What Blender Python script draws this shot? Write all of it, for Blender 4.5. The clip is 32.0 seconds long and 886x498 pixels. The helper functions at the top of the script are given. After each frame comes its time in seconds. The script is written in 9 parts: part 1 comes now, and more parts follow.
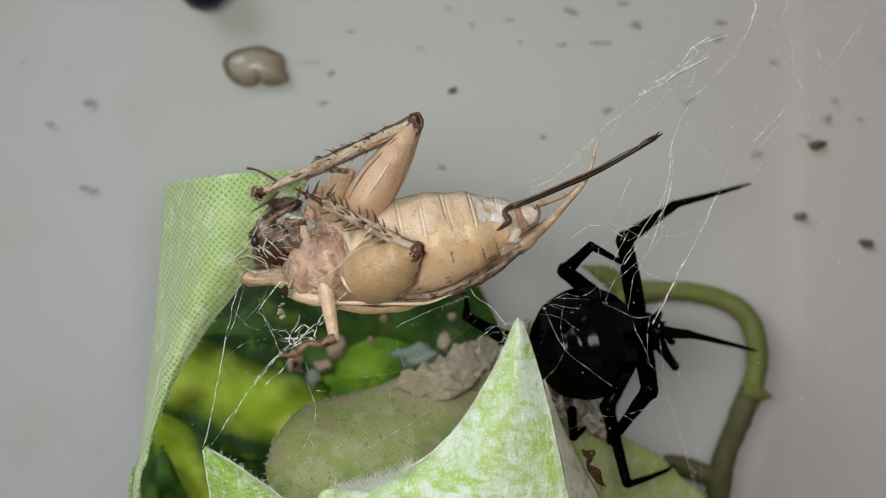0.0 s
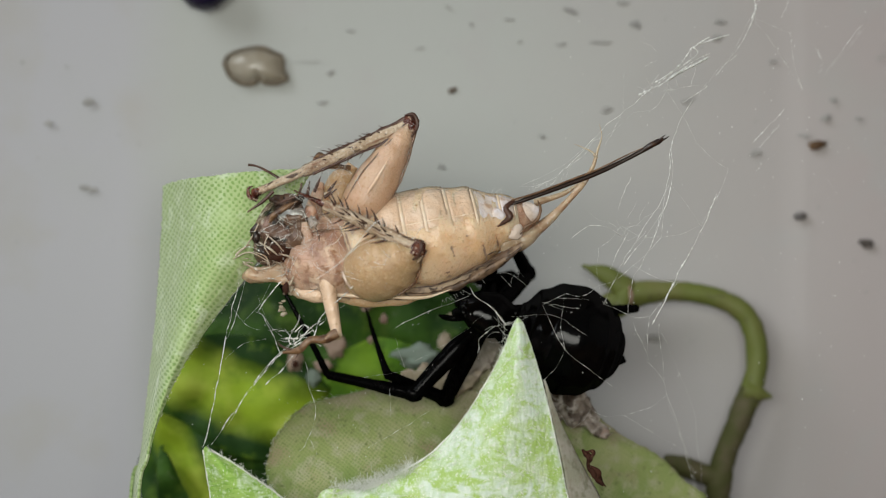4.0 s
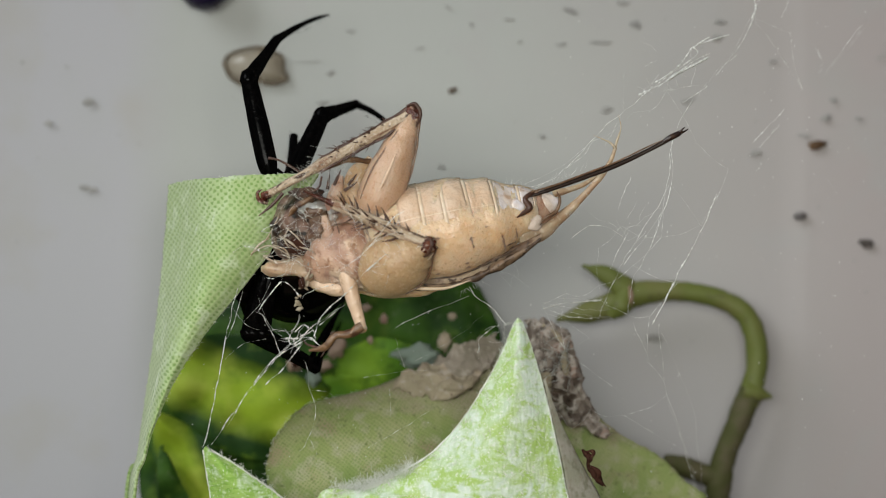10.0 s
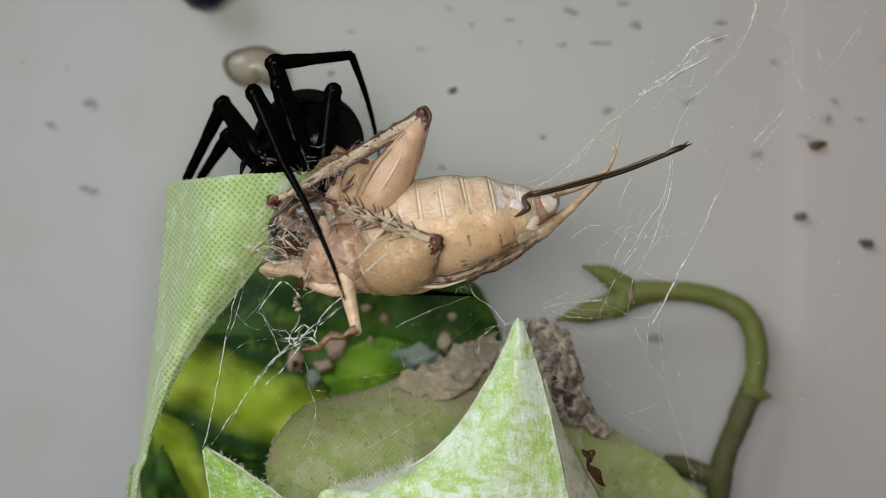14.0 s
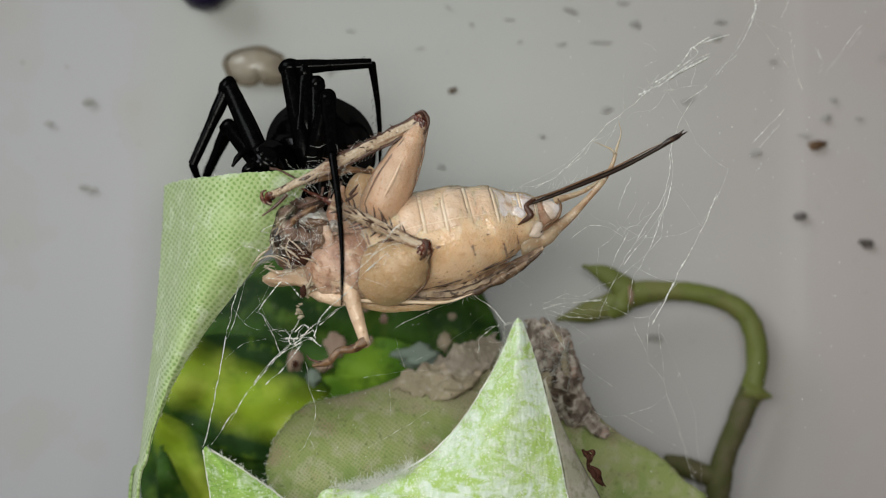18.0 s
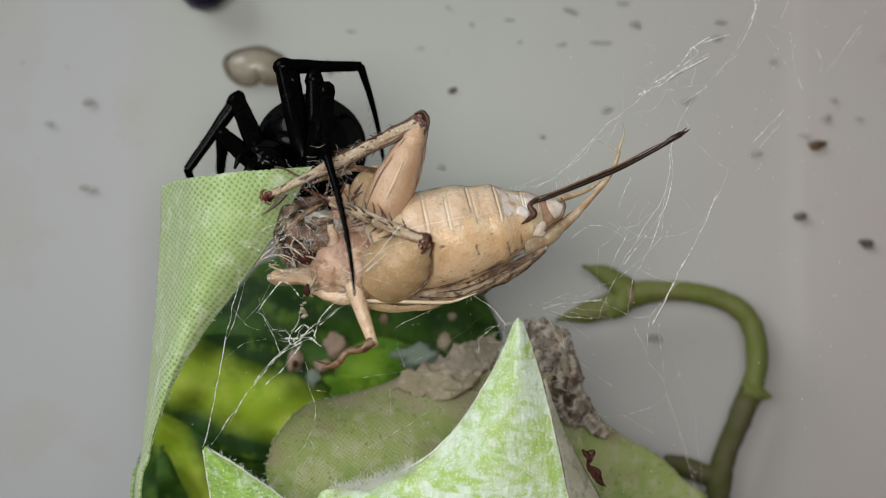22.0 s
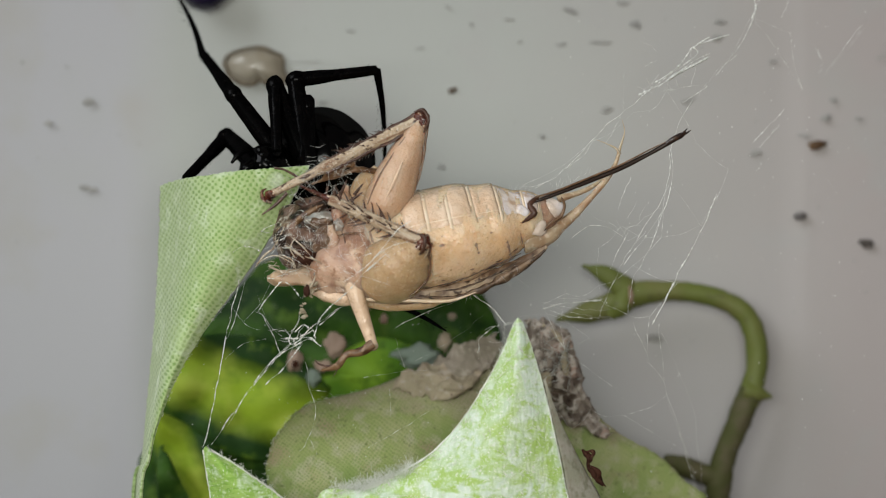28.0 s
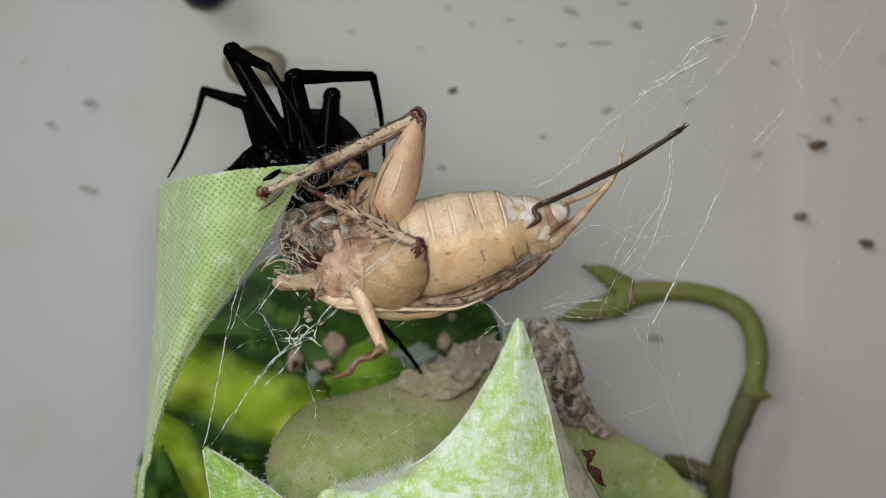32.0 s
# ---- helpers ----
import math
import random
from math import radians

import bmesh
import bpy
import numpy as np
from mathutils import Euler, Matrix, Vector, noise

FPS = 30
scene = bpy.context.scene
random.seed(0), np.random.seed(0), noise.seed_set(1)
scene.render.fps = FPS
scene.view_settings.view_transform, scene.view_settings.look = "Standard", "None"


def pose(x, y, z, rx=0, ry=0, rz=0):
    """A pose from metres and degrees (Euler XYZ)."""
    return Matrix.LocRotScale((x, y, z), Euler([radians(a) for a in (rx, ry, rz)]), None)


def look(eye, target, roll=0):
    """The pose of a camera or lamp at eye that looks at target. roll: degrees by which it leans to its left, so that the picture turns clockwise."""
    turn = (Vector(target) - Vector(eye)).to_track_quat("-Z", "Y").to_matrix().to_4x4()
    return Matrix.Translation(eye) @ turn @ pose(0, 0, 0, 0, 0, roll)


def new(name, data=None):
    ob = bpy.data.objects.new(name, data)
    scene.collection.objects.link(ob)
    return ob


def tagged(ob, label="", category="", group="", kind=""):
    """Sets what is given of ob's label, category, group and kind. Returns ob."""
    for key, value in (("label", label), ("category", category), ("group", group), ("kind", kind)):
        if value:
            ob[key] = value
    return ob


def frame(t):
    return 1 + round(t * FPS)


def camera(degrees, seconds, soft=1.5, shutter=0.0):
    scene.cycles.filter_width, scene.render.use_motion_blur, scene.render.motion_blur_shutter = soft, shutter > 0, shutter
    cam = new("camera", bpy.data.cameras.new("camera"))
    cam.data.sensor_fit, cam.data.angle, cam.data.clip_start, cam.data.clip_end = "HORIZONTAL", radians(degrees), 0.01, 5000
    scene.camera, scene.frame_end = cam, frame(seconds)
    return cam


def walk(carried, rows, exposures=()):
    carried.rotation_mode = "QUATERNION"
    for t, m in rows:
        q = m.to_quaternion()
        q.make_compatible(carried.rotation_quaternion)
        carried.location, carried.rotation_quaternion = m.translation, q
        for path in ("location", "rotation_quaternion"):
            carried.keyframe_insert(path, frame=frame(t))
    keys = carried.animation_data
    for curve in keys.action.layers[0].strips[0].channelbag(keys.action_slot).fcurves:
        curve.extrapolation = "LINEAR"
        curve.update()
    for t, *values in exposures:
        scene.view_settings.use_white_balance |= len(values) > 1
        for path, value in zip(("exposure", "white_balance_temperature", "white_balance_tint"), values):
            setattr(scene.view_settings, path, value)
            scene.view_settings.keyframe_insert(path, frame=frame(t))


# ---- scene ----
cam = camera(32.02, 32.0, soft=0.6, shutter=0.5)
cam.data.dof.use_dof = True
cam.data.dof.focus_distance = 0.1085
cam.data.dof.aperture_fstop = 27
HERE = look((0, -0.108, 0.06), (0, 0, 0.06))
walk(cam, [(0.0, HERE), (32.0, HERE)])

# ---- light: a small lamp above the lens and a window behind it ----
world = bpy.data.worlds.new("room_air")
world.use_nodes = True
world.node_tree.nodes["Background"].inputs[0].default_value = (0.5, 0.52, 0.56, 1)
world.node_tree.nodes["Background"].inputs[1].default_value = 0.05
scene.world = world


def area(name, eye, target, w, h, watts, color):
    data = bpy.data.lights.new(name, "AREA")
    data.shape, data.size, data.size_y, data.energy, data.color = "RECTANGLE", w, h, watts, color
    lamp = new(name, data)
    lamp.matrix_world = look(eye, target)
    return lamp


area("lamp_light", (-0.012, -0.117, 0.068), (-0.003, 0.004, 0.055), 0.075, 0.032, 0.089, (0.967, 0.97, 0.895))
area("window_light", (-1.25, -1.0, 1.1), (0, 0, 0.06), 1.1, 1.3, 21.0, (0.89, 0.93, 0.96))
scene.view_settings.exposure = 0.0
# ---- shapes, all in millimetres ----
MM = 0.001


def vec(p):
    return Vector(p) * MM


def curve_at(pts, s):
    """A smooth curve through pts at s from 0 to 1."""
    n = len(pts) - 1
    f = min(max(s, 0.0), 1.0) * n
    i = min(int(f), n - 1)
    u = f - i
    p1, p2 = Vector(pts[i]), Vector(pts[i + 1])
    p0 = Vector(pts[i - 1]) if i > 0 else p1 * 2 - p2
    p3 = Vector(pts[i + 2]) if i + 2 <= n else p2 * 2 - p1
    return 0.5 * (2 * p1 + (p2 - p0) * u + (2 * p0 - 5 * p1 + 4 * p2 - p3) * u * u + (3 * p1 - p0 - 3 * p2 + p3) * u ** 3)


def value_at(vals, s):
    n = len(vals) - 1
    f = min(max(s, 0.0), 1.0) * n
    i = min(int(f), n - 1)
    u = f - i
    u = u * u * (3 - 2 * u)
    return vals[i] * (1 - u) + vals[i + 1] * u


def tube(bm, pts, radii, sides=10, steps=12, origin=(0, 0, 0), flat=1.0, up=(0, -1, 0), rough=0.0):
    """A closed, round body along a smooth curve, with its radius from end to end. flat: its depth against its width."""
    rings, base, last = [], Vector(origin), None
    for k in range(steps + 1):
        s = k / steps
        c = curve_at(pts, s)
        t = (curve_at(pts, min(1, s + 0.01)) - curve_at(pts, max(0, s - 0.01))).normalized()
        a = last if last is not None else Vector(up)
        a = a - t * a.dot(t)
        if a.length < 1e-4:
            a = t.orthogonal()
        a.normalize()
        last = a
        b = t.cross(a)
        r = max(value_at(radii, s), 0.002)
        ring = []
        for j in range(sides):
            w = 2 * math.pi * j / sides
            rr = r
            if rough:
                rr *= 1 + rough * noise.noise(Vector((c.x * 1.3 + math.cos(w) * 1.7, c.y + math.sin(w) * 1.7, c.z * 1.3)))
            ring.append(bm.verts.new((c - base + a * (math.cos(w) * rr * flat) + b * (math.sin(w) * rr)) * MM))
        rings.append(ring)
    for r0, r1 in zip(rings, rings[1:]):
        for j in range(sides):
            bm.faces.new((r0[j], r0[(j + 1) % sides], r1[(j + 1) % sides], r1[j]))
    for ring, back in ((rings[0], True), (rings[-1], False)):
        cap = [bm.verts.new(v.co) for v in ring]
        bm.faces.new(list(reversed(cap)) if back else cap)
    return bm


def blob(bm, c, r, squash=(1, 1, 1), rough=0.0, level=2, turn=None):
    """A rounded lump."""
    made = bmesh.ops.create_icosphere(bm, subdivisions=level, radius=1.0)["verts"]
    for v in made:
        k = 1 + rough * noise.noise(v.co * 1.7 + Vector(c) * 3.1)
        p = Vector((v.co.x * squash[0], v.co.y * squash[1], v.co.z * squash[2])) * (r * k)
        if turn is not None:
            p = turn @ p
        v.co = (p + Vector(c)) * MM
    return bm


def box(bm, lo, hi):
    made = bmesh.ops.create_cube(bm, size=1.0)["verts"]
    for v in made:
        v.co = Vector([(lo[i] + hi[i]) / 2 + v.co[i] * (hi[i] - lo[i]) for i in range(3)]) * MM
    return bm


def sheet(rows, nu, nv, thick, ragged=0.0, origin=(0, 0, 0), ripple=0.0, frayed=1.0):
    """A bent leaf through rows of points, with thickness, and a UV map in millimetres."""
    bm = bmesh.new()
    uv = bm.loops.layers.uv.new("cloth")
    base, grid, coords = Vector(origin), [], {}
    wide = max((Vector(r[-1]) - Vector(r[0])).length for r in rows)
    tall = sum((Vector(a[len(a) // 2]) - Vector(b[len(b) // 2])).length for a, b in zip(rows, rows[1:]))
    for k in range(nv + 1):
        line = []
        for j in range(nu + 1):
            col = [curve_at(r, j / nu) for r in rows]
            p = curve_at(col, k / nv)
            if ragged and k <= nv * frayed and (j in (0, nu) or k == 0):
                near = curve_at([curve_at(r, (j + (1 if j == 0 else -1)) / nu) for r in rows], k / nv)
                p = p + Vector((random.uniform(-1, 1), 0, random.uniform(-1, 1))) * min(ragged, 0.3 * (near - p).length)
            if ripple:
                p = p + Vector((0, ripple * noise.noise(p * 0.35), 0))
            v = bm.verts.new((p - base) * MM)
            coords[v] = (p.x, p.z)
            line.append(v)
        grid.append(line)
    for r0, r1 in zip(grid, grid[1:]):
        for j in range(nu):
            if (r0[j].co - r0[j + 1].co).length + (r1[j].co - r1[j + 1].co).length > 1e-7:
                bm.faces.new((r0[j], r1[j], r1[j + 1], r0[j + 1]))
    for f in bm.faces:
        for l in f.loops:
            l[uv].uv = coords[l.vert]
    bmesh.ops.recalc_face_normals(bm, faces=bm.faces)
    bmesh.ops.solidify(bm, geom=list(bm.faces), thickness=thick * MM)
    return bm


def finish(name, bm, material, smooth=True):
    me = bpy.data.meshes.new(name)
    bmesh.ops.recalc_face_normals(bm, faces=bm.faces)
    if smooth:
        for f in bm.faces:
            f.smooth = True
    bm.to_mesh(me)
    bm.free()
    me.materials.append(material)
    return me


def thing(name, bm, material, label, category, group="", kind="", at=(0, 0, 0), smooth=True):
    ob = new(name, finish(name, bm, material, smooth) if bm is not None else None)
    ob.location = vec(at)
    return tagged(ob, label, category, group, kind)


def part(name, bm, material, parent, label="", at=(0, 0, 0), smooth=True):
    ob = new(name, finish(name, bm, material, smooth))
    ob.parent = parent
    ob.location = vec(at)
    return tagged(ob, label)


# ---- materials ----
class Mat:
    """A principled material with helpers for its nodes."""

    def __init__(self, name, color, rough=0.5, **more):
        self.m = bpy.data.materials.new(name)
        self.m.use_nodes = True
        self.t = self.m.node_tree
        self.p = self.t.nodes["Principled BSDF"]
        self.p.inputs["Base Color"].default_value = (*color, 1)
        self.p.inputs["Roughness"].default_value = rough
        for key, value in more.items():
            self.p.inputs[key.replace("_", " ")].default_value = value
        self.coord = self.t.nodes.new("ShaderNodeTexCoord")
        self.color = None
        self.base = (*color, 1)

    def link(self, a, b):
        self.t.links.new(a, b)

    def noise(self, per_mm, detail=4, where="Object", distort=0.0, stretch=None):
        n = self.t.nodes.new("ShaderNodeTexNoise")
        n.inputs["Scale"].default_value = per_mm * 1000 if where != "UV" else per_mm
        n.inputs["Detail"].default_value = detail
        n.inputs["Distortion"].default_value = distort
        src = self.coord.outputs[where]
        if stretch:
            mp = self.t.nodes.new("ShaderNodeMapping")
            mp.inputs["Scale"].default_value = stretch
            self.link(src, mp.inputs["Vector"])
            src = mp.outputs["Vector"]
        self.link(src, n.inputs["Vector"])
        return n.outputs["Fac"]

    def ramp(self, fac, lo, hi):
        r = self.t.nodes.new("ShaderNodeMapRange")
        r.inputs["From Min"].default_value, r.inputs["From Max"].default_value = lo, hi
        self.link(fac, r.inputs["Value"])
        return r.outputs["Result"]

    def mix(self, fac, color):
        """Lays a colour over the base where fac is high."""
        n = self.t.nodes.new("ShaderNodeMix")
        n.data_type = "RGBA"
        self.link(fac, n.inputs["Factor"])
        if self.color is None:
            n.inputs["A"].default_value = self.base
        else:
            self.link(self.color, n.inputs["A"])
        n.inputs["B"].default_value = (*color, 1)
        self.color = n.outputs["Result"]
        self.link(self.color, self.p.inputs["Base Color"])
        return self

    def stain(self, per_mm, lo, hi, color, detail=4, **more):
        return self.mix(self.ramp(self.noise(per_mm, detail, **more), lo, hi), color)

    def math(self, op, a, b=0.0):
        n = self.t.nodes.new("ShaderNodeMath")
        n.operation = op
        for i, v in enumerate((a, b)):
            if isinstance(v, (int, float)):
                n.inputs[i].default_value = v
            else:
                self.link(v, n.inputs[i])
        return n.outputs[0]

    def across(self):
        """The place from one side of the object to the other, in metres."""
        sep = self.t.nodes.new("ShaderNodeSeparateXYZ")
        self.link(self.coord.outputs["Object"], sep.inputs[0])
        return sep.outputs["X"]

    def bump(self, fac, mm, strength=1.0):
        n = self.t.nodes.new("ShaderNodeBump")
        n.inputs["Distance"].default_value = mm * MM
        n.inputs["Strength"].default_value = strength
        self.link(fac, n.inputs["Height"])
        if self.p.inputs["Normal"].is_linked:
            self.link(self.p.inputs["Normal"].links[0].from_socket, n.inputs["Normal"])
        self.link(n.outputs["Normal"], self.p.inputs["Normal"])
        return self

    def grain(self, per_mm, mm, **more):
        return self.bump(self.noise(per_mm, **more), mm)

    def gloss(self, per_mm, lo, hi):
        self.link(self.ramp_to(self.noise(per_mm), lo, hi), self.p.inputs["Roughness"])
        return self

    def ramp_to(self, fac, lo, hi):
        r = self.t.nodes.new("ShaderNodeMapRange")
        r.inputs["From Min"].default_value, r.inputs["From Max"].default_value = 0.3, 0.7
        r.inputs["To Min"].default_value, r.inputs["To Max"].default_value = lo, hi
        self.link(fac, r.inputs["Value"])
        return r.outputs["Result"]

    def weave(self, pitch, dark, deep=0.03):
        """A woven cloth print: small offset rows of darker dots."""
        sep = self.t.nodes.new("ShaderNodeSeparateXYZ")
        warp = self.t.nodes.new("ShaderNodeVectorMath")
        warp.operation = "ADD"
        n = self.t.nodes.new("ShaderNodeTexNoise")
        n.inputs["Scale"].default_value = 0.25
        self.link(self.coord.outputs["UV"], n.inputs["Vector"])
        self.link(self.coord.outputs["UV"], warp.inputs[0])
        self.link(n.outputs["Color"], warp.inputs[1])
        fine = self.t.nodes.new("ShaderNodeTexNoise")
        fine.inputs["Scale"].default_value = 1.8
        self.link(self.coord.outputs["UV"], fine.inputs["Vector"])
        jolt = self.t.nodes.new("ShaderNodeVectorMath")
        jolt.operation = "MULTIPLY_ADD"
        jolt.inputs[1].default_value = (0.34, 0.3, 0)
        self.link(fine.outputs["Color"], jolt.inputs[0])
        self.link(warp.outputs[0], jolt.inputs[2])
        self.link(jolt.outputs[0], sep.inputs[0])
        k = 2 * math.pi / pitch
        u = self.math("ADD", sep.outputs["X"], self.math("MULTIPLY", sep.outputs["Y"], 0.18))
        v = self.math("ADD", sep.outputs["Y"], self.math("MULTIPLY", sep.outputs["X"], -0.12))
        a = self.math("SINE", self.math("MULTIPLY", u, k * 0.5))
        b = self.math("SINE", self.math("MULTIPLY", v, k * 0.5))
        dots = self.math("MULTIPLY", a, b)
        fac = self.ramp(self.math("ADD", dots, self.math("MULTIPLY", self.noise(2.2, where="UV"), 0.9)), 0.4, 1.15)
        faint = self.ramp(self.noise(0.35, 5, where="UV"), 0.25, 0.6)
        self.mix(self.math("MULTIPLY", fac, self.math("ADD", self.math("MULTIPLY", faint, 0.55), 0.22)), dark)
        return self.bump(self.math("MULTIPLY", dots, -1.0), deep)


# left-to-right tints and faint patches put light and reflections into the colour
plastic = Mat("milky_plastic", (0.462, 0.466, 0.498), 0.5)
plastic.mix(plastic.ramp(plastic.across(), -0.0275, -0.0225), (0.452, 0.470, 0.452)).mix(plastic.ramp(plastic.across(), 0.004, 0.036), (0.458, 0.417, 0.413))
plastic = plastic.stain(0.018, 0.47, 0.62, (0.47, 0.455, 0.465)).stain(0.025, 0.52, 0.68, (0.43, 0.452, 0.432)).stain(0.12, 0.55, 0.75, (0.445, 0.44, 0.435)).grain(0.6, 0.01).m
wallpaint = Mat("wall_paint", (0.6, 0.59, 0.57), 0.8).stain(0.004, 0.4, 0.7, (0.52, 0.51, 0.5)).grain(0.1, 0.2).m
tabletop = Mat("table_wood", (0.3, 0.2, 0.12), 0.5).stain(0.05, 0.4, 0.6, (0.2, 0.12, 0.07), stretch=(1, 9, 1)).grain(0.2, 0.1).m
coir = Mat("coir", (0.09, 0.06, 0.035), 0.95).stain(0.8, 0.4, 0.6, (0.16, 0.11, 0.07)).grain(1.2, 0.5).m
cloth = Mat("green_cloth", (0.40, 0.53, 0.23), 0.75, Sheen_Weight=0.3)
cloth.stain(0.22, 0.45, 0.75, (0.50, 0.64, 0.33)).stain(0.8, 0.52, 0.72, (0.57, 0.69, 0.42))
cloth = cloth.weave(0.25, (0.16, 0.31, 0.05), 0.016).stain(0.6, 0.6, 0.74, (0.62, 0.72, 0.52), detail=9, distort=0.5).grain(8, 0.015).m
worn = Mat("worn_green_cloth", (0.38, 0.60, 0.13), 0.65, Sheen_Weight=0.3)
worn.stain(0.35, 0.42, 0.66, (0.48, 0.62, 0.13)).stain(0.24, 0.38, 0.54, (0.63, 0.76, 0.62), detail=7, stretch=(1.0, 1, 0.8), distort=0.8)
worn.stain(1.4, 0.46, 0.66, (0.75, 0.86, 0.74), detail=7, stretch=(1, 1, 0.6), distort=1.0).stain(0.9, 0.49, 0.63, (0.39, 0.58, 0.14), detail=7, stretch=(0.7, 1, 1.0), distort=1.0)
worn.stain(3, 0.54, 0.7, (0.44, 0.62, 0.22), detail=4, stretch=(0.6, 1, 1.3)).stain(9, 0.58, 0.68, (0.9, 0.93, 0.86), detail=3)
worn = worn.grain(2.2, 0.05, detail=5, stretch=(0.5, 1, 2.2)).grain(5, 0.1, detail=6, stretch=(1, 1, 0.35)).grain(14, 0.04).m
fresh = Mat("green_cloth_tip", (0.30, 0.50, 0.09), 0.65, Sheen_Weight=0.3).stain(0.4, 0.42, 0.62, (0.40, 0.58, 0.16)).stain(0.9, 0.52, 0.66, (0.62, 0.76, 0.52), detail=7, distort=0.8).stain(2.4, 0.5, 0.64, (0.22, 0.42, 0.05), detail=5, stretch=(0.5, 1, 1.8)).stain(6, 0.6, 0.7, (0.8, 0.87, 0.74))
fresh = fresh.grain(1.8, 0.09, detail=4, stretch=(0.4, 1, 2.2)).grain(8, 0.03).m
grey_back = Mat("leaf_underside", (0.40, 0.40, 0.31), 0.8).stain(0.6, 0.45, 0.65, (0.47, 0.45, 0.39)).stain(1.5, 0.55, 0.7, (0.28, 0.28, 0.2)).stain(2.5, 0.5, 0.7, (0.36, 0.33, 0.26)).grain(4, 0.06).m
dull = Mat("dull_cloth_leaf", (0.32, 0.38, 0.135), 0.8)
dull.stain(0.16, 0.42, 0.6, (0.225, 0.315, 0.085)).stain(0.3, 0.5, 0.66, (0.40, 0.42, 0.20), detail=7).stain(0.9, 0.5, 0.66, (0.44, 0.44, 0.27), detail=7).stain(0.35, 0.54, 0.66, (0.36, 0.31, 0.18), detail=7)
dust = dull.t.nodes.new("ShaderNodeSeparateXYZ")
dull.link(dull.coord.outputs["Object"], dust.inputs[0])
dust = dull.math("ADD", dull.math("ADD", dull.math("MULTIPLY", dust.outputs["X"], 0.12), dust.outputs["Z"]), dull.math("MULTIPLY", dull.noise(0.35, 8), 0.009))
dull.mix(dull.ramp(dust, 0.0512, 0.0532), (0.42, 0.37, 0.25))
dull = dull.weave(0.17, (0.22, 0.31, 0.09), 0.012).stain(2.5, 0.6, 0.72, (0.17, 0.21, 0.07)).stain(1.0, 0.68, 0.78, (0.08, 0.08, 0.045)).grain(2, 0.06).m
# shaded leaf tone: shade and lit spots are put into the colour
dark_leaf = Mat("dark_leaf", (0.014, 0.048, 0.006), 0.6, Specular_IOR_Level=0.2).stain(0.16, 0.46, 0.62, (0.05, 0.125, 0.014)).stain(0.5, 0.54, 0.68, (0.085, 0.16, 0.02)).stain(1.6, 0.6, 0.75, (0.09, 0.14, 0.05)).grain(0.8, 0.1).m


def banded_leaf(name, nx, nz, along, inner, outer):
    """A leaf colour: a soft lime band along a line, dark green beside it."""
    m = Mat(name, (0.014, 0.048, 0.006), 0.6, Specular_IOR_Level=0.2).stain(0.2, 0.46, 0.66, (0.035, 0.09, 0.012))
    sep = m.t.nodes.new("ShaderNodeSeparateXYZ")
    m.link(m.coord.outputs["UV"], sep.inputs[0])
    off = m.math("ADD", m.math("MULTIPLY", sep.outputs["X"], nx), m.math("ADD", m.math("MULTIPLY", sep.outputs["Y"], nz), -along))
    off = m.math("ADD", off, m.math("MULTIPLY", m.math("SUBTRACT", m.noise(0.22, where="UV"), 0.5), 2.2))
    band = m.ramp(m.math("ABSOLUTE", off), outer, inner)
    m.mix(band, (0.29, 0.42, 0.025))
    return m.mix(m.math("MULTIPLY", band, m.ramp(m.noise(0.3, where="UV"), 0.45, 0.62)), (0.40, 0.50, 0.06)).stain(0.7, 0.56, 0.8, (0.17, 0.28, 0.02)).grain(0.8, 0.12).m


lime_leaf = banded_leaf("lime_leaf", 0.365, 0.931, 38.76, 1.0, 3.3)
lime_low = banded_leaf("lime_leaf_low", 0.85, 0.527, 4.88, 0.4, 1.7)
# lighter copy of the dark leaf, with the lit look in its colour
mid_leaf = Mat("lit_tone_leaf", (0.10, 0.23, 0.02), 0.6, Specular_IOR_Level=0.2).stain(0.2, 0.42, 0.6, (0.20, 0.36, 0.03)).stain(0.7, 0.5, 0.7, (0.05, 0.12, 0.012)).grain(0.8, 0.1).m
stem_green = Mat("stem", (0.135, 0.163, 0.0315), 0.6).stain(0.25, 0.45, 0.7, (0.171, 0.167, 0.054)).stain(0.9, 0.6, 0.75, (0.099, 0.0968, 0.036)).grain(1.5, 0.06).m
stem_dark = Mat("old_stem", (0.085, 0.09, 0.032), 0.7, Specular_IOR_Level=0.2).stain(0.5, 0.45, 0.65, (0.12, 0.105, 0.06)).grain(1.5, 0.1).m
litter_pale = Mat("pale_litter", (0.37, 0.32, 0.225), 0.9).stain(0.28, 0.44, 0.6, (0.53, 0.43, 0.33), detail=6, distort=0.8).stain(0.7, 0.52, 0.66, (0.34, 0.285, 0.2), detail=6).stain(1.6, 0.56, 0.7, (0.50, 0.44, 0.37)).stain(2.5, 0.62, 0.72, (0.24, 0.18, 0.13)).grain(1.5, 0.3).m
litter_grey = Mat("grey_litter", (0.33, 0.285, 0.235), 0.9).stain(0.6, 0.45, 0.62, (0.24, 0.21, 0.16)).stain(1.6, 0.54, 0.68, (0.44, 0.39, 0.33)).grain(1.5, 0.3).m
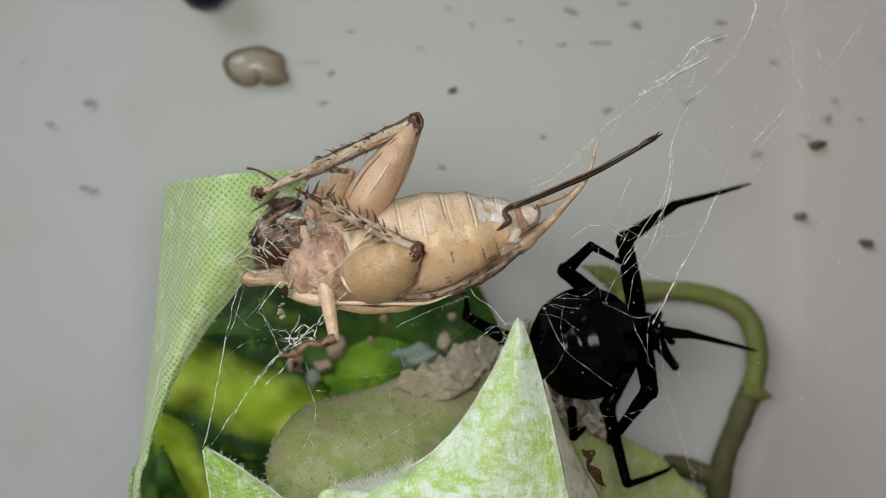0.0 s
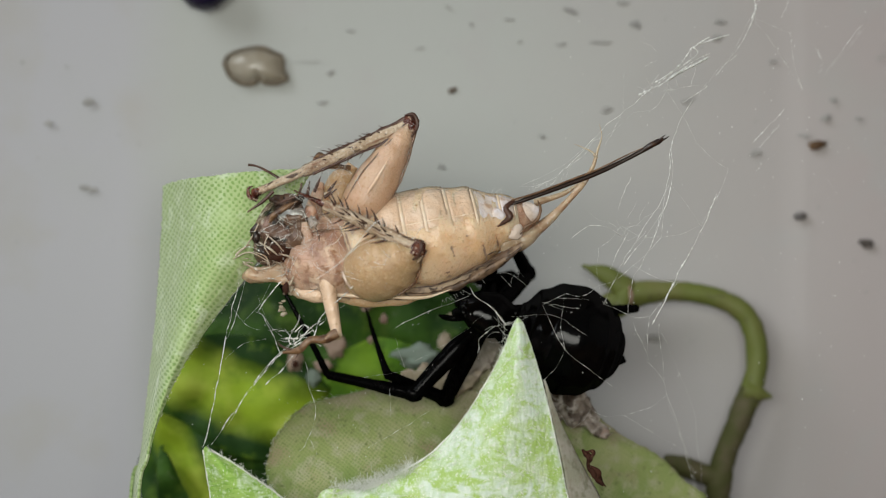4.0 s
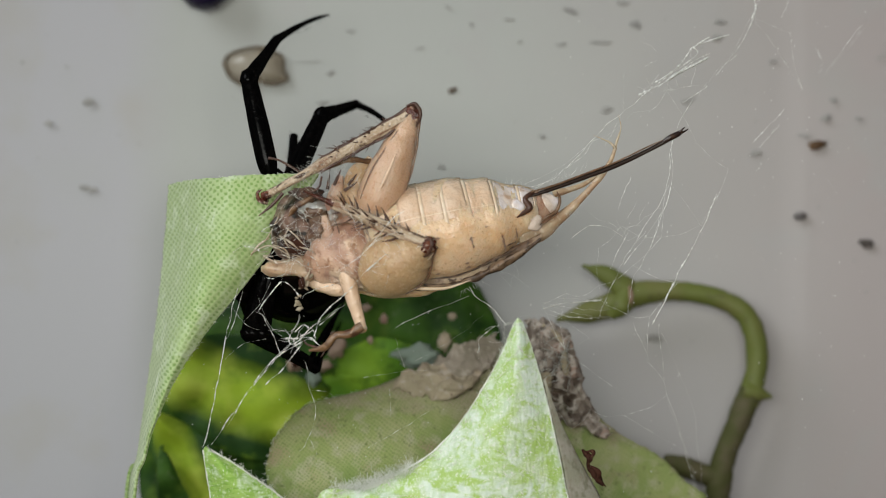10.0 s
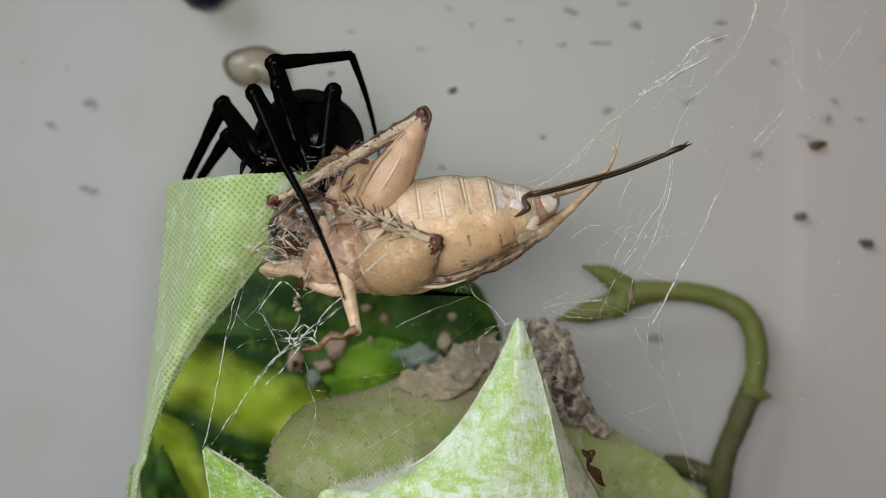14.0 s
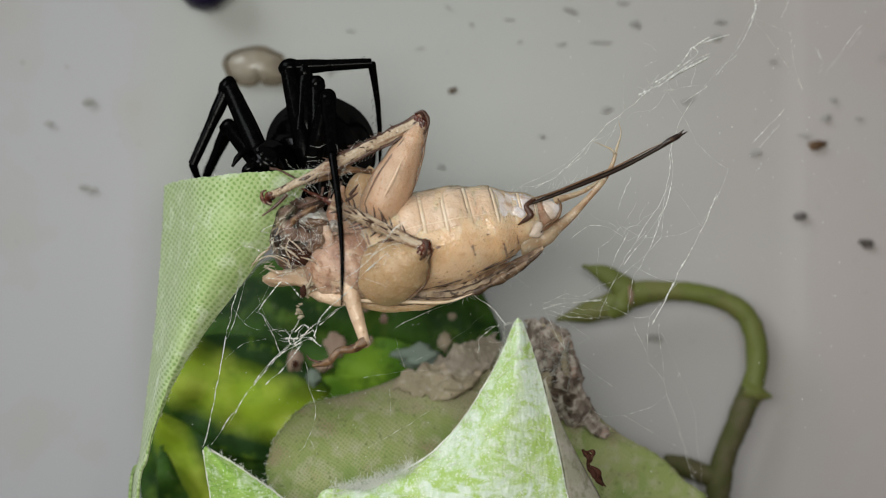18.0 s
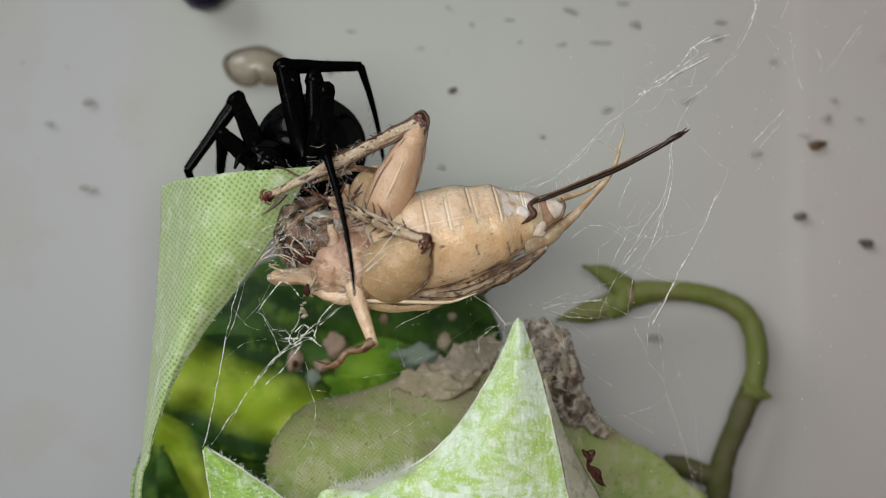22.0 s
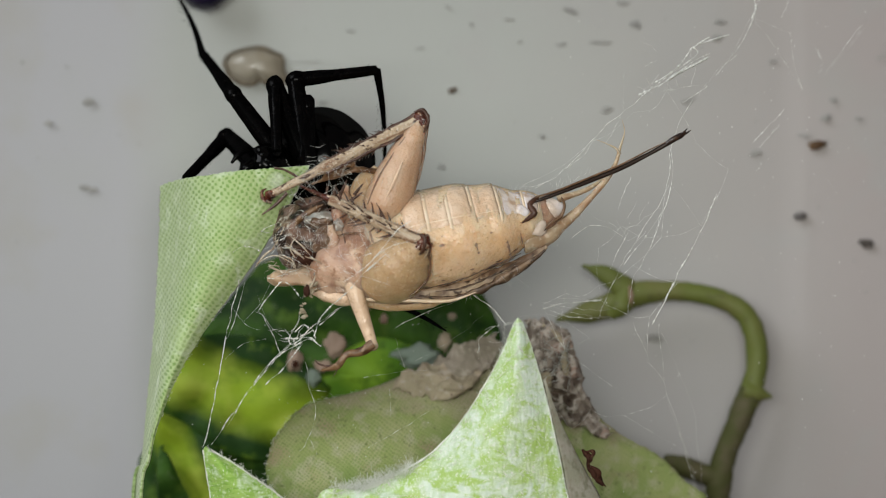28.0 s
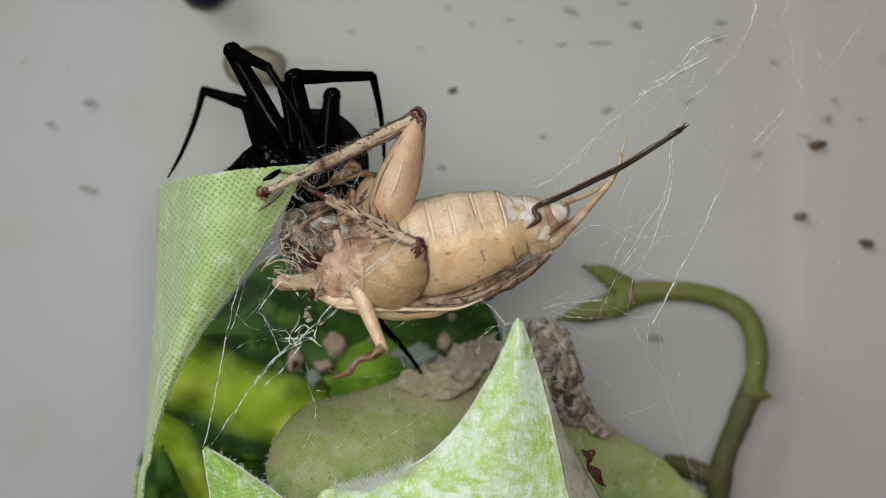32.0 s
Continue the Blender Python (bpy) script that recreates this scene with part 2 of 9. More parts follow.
litter_dark = Mat("dark_litter", (0.34, 0.285, 0.245), 0.9).stain(0.35, 0.46, 0.64, (0.15, 0.12, 0.1), distort=1.5).stain(0.45, 0.48, 0.58, (0.085, 0.06, 0.045), stretch=(1.8, 1, 0.6)).stain(0.6, 0.56, 0.66, (0.42, 0.30, 0.25)).stain(1.2, 0.5, 0.64, (0.52, 0.47, 0.42), distort=1.0).stain(3, 0.56, 0.68, (0.12, 0.09, 0.07)).grain(1.5, 0.4).m
pinkish = Mat("pale_husk", (0.40, 0.29, 0.23), 0.8).stain(0.8, 0.5, 0.7, (0.28, 0.16, 0.12)).grain(1, 0.1).m
whitish = Mat("grey_fluff", (0.25, 0.31, 0.265), 0.9).stain(1, 0.45, 0.65, (0.25, 0.32, 0.27)).grain(1.5, 0.3).m
rust = Mat("rusty_husk", (0.055, 0.02, 0.012), 0.8, Specular_IOR_Level=0.2).stain(1.5, 0.45, 0.65, (0.04, 0.016, 0.01)).stain(3, 0.6, 0.75, (0.14, 0.07, 0.04)).grain(3, 0.2).m
fluff = Mat("frayed_fibre", (0.82, 0.84, 0.78), 0.8).stain(0.8, 0.5, 0.7, (0.6, 0.65, 0.53)).m
silk = Mat("silk", (0.9, 0.91, 0.88), 0.25, Specular_IOR_Level=0.9).stain(0.9, 0.5, 0.75, (0.6, 0.63, 0.58)).m
silk_dim = Mat("dusty_silk", (0.55, 0.56, 0.53), 0.4).stain(0.9, 0.45, 0.75, (0.34, 0.36, 0.32)).m
speck = Mat("dirt_speck", (0.31, 0.305, 0.295), 0.9).stain(1.2, 0.42, 0.58, (0.42, 0.415, 0.40)).m
stain_brown = Mat("brown_spot", (0.085, 0.042, 0.015), 0.6).stain(1.0, 0.48, 0.66, (0.16, 0.085, 0.03)).m
stain_grey = Mat("grey_spot", (0.075, 0.062, 0.055), 0.7).stain(1.0, 0.5, 0.7, (0.14, 0.13, 0.13)).m
drop_mat = Mat("dried_drop", (0.33, 0.29, 0.225), 0.28, Coat_Weight=0.4).stain(0.25, 0.45, 0.65, (0.40, 0.375, 0.32)).stain(0.6, 0.6, 0.75, (0.27, 0.22, 0.15)).m
drop_rim = Mat("drop_rim", (0.11, 0.085, 0.055), 0.5).stain(1.5, 0.4, 0.7, (0.2, 0.16, 0.11)).m
bead = Mat("dark_bead", (0.012, 0.008, 0.03), 0.12).stain(0.4, 0.5, 0.7, (0.03, 0.025, 0.06)).m
# the cricket
SKIN = dict(Subsurface_Weight=0.75, Subsurface_Scale=0.0013, Subsurface_Radius=(0.7, 0.55, 0.45))
belly = Mat("cricket_belly", (0.82, 0.59, 0.385), 0.2, **SKIN).stain(0.15, 0.42, 0.6, (0.84, 0.64, 0.44)).stain(0.35, 0.45, 0.7, (0.76, 0.50, 0.28)).stain(1.1, 0.52, 0.72, (0.68, 0.45, 0.26), detail=7).stain(3, 0.55, 0.7, (0.80, 0.60, 0.42), detail=6).stain(5, 0.62, 0.72, (0.55, 0.34, 0.19)).grain(0.6, 0.14).grain(5, 0.06).m
belly_pale = Mat("cricket_belly_plate", (0.79, 0.58, 0.41), 0.2).stain(0.3, 0.42, 0.6, (0.70, 0.48, 0.32)).stain(1.2, 0.5, 0.66, (0.72, 0.53, 0.38), detail=6).stain(0.8, 0.5, 0.7, (0.79, 0.61, 0.46)).stain(3.0, 0.58, 0.72, (0.6, 0.41, 0.27)).grain(0.8, 0.2).grain(5, 0.06).m
pale_ring = Mat("cricket_fold", (0.84, 0.69, 0.53), 0.3).stain(1.2, 0.45, 0.6, (0.78, 0.6, 0.42)).grain(4, 0.03).m
palp_mat = Mat("cricket_fibre", (0.50, 0.43, 0.33), 0.5).stain(1.2, 0.45, 0.6, (0.42, 0.3, 0.2)).stain(3, 0.55, 0.7, (0.78, 0.74, 0.66)).grain(4, 0.05).m
snout = Mat("cricket_hip", (0.52, 0.37, 0.25), 0.3, **SKIN).stain(0.4, 0.42, 0.6, (0.58, 0.432, 0.305)).stain(1.4, 0.54, 0.68, (0.38, 0.24, 0.15)).stain(4, 0.6, 0.72, (0.66, 0.528, 0.4)).grain(1.2, 0.1).grain(5, 0.04).m
pearl = Mat("cricket_pearl", (0.76, 0.64, 0.55), 0.2).stain(0.5, 0.46, 0.6, (0.80, 0.74, 0.76)).stain(1.2, 0.54, 0.68, (0.54, 0.38, 0.27)).grain(1.2, 0.15).grain(4, 0.03).m
thigh = Mat("cricket_thigh", (0.60, 0.405, 0.275), 0.28, **SKIN).stain(0.3, 0.42, 0.62, (0.68, 0.49, 0.35)).stain(0.35, 0.46, 0.66, (0.55, 0.35, 0.22), stretch=(2.2, 2.2, 0.4)).stain(2.2, 0.64, 0.76, (0.50, 0.31, 0.185)).stain(5, 0.62, 0.74, (0.68, 0.49, 0.34)).stain(3, 0.56, 0.7, (0.52, 0.31, 0.18), detail=6).grain(0.8, 0.1).grain(6, 0.06).m
thigh_low = Mat("cricket_thigh_olive", (0.52, 0.36, 0.205), 0.28, **SKIN).stain(0.3, 0.42, 0.62, (0.61, 0.437, 0.273)).stain(0.6, 0.5, 0.7, (0.50, 0.33, 0.185)).stain(4, 0.54, 0.7, (0.62, 0.46, 0.30)).stain(6, 0.6, 0.72, (0.40, 0.26, 0.135)).stain(3, 0.54, 0.68, (0.47, 0.30, 0.16), detail=6).grain(0.8, 0.1).grain(6, 0.07).m
shin = Mat("cricket_shin", (0.47, 0.35, 0.235), 0.4).stain(1.1, 0.42, 0.58, (0.64, 0.53, 0.40), stretch=(2.5, 2.5, 0.35)).stain(0.9, 0.5, 0.62, (0.25, 0.135, 0.075), stretch=(2.2, 2.2, 0.4))
shin = shin.stain(2.4, 0.57, 0.64, (0.06, 0.024, 0.013), stretch=(1.5, 1.5, 0.6)).stain(5, 0.56, 0.68, (0.68, 0.58, 0.46)).grain(2, 0.22).grain(7, 0.08).m
knee_mat = Mat("cricket_knee", (0.075, 0.016, 0.009), 0.16).stain(0.9, 0.52, 0.66, (0.26, 0.10, 0.055)).stain(2.2, 0.52, 0.64, (0.025, 0.009, 0.006)).stain(3, 0.57, 0.66, (0.58, 0.44, 0.33)).grain(3, 0.2).m
shin_brown = Mat("cricket_front_shin", (0.19, 0.105, 0.05), 0.35).stain(1.2, 0.46, 0.62, (0.075, 0.0324, 0.0154)).stain(3, 0.56, 0.68, (0.285, 0.173, 0.098)).grain(3, 0.06).m
claw = Mat("cricket_spine", (0.06, 0.025, 0.015), 0.4).stain(2, 0.5, 0.7, (0.13, 0.06, 0.035)).m
chest_dark = Mat("cricket_brown", (0.2, 0.125, 0.08), 0.3, **SKIN).stain(0.6, 0.42, 0.6, (0.11, 0.06, 0.04)).stain(2, 0.55, 0.68, (0.34, 0.24, 0.17)).grain(2, 0.1).m
chest = Mat("cricket_chest", (0.60, 0.41, 0.30), 0.3, **SKIN).stain(0.3, 0.44, 0.58, (0.44, 0.26, 0.18), detail=6).stain(0.7, 0.52, 0.64, (0.34, 0.19, 0.14), detail=7).stain(0.9, 0.54, 0.68, (0.68, 0.509, 0.373)).stain(2.2, 0.56, 0.68, (0.36, 0.2, 0.12), detail=6).grain(1.0, 0.2).grain(5, 0.07).m
head_mat = Mat("cricket_head", (0.13, 0.08, 0.058), 0.3, **SKIN).stain(0.5, 0.48, 0.62, (0.26, 0.16, 0.12)).stain(1.3, 0.56, 0.66, (0.48, 0.42, 0.36)).stain(1.6, 0.54, 0.62, (0.016, 0.011, 0.009)).grain(1.2, 0.25).grain(5, 0.08).m
membrane = Mat("cricket_membrane", (0.44, 0.43, 0.41), 0.2, **SKIN).stain(0.7, 0.45, 0.62, (0.3, 0.27, 0.24)).stain(2, 0.56, 0.68, (0.62, 0.62, 0.6)).grain(1.5, 0.12).m
mouth = Mat("cricket_mouth", (0.035, 0.02, 0.014), 0.35).stain(0.9, 0.5, 0.64, (0.13, 0.075, 0.05)).stain(3, 0.56, 0.66, (0.01, 0.006, 0.005)).grain(1.5, 0.12).m
wing_dark = Mat("cricket_wing_margin", (0.075, 0.045, 0.028), 0.5).stain(1.2, 0.46, 0.62, (0.22, 0.145, 0.09)).stain(3, 0.56, 0.66, (0.02, 0.012, 0.008)).grain(2, 0.1).m
wing_mat = Mat("cricket_wing", (0.42, 0.31, 0.21), 0.5).stain(0.7, 0.44, 0.56, (0.15, 0.09, 0.055), detail=6).stain(1.2, 0.53, 0.64, (0.44, 0.33, 0.22)).stain(2.0, 0.57, 0.66, (0.07, 0.04, 0.025)).grain(2, 0.1).m
blade = Mat("ovipositor", (0.022, 0.011, 0.007), 0.3).stain(0.5, 0.5, 0.7, (0.07, 0.035, 0.02), stretch=(0.4, 1, 1)).stain(2.5, 0.6, 0.7, (0.012, 0.007, 0.005)).m
blade_tip = Mat("ovipositor_tip", (0.018, 0.008, 0.006), 0.3).stain(2, 0.55, 0.7, (0.07, 0.035, 0.02)).m
sheath = Mat("ovipositor_sheath", (0.13, 0.07, 0.035), 0.35).stain(1.5, 0.45, 0.65, (0.24, 0.14, 0.075)).stain(3, 0.58, 0.68, (0.05, 0.022, 0.012)).m
tail_mat = Mat("cercus", (0.54, 0.42, 0.29), 0.45, **SKIN).stain(0.8, 0.45, 0.62, (0.4, 0.27, 0.17)).stain(2.5, 0.56, 0.68, (0.66, 0.56, 0.44)).grain(4, 0.05).m
# the spider
def jet(mat, amount, rough):
    """Jet-black chitin: a dark diffuse body under a thin even gloss."""
    t = mat.t
    body, shine, mixed = t.nodes.new("ShaderNodeBsdfDiffuse"), t.nodes.new("ShaderNodeBsdfGlossy"), t.nodes.new("ShaderNodeMixShader")
    mat.link(mat.color, body.inputs["Color"])
    mat.link(mat.ramp_to(mat.noise(0.9), rough * 0.6, rough * 1.5), shine.inputs["Roughness"])
    mixed.inputs["Fac"].default_value = amount
    for node in (body, shine):
        mat.link(mat.p.inputs["Normal"].links[0].from_socket, node.inputs["Normal"])
    mat.link(body.outputs[0], mixed.inputs[1])
    mat.link(shine.outputs[0], mixed.inputs[2])
    mat.link(mixed.outputs[0], t.nodes["Material Output"].inputs["Surface"])
    t.nodes.remove(mat.p)
    return mat.m


black = jet(Mat("spider_black", (0.001, 0.001, 0.0011), 0.1).stain(2, 0.5, 0.75, (0.002, 0.0018, 0.0018)).grain(2.2, 0.01).grain(9, 0.004), 0.015, 0.1)
black_leg = jet(Mat("spider_leg_black", (0.001, 0.001, 0.0011), 0.2).stain(2, 0.5, 0.75, (0.003, 0.0026, 0.0026)).grain(4, 0.015), 0.006, 0.16)
eye_mat = Mat("spider_eye", (0.004, 0.004, 0.005), 0.05).m
red_mark = Mat("spider_mark", (0.05, 0.008, 0.006), 0.35).stain(2, 0.5, 0.7, (0.09, 0.012, 0.01)).m
# ---- the room, the table and the plastic enclosure ----
def slab(name, lo, hi, material, label, category="wall"):
    return thing(name, box(bmesh.new(), lo, hi), material, label, category, kind="structure", smooth=False)


slab("floor", (-1600, -1800, -800), (1600, 1400, -760), tabletop, "brown wooden floor of a plain room", "floor")
slab("ceiling", (-1600, -1800, 1700), (1600, 1400, 1740), wallpaint, "plain off-white ceiling", "ceiling")
slab("wall_north", (-1600, 1400, -800), (1600, 1440, 1740), wallpaint, "plain off-white wall")
slab("wall_south", (-1600, -1840, -800), (1600, -1800, 1740), wallpaint, "plain off-white wall")
slab("wall_west", (-1640, -1840, -800), (-1600, 1440, 1740), wallpaint, "plain off-white wall")
slab("wall_east", (1600, -1840, -800), (1640, 1440, 1740), wallpaint, "plain off-white wall")
table = thing("table", None, None, "brown wooden table under the enclosure", "table")
part("tabletop", box(bmesh.new(), (-500, -350, -24), (500, 350, 0)), tabletop, table, smooth=False)
for lx in (-440, 440):
    for ly in (-300, 300):
        part("leg", box(bmesh.new(), (lx - 25, ly - 25, -760), (lx + 25, ly + 25, -24)), tabletop, table, smooth=False)

BACK = 24.0
tub = thing("enclosure", None, None, "milky plastic enclosure with a speckled back panel, open in front", "enclosure")
part("base_panel", box(bmesh.new(), (-130, -24, 0), (130, 28, 3)), plastic, tub, smooth=False)


def back_panel():
    """The back panel: a shallow pressed field with soft edges between two raised ribs."""
    bm = bmesh.new()
    xs = [-130, -60, -29.5, -28.6, -24.6, -23.6, 0, 28.5, 29.6, 30.6, 31.4, 60, 130]
    ds = [0.3, 0.3, 0.3, 0.32, 0.42, 0.5, 0.5, 0.5, 0.48, 0.36, 0.3, 0.3, 0.3]
    front = [[bm.verts.new(vec((x, BACK + d + 0.0, z))) for z in (3, 60, 135)] for x, d in zip(xs, ds)]
    back = [[bm.verts.new(vec((x, BACK + 2.4, z))) for z in (3, 60, 135)] for x in xs]
    for side in (front, back):
        for a, b in zip(side, side[1:]):
            for i in (0, 1):
                bm.faces.new((a[i], b[i], b[i + 1], a[i + 1]))
    for i in (0, len(xs) - 1):
        for k in (0, 1):
            bm.faces.new((front[i][k], front[i][k + 1], back[i][k + 1], back[i][k]))
    return bm


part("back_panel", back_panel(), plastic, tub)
part("side_panel", box(bmesh.new(), (-132.4, -24, 0), (-130, 26.4, 135)), plastic, tub, smooth=False)
part("side_panel", box(bmesh.new(), (130, -24, 0), (132.4, 26.4, 135)), plastic, tub, smooth=False)
part("top_panel", box(bmesh.new(), (-132.4, -4, 135), (132.4, 26.4, 137.4)), plastic, tub, smooth=False)


def substrate():
    bm = bmesh.new()
    n = 24
    top = [[bm.verts.new(vec((-129.5 + 259 * i / n, -23 + 46.5 * j / n, 27 + 2.5 * noise.noise(Vector((i * 0.7, j * 0.7, 0)))))) for j in range(n + 1)] for i in range(n + 1)]
    for i in range(n):
        for j in range(n):
            bm.faces.new((top[i][j], top[i + 1][j], top[i + 1][j + 1], top[i][j + 1]))
    skirt = [top[i][0] for i in range(n + 1)] + [top[n][j] for j in range(1, n + 1)] + [top[i][n] for i in range(n - 1, -1, -1)] + [top[0][j] for j in range(n - 1, 0, -1)]
    low = [bm.verts.new((v.co.x, v.co.y, 3.05 * MM)) for v in skirt]
    for i in range(len(skirt)):
        j = (i + 1) % len(skirt)
        bm.faces.new((skirt[i], skirt[j], low[j], low[i]))
    return bm


thing("ground", substrate(), coir, "dark brown loose coir on the enclosure's base", "soil", kind="structure")

# ---- dirt on the back panel ----
def smudge(bm, c, w, h, thick=0.06, turn=0.0, lobes=3):
    """A thin dried mark, made of a few flat lumps."""
    for k in range(lobes):
        dx = random.uniform(-0.45, 0.45) * w * (k > 0)
        dz = random.uniform(-0.4, 0.4) * h * (k > 0)
        s = random.uniform(0.35, 0.65) if k else 0.7
        p = (c[0] + dx * math.cos(turn) - dz * math.sin(turn), c[1], c[2] + dx * math.sin(turn) + dz * math.cos(turn))
        blob(bm, p, 1.0, (w * s / 2, thick, h * s / 2), 0.5, 2, Matrix.Rotation(-turn, 3, "Y"))
    return bm


for c, w, h, m, text in (((31.96, 23.9, 68.93), 2.1, 1.1, stain_brown, "round dark brown droppings spot on the panel"),
                         ((30.61, 23.9, 62.8), 1.5, 1.0, stain_grey, "small dark grey spot on the panel"),
                         ((36.25, 23.9, 60.43), 1.5, 1.0, stain_grey, "small dark grey spot on the panel"),
                         ((0.68, 24.4, 73.52), 0.75, 0.6, stain_brown, "tiny reddish brown speck on the panel")):
    thing("spot", smudge(bmesh.new(), c, w, h, 0.2, 0.1, 2), m, text, "stain", "spots on the panel")

for name, c, w, h, turn in (("smudge", (10.95, 24.4, 80.4), 1.3, 0.7, -0.5), ("smudge", (23.79, 24.4, 79.43), 1.6, 0.6, 0.0), ("smudge", (23.45, 24.4, 78.07), 1.5, 0.7, 0.2), ("smudge", (20.88, 24.4, 72.65), 1.1, 0.8, 0.0),
                            ("smudge", (16.52, 24.4, 79.19), 1.7, 0.9, -0.4), ("smudge", (15.31, 24.4, 81.08), 1.2, 0.6, 0.0), ("smudge", (26.9, 24.2, 68.27), 1.5, 0.6, 0.0), ("smudge", (13.13, 24.4, 77.74), 2.2, 0.35, -0.1),
                            ("smudge", (13.86, 24.4, 71.82), 1.4, 0.6, 0.1), ("smudge", (10.08, 24.4, 77.49), 0.8, 0.35, 0.0), ("smudge", (33.41, 23.9, 72.7), 1.0, 0.6, 0.2), ("smudge", (32.73, 23.9, 71.15), 1.3, 0.7, 0.3),
                            ("smudge", (35.53, 23.9, 71.15), 0.9, 0.5, -0.3), ("smudge", (0.53, 24.4, 80.64), 0.9, 0.3, -0.5), ("smudge", (-1.89, 24.4, 77.25), 1.1, 0.3, 0.0), ("smudge", (2.47, 24.4, 79.19), 0.4, 0.6, 0.1),
                            ("smudge", (-9.64, 24.4, 75.07), 1.0, 0.6, 0.1), ("smudge", (-10.27, 24.4, 72.55), 1.5, 0.35, 0.1), ("smudge", (-11.34, 24.4, 76.04), 2.2, 0.14, 0.05), ("smudge", (-30.12, 23.9, 65.12), 2.2, 0.6, -0.1),
                            ("smudge", (-33.74, 23.9, 70.77), 1.2, 0.6, 0.2), ("smudge", (-30.36, 23.9, 72.6), 1.6, 1.0, 0.3), ("smudge", (-35.92, 23.9, 75.98), 0.5, 0.25, 0.0), ("smudge", (6.59, 24.4, 77.74), 0.5, 0.3, 0.0),
                            ("smudge", (8.63, 24.4, 69.59), 0.8, 0.4, 0.0), ("smudge", (5.86, 24.4, 79.67), 1.2, 0.25, 0.0), ("smudge", (28.11, 24.2, 76.01), 0.9, 0.25, 0.3), ("smudge", (-0.19, 24.4, 67.07), 0.8, 0.5, 0.0),
                            ("smudge", (18.22, 24.4, 52.3), 1.4, 1.2, 0.2), ("smudge", (30.7, 23.9, 69.7), 1.3, 0.35, 0.0), ("smudge", (-7.95, 24.4, 78.7), 1.4, 0.25, 0.0), ("smudge", (37.46, 23.9, 76.46), 0.8, 0.3, 0.4)):
    thing(name, smudge(bmesh.new(), c, w * 0.85, h * 0.85, 0.03, turn), speck, "faint grey dirt smudge on the plastic panel", "stain", "dirt smudges")


def dots():
    bm = bmesh.new()
    for _ in range(70):
        x, z = random.uniform(-37, 37), random.uniform(48, 80)
        if z < 60 and x < 12:
            continue
        blob(bm, (x, BACK + (0.5 if -23.5 < x < 29 else 0.0), z), random.uniform(0.04, 0.09), (1.6, 0.3, 0.8), 0.3, 1)
    return bm


thing("dust", dots(), speck, "fine grey dust flecks on the plastic panel", "dust", kind="stuff")


# ---- a dried drop and a dark bead on the panel ----
def drop():
    bm = bmesh.new()
    loop = [(-18.74, 24, 75.89), (-18.31, 24, 76.57), (-17.1, 24, 77.05), (-15.56, 24, 77.25), (-14.44, 24, 76.81), (-13.72, 24, 76.38), (-13.62, 24, 75.31), (-13.33, 24, 74.49), (-14.44, 24, 74.11), (-15.27, 24, 74.25), (-15.65, 24, 74.64), (-16.14, 24, 74.15), (-17.2, 24, 74.15), (-18.21, 24, 74.78)]
    n, rings = 56, 5
    c = Vector((-16.14, 24, 75.7))
    ring = [curve_at(loop + [loop[0]], i / n) for i in range(n)]
    rows = [[bm.verts.new(((c + (p - c) * (1 - k / rings)) + Vector((0, -1.3 * math.sqrt(1 - (1 - k / rings) ** 2) + 0.45, 0))) * MM) for p in ring] for k in range(rings)]
    tip = bm.verts.new((c + Vector((0, -0.85, 0))) * MM)
    for a, b in zip(rows, rows[1:]):
        for i in range(n):
            bm.faces.new((a[i], a[(i + 1) % n], b[(i + 1) % n], b[i]))
    for i in range(n):
        bm.faces.new((rows[-1][i], rows[-1][(i + 1) % n], tip))
    rim = bmesh.new()
    tube(rim, ring + [ring[0]], [0.17, 0.13, 0.16, 0.15, 0.2, 0.24, 0.22, 0.18], 6, 90)
    return bm, rim


bm, rim = drop()
d = thing("dried_drop", bm, drop_mat, "greyish tan dried drop with a dark rim on the panel", "drop")
part("rim", rim, drop_rim, d, "thin dark brown rim")
thing("bead", blob(bmesh.new(), (-20.08, 22, 82.12), 2.15, (1.05, 0.9, 1.0)), bead, "glossy dark violet bead at the top of the panel", "bead")
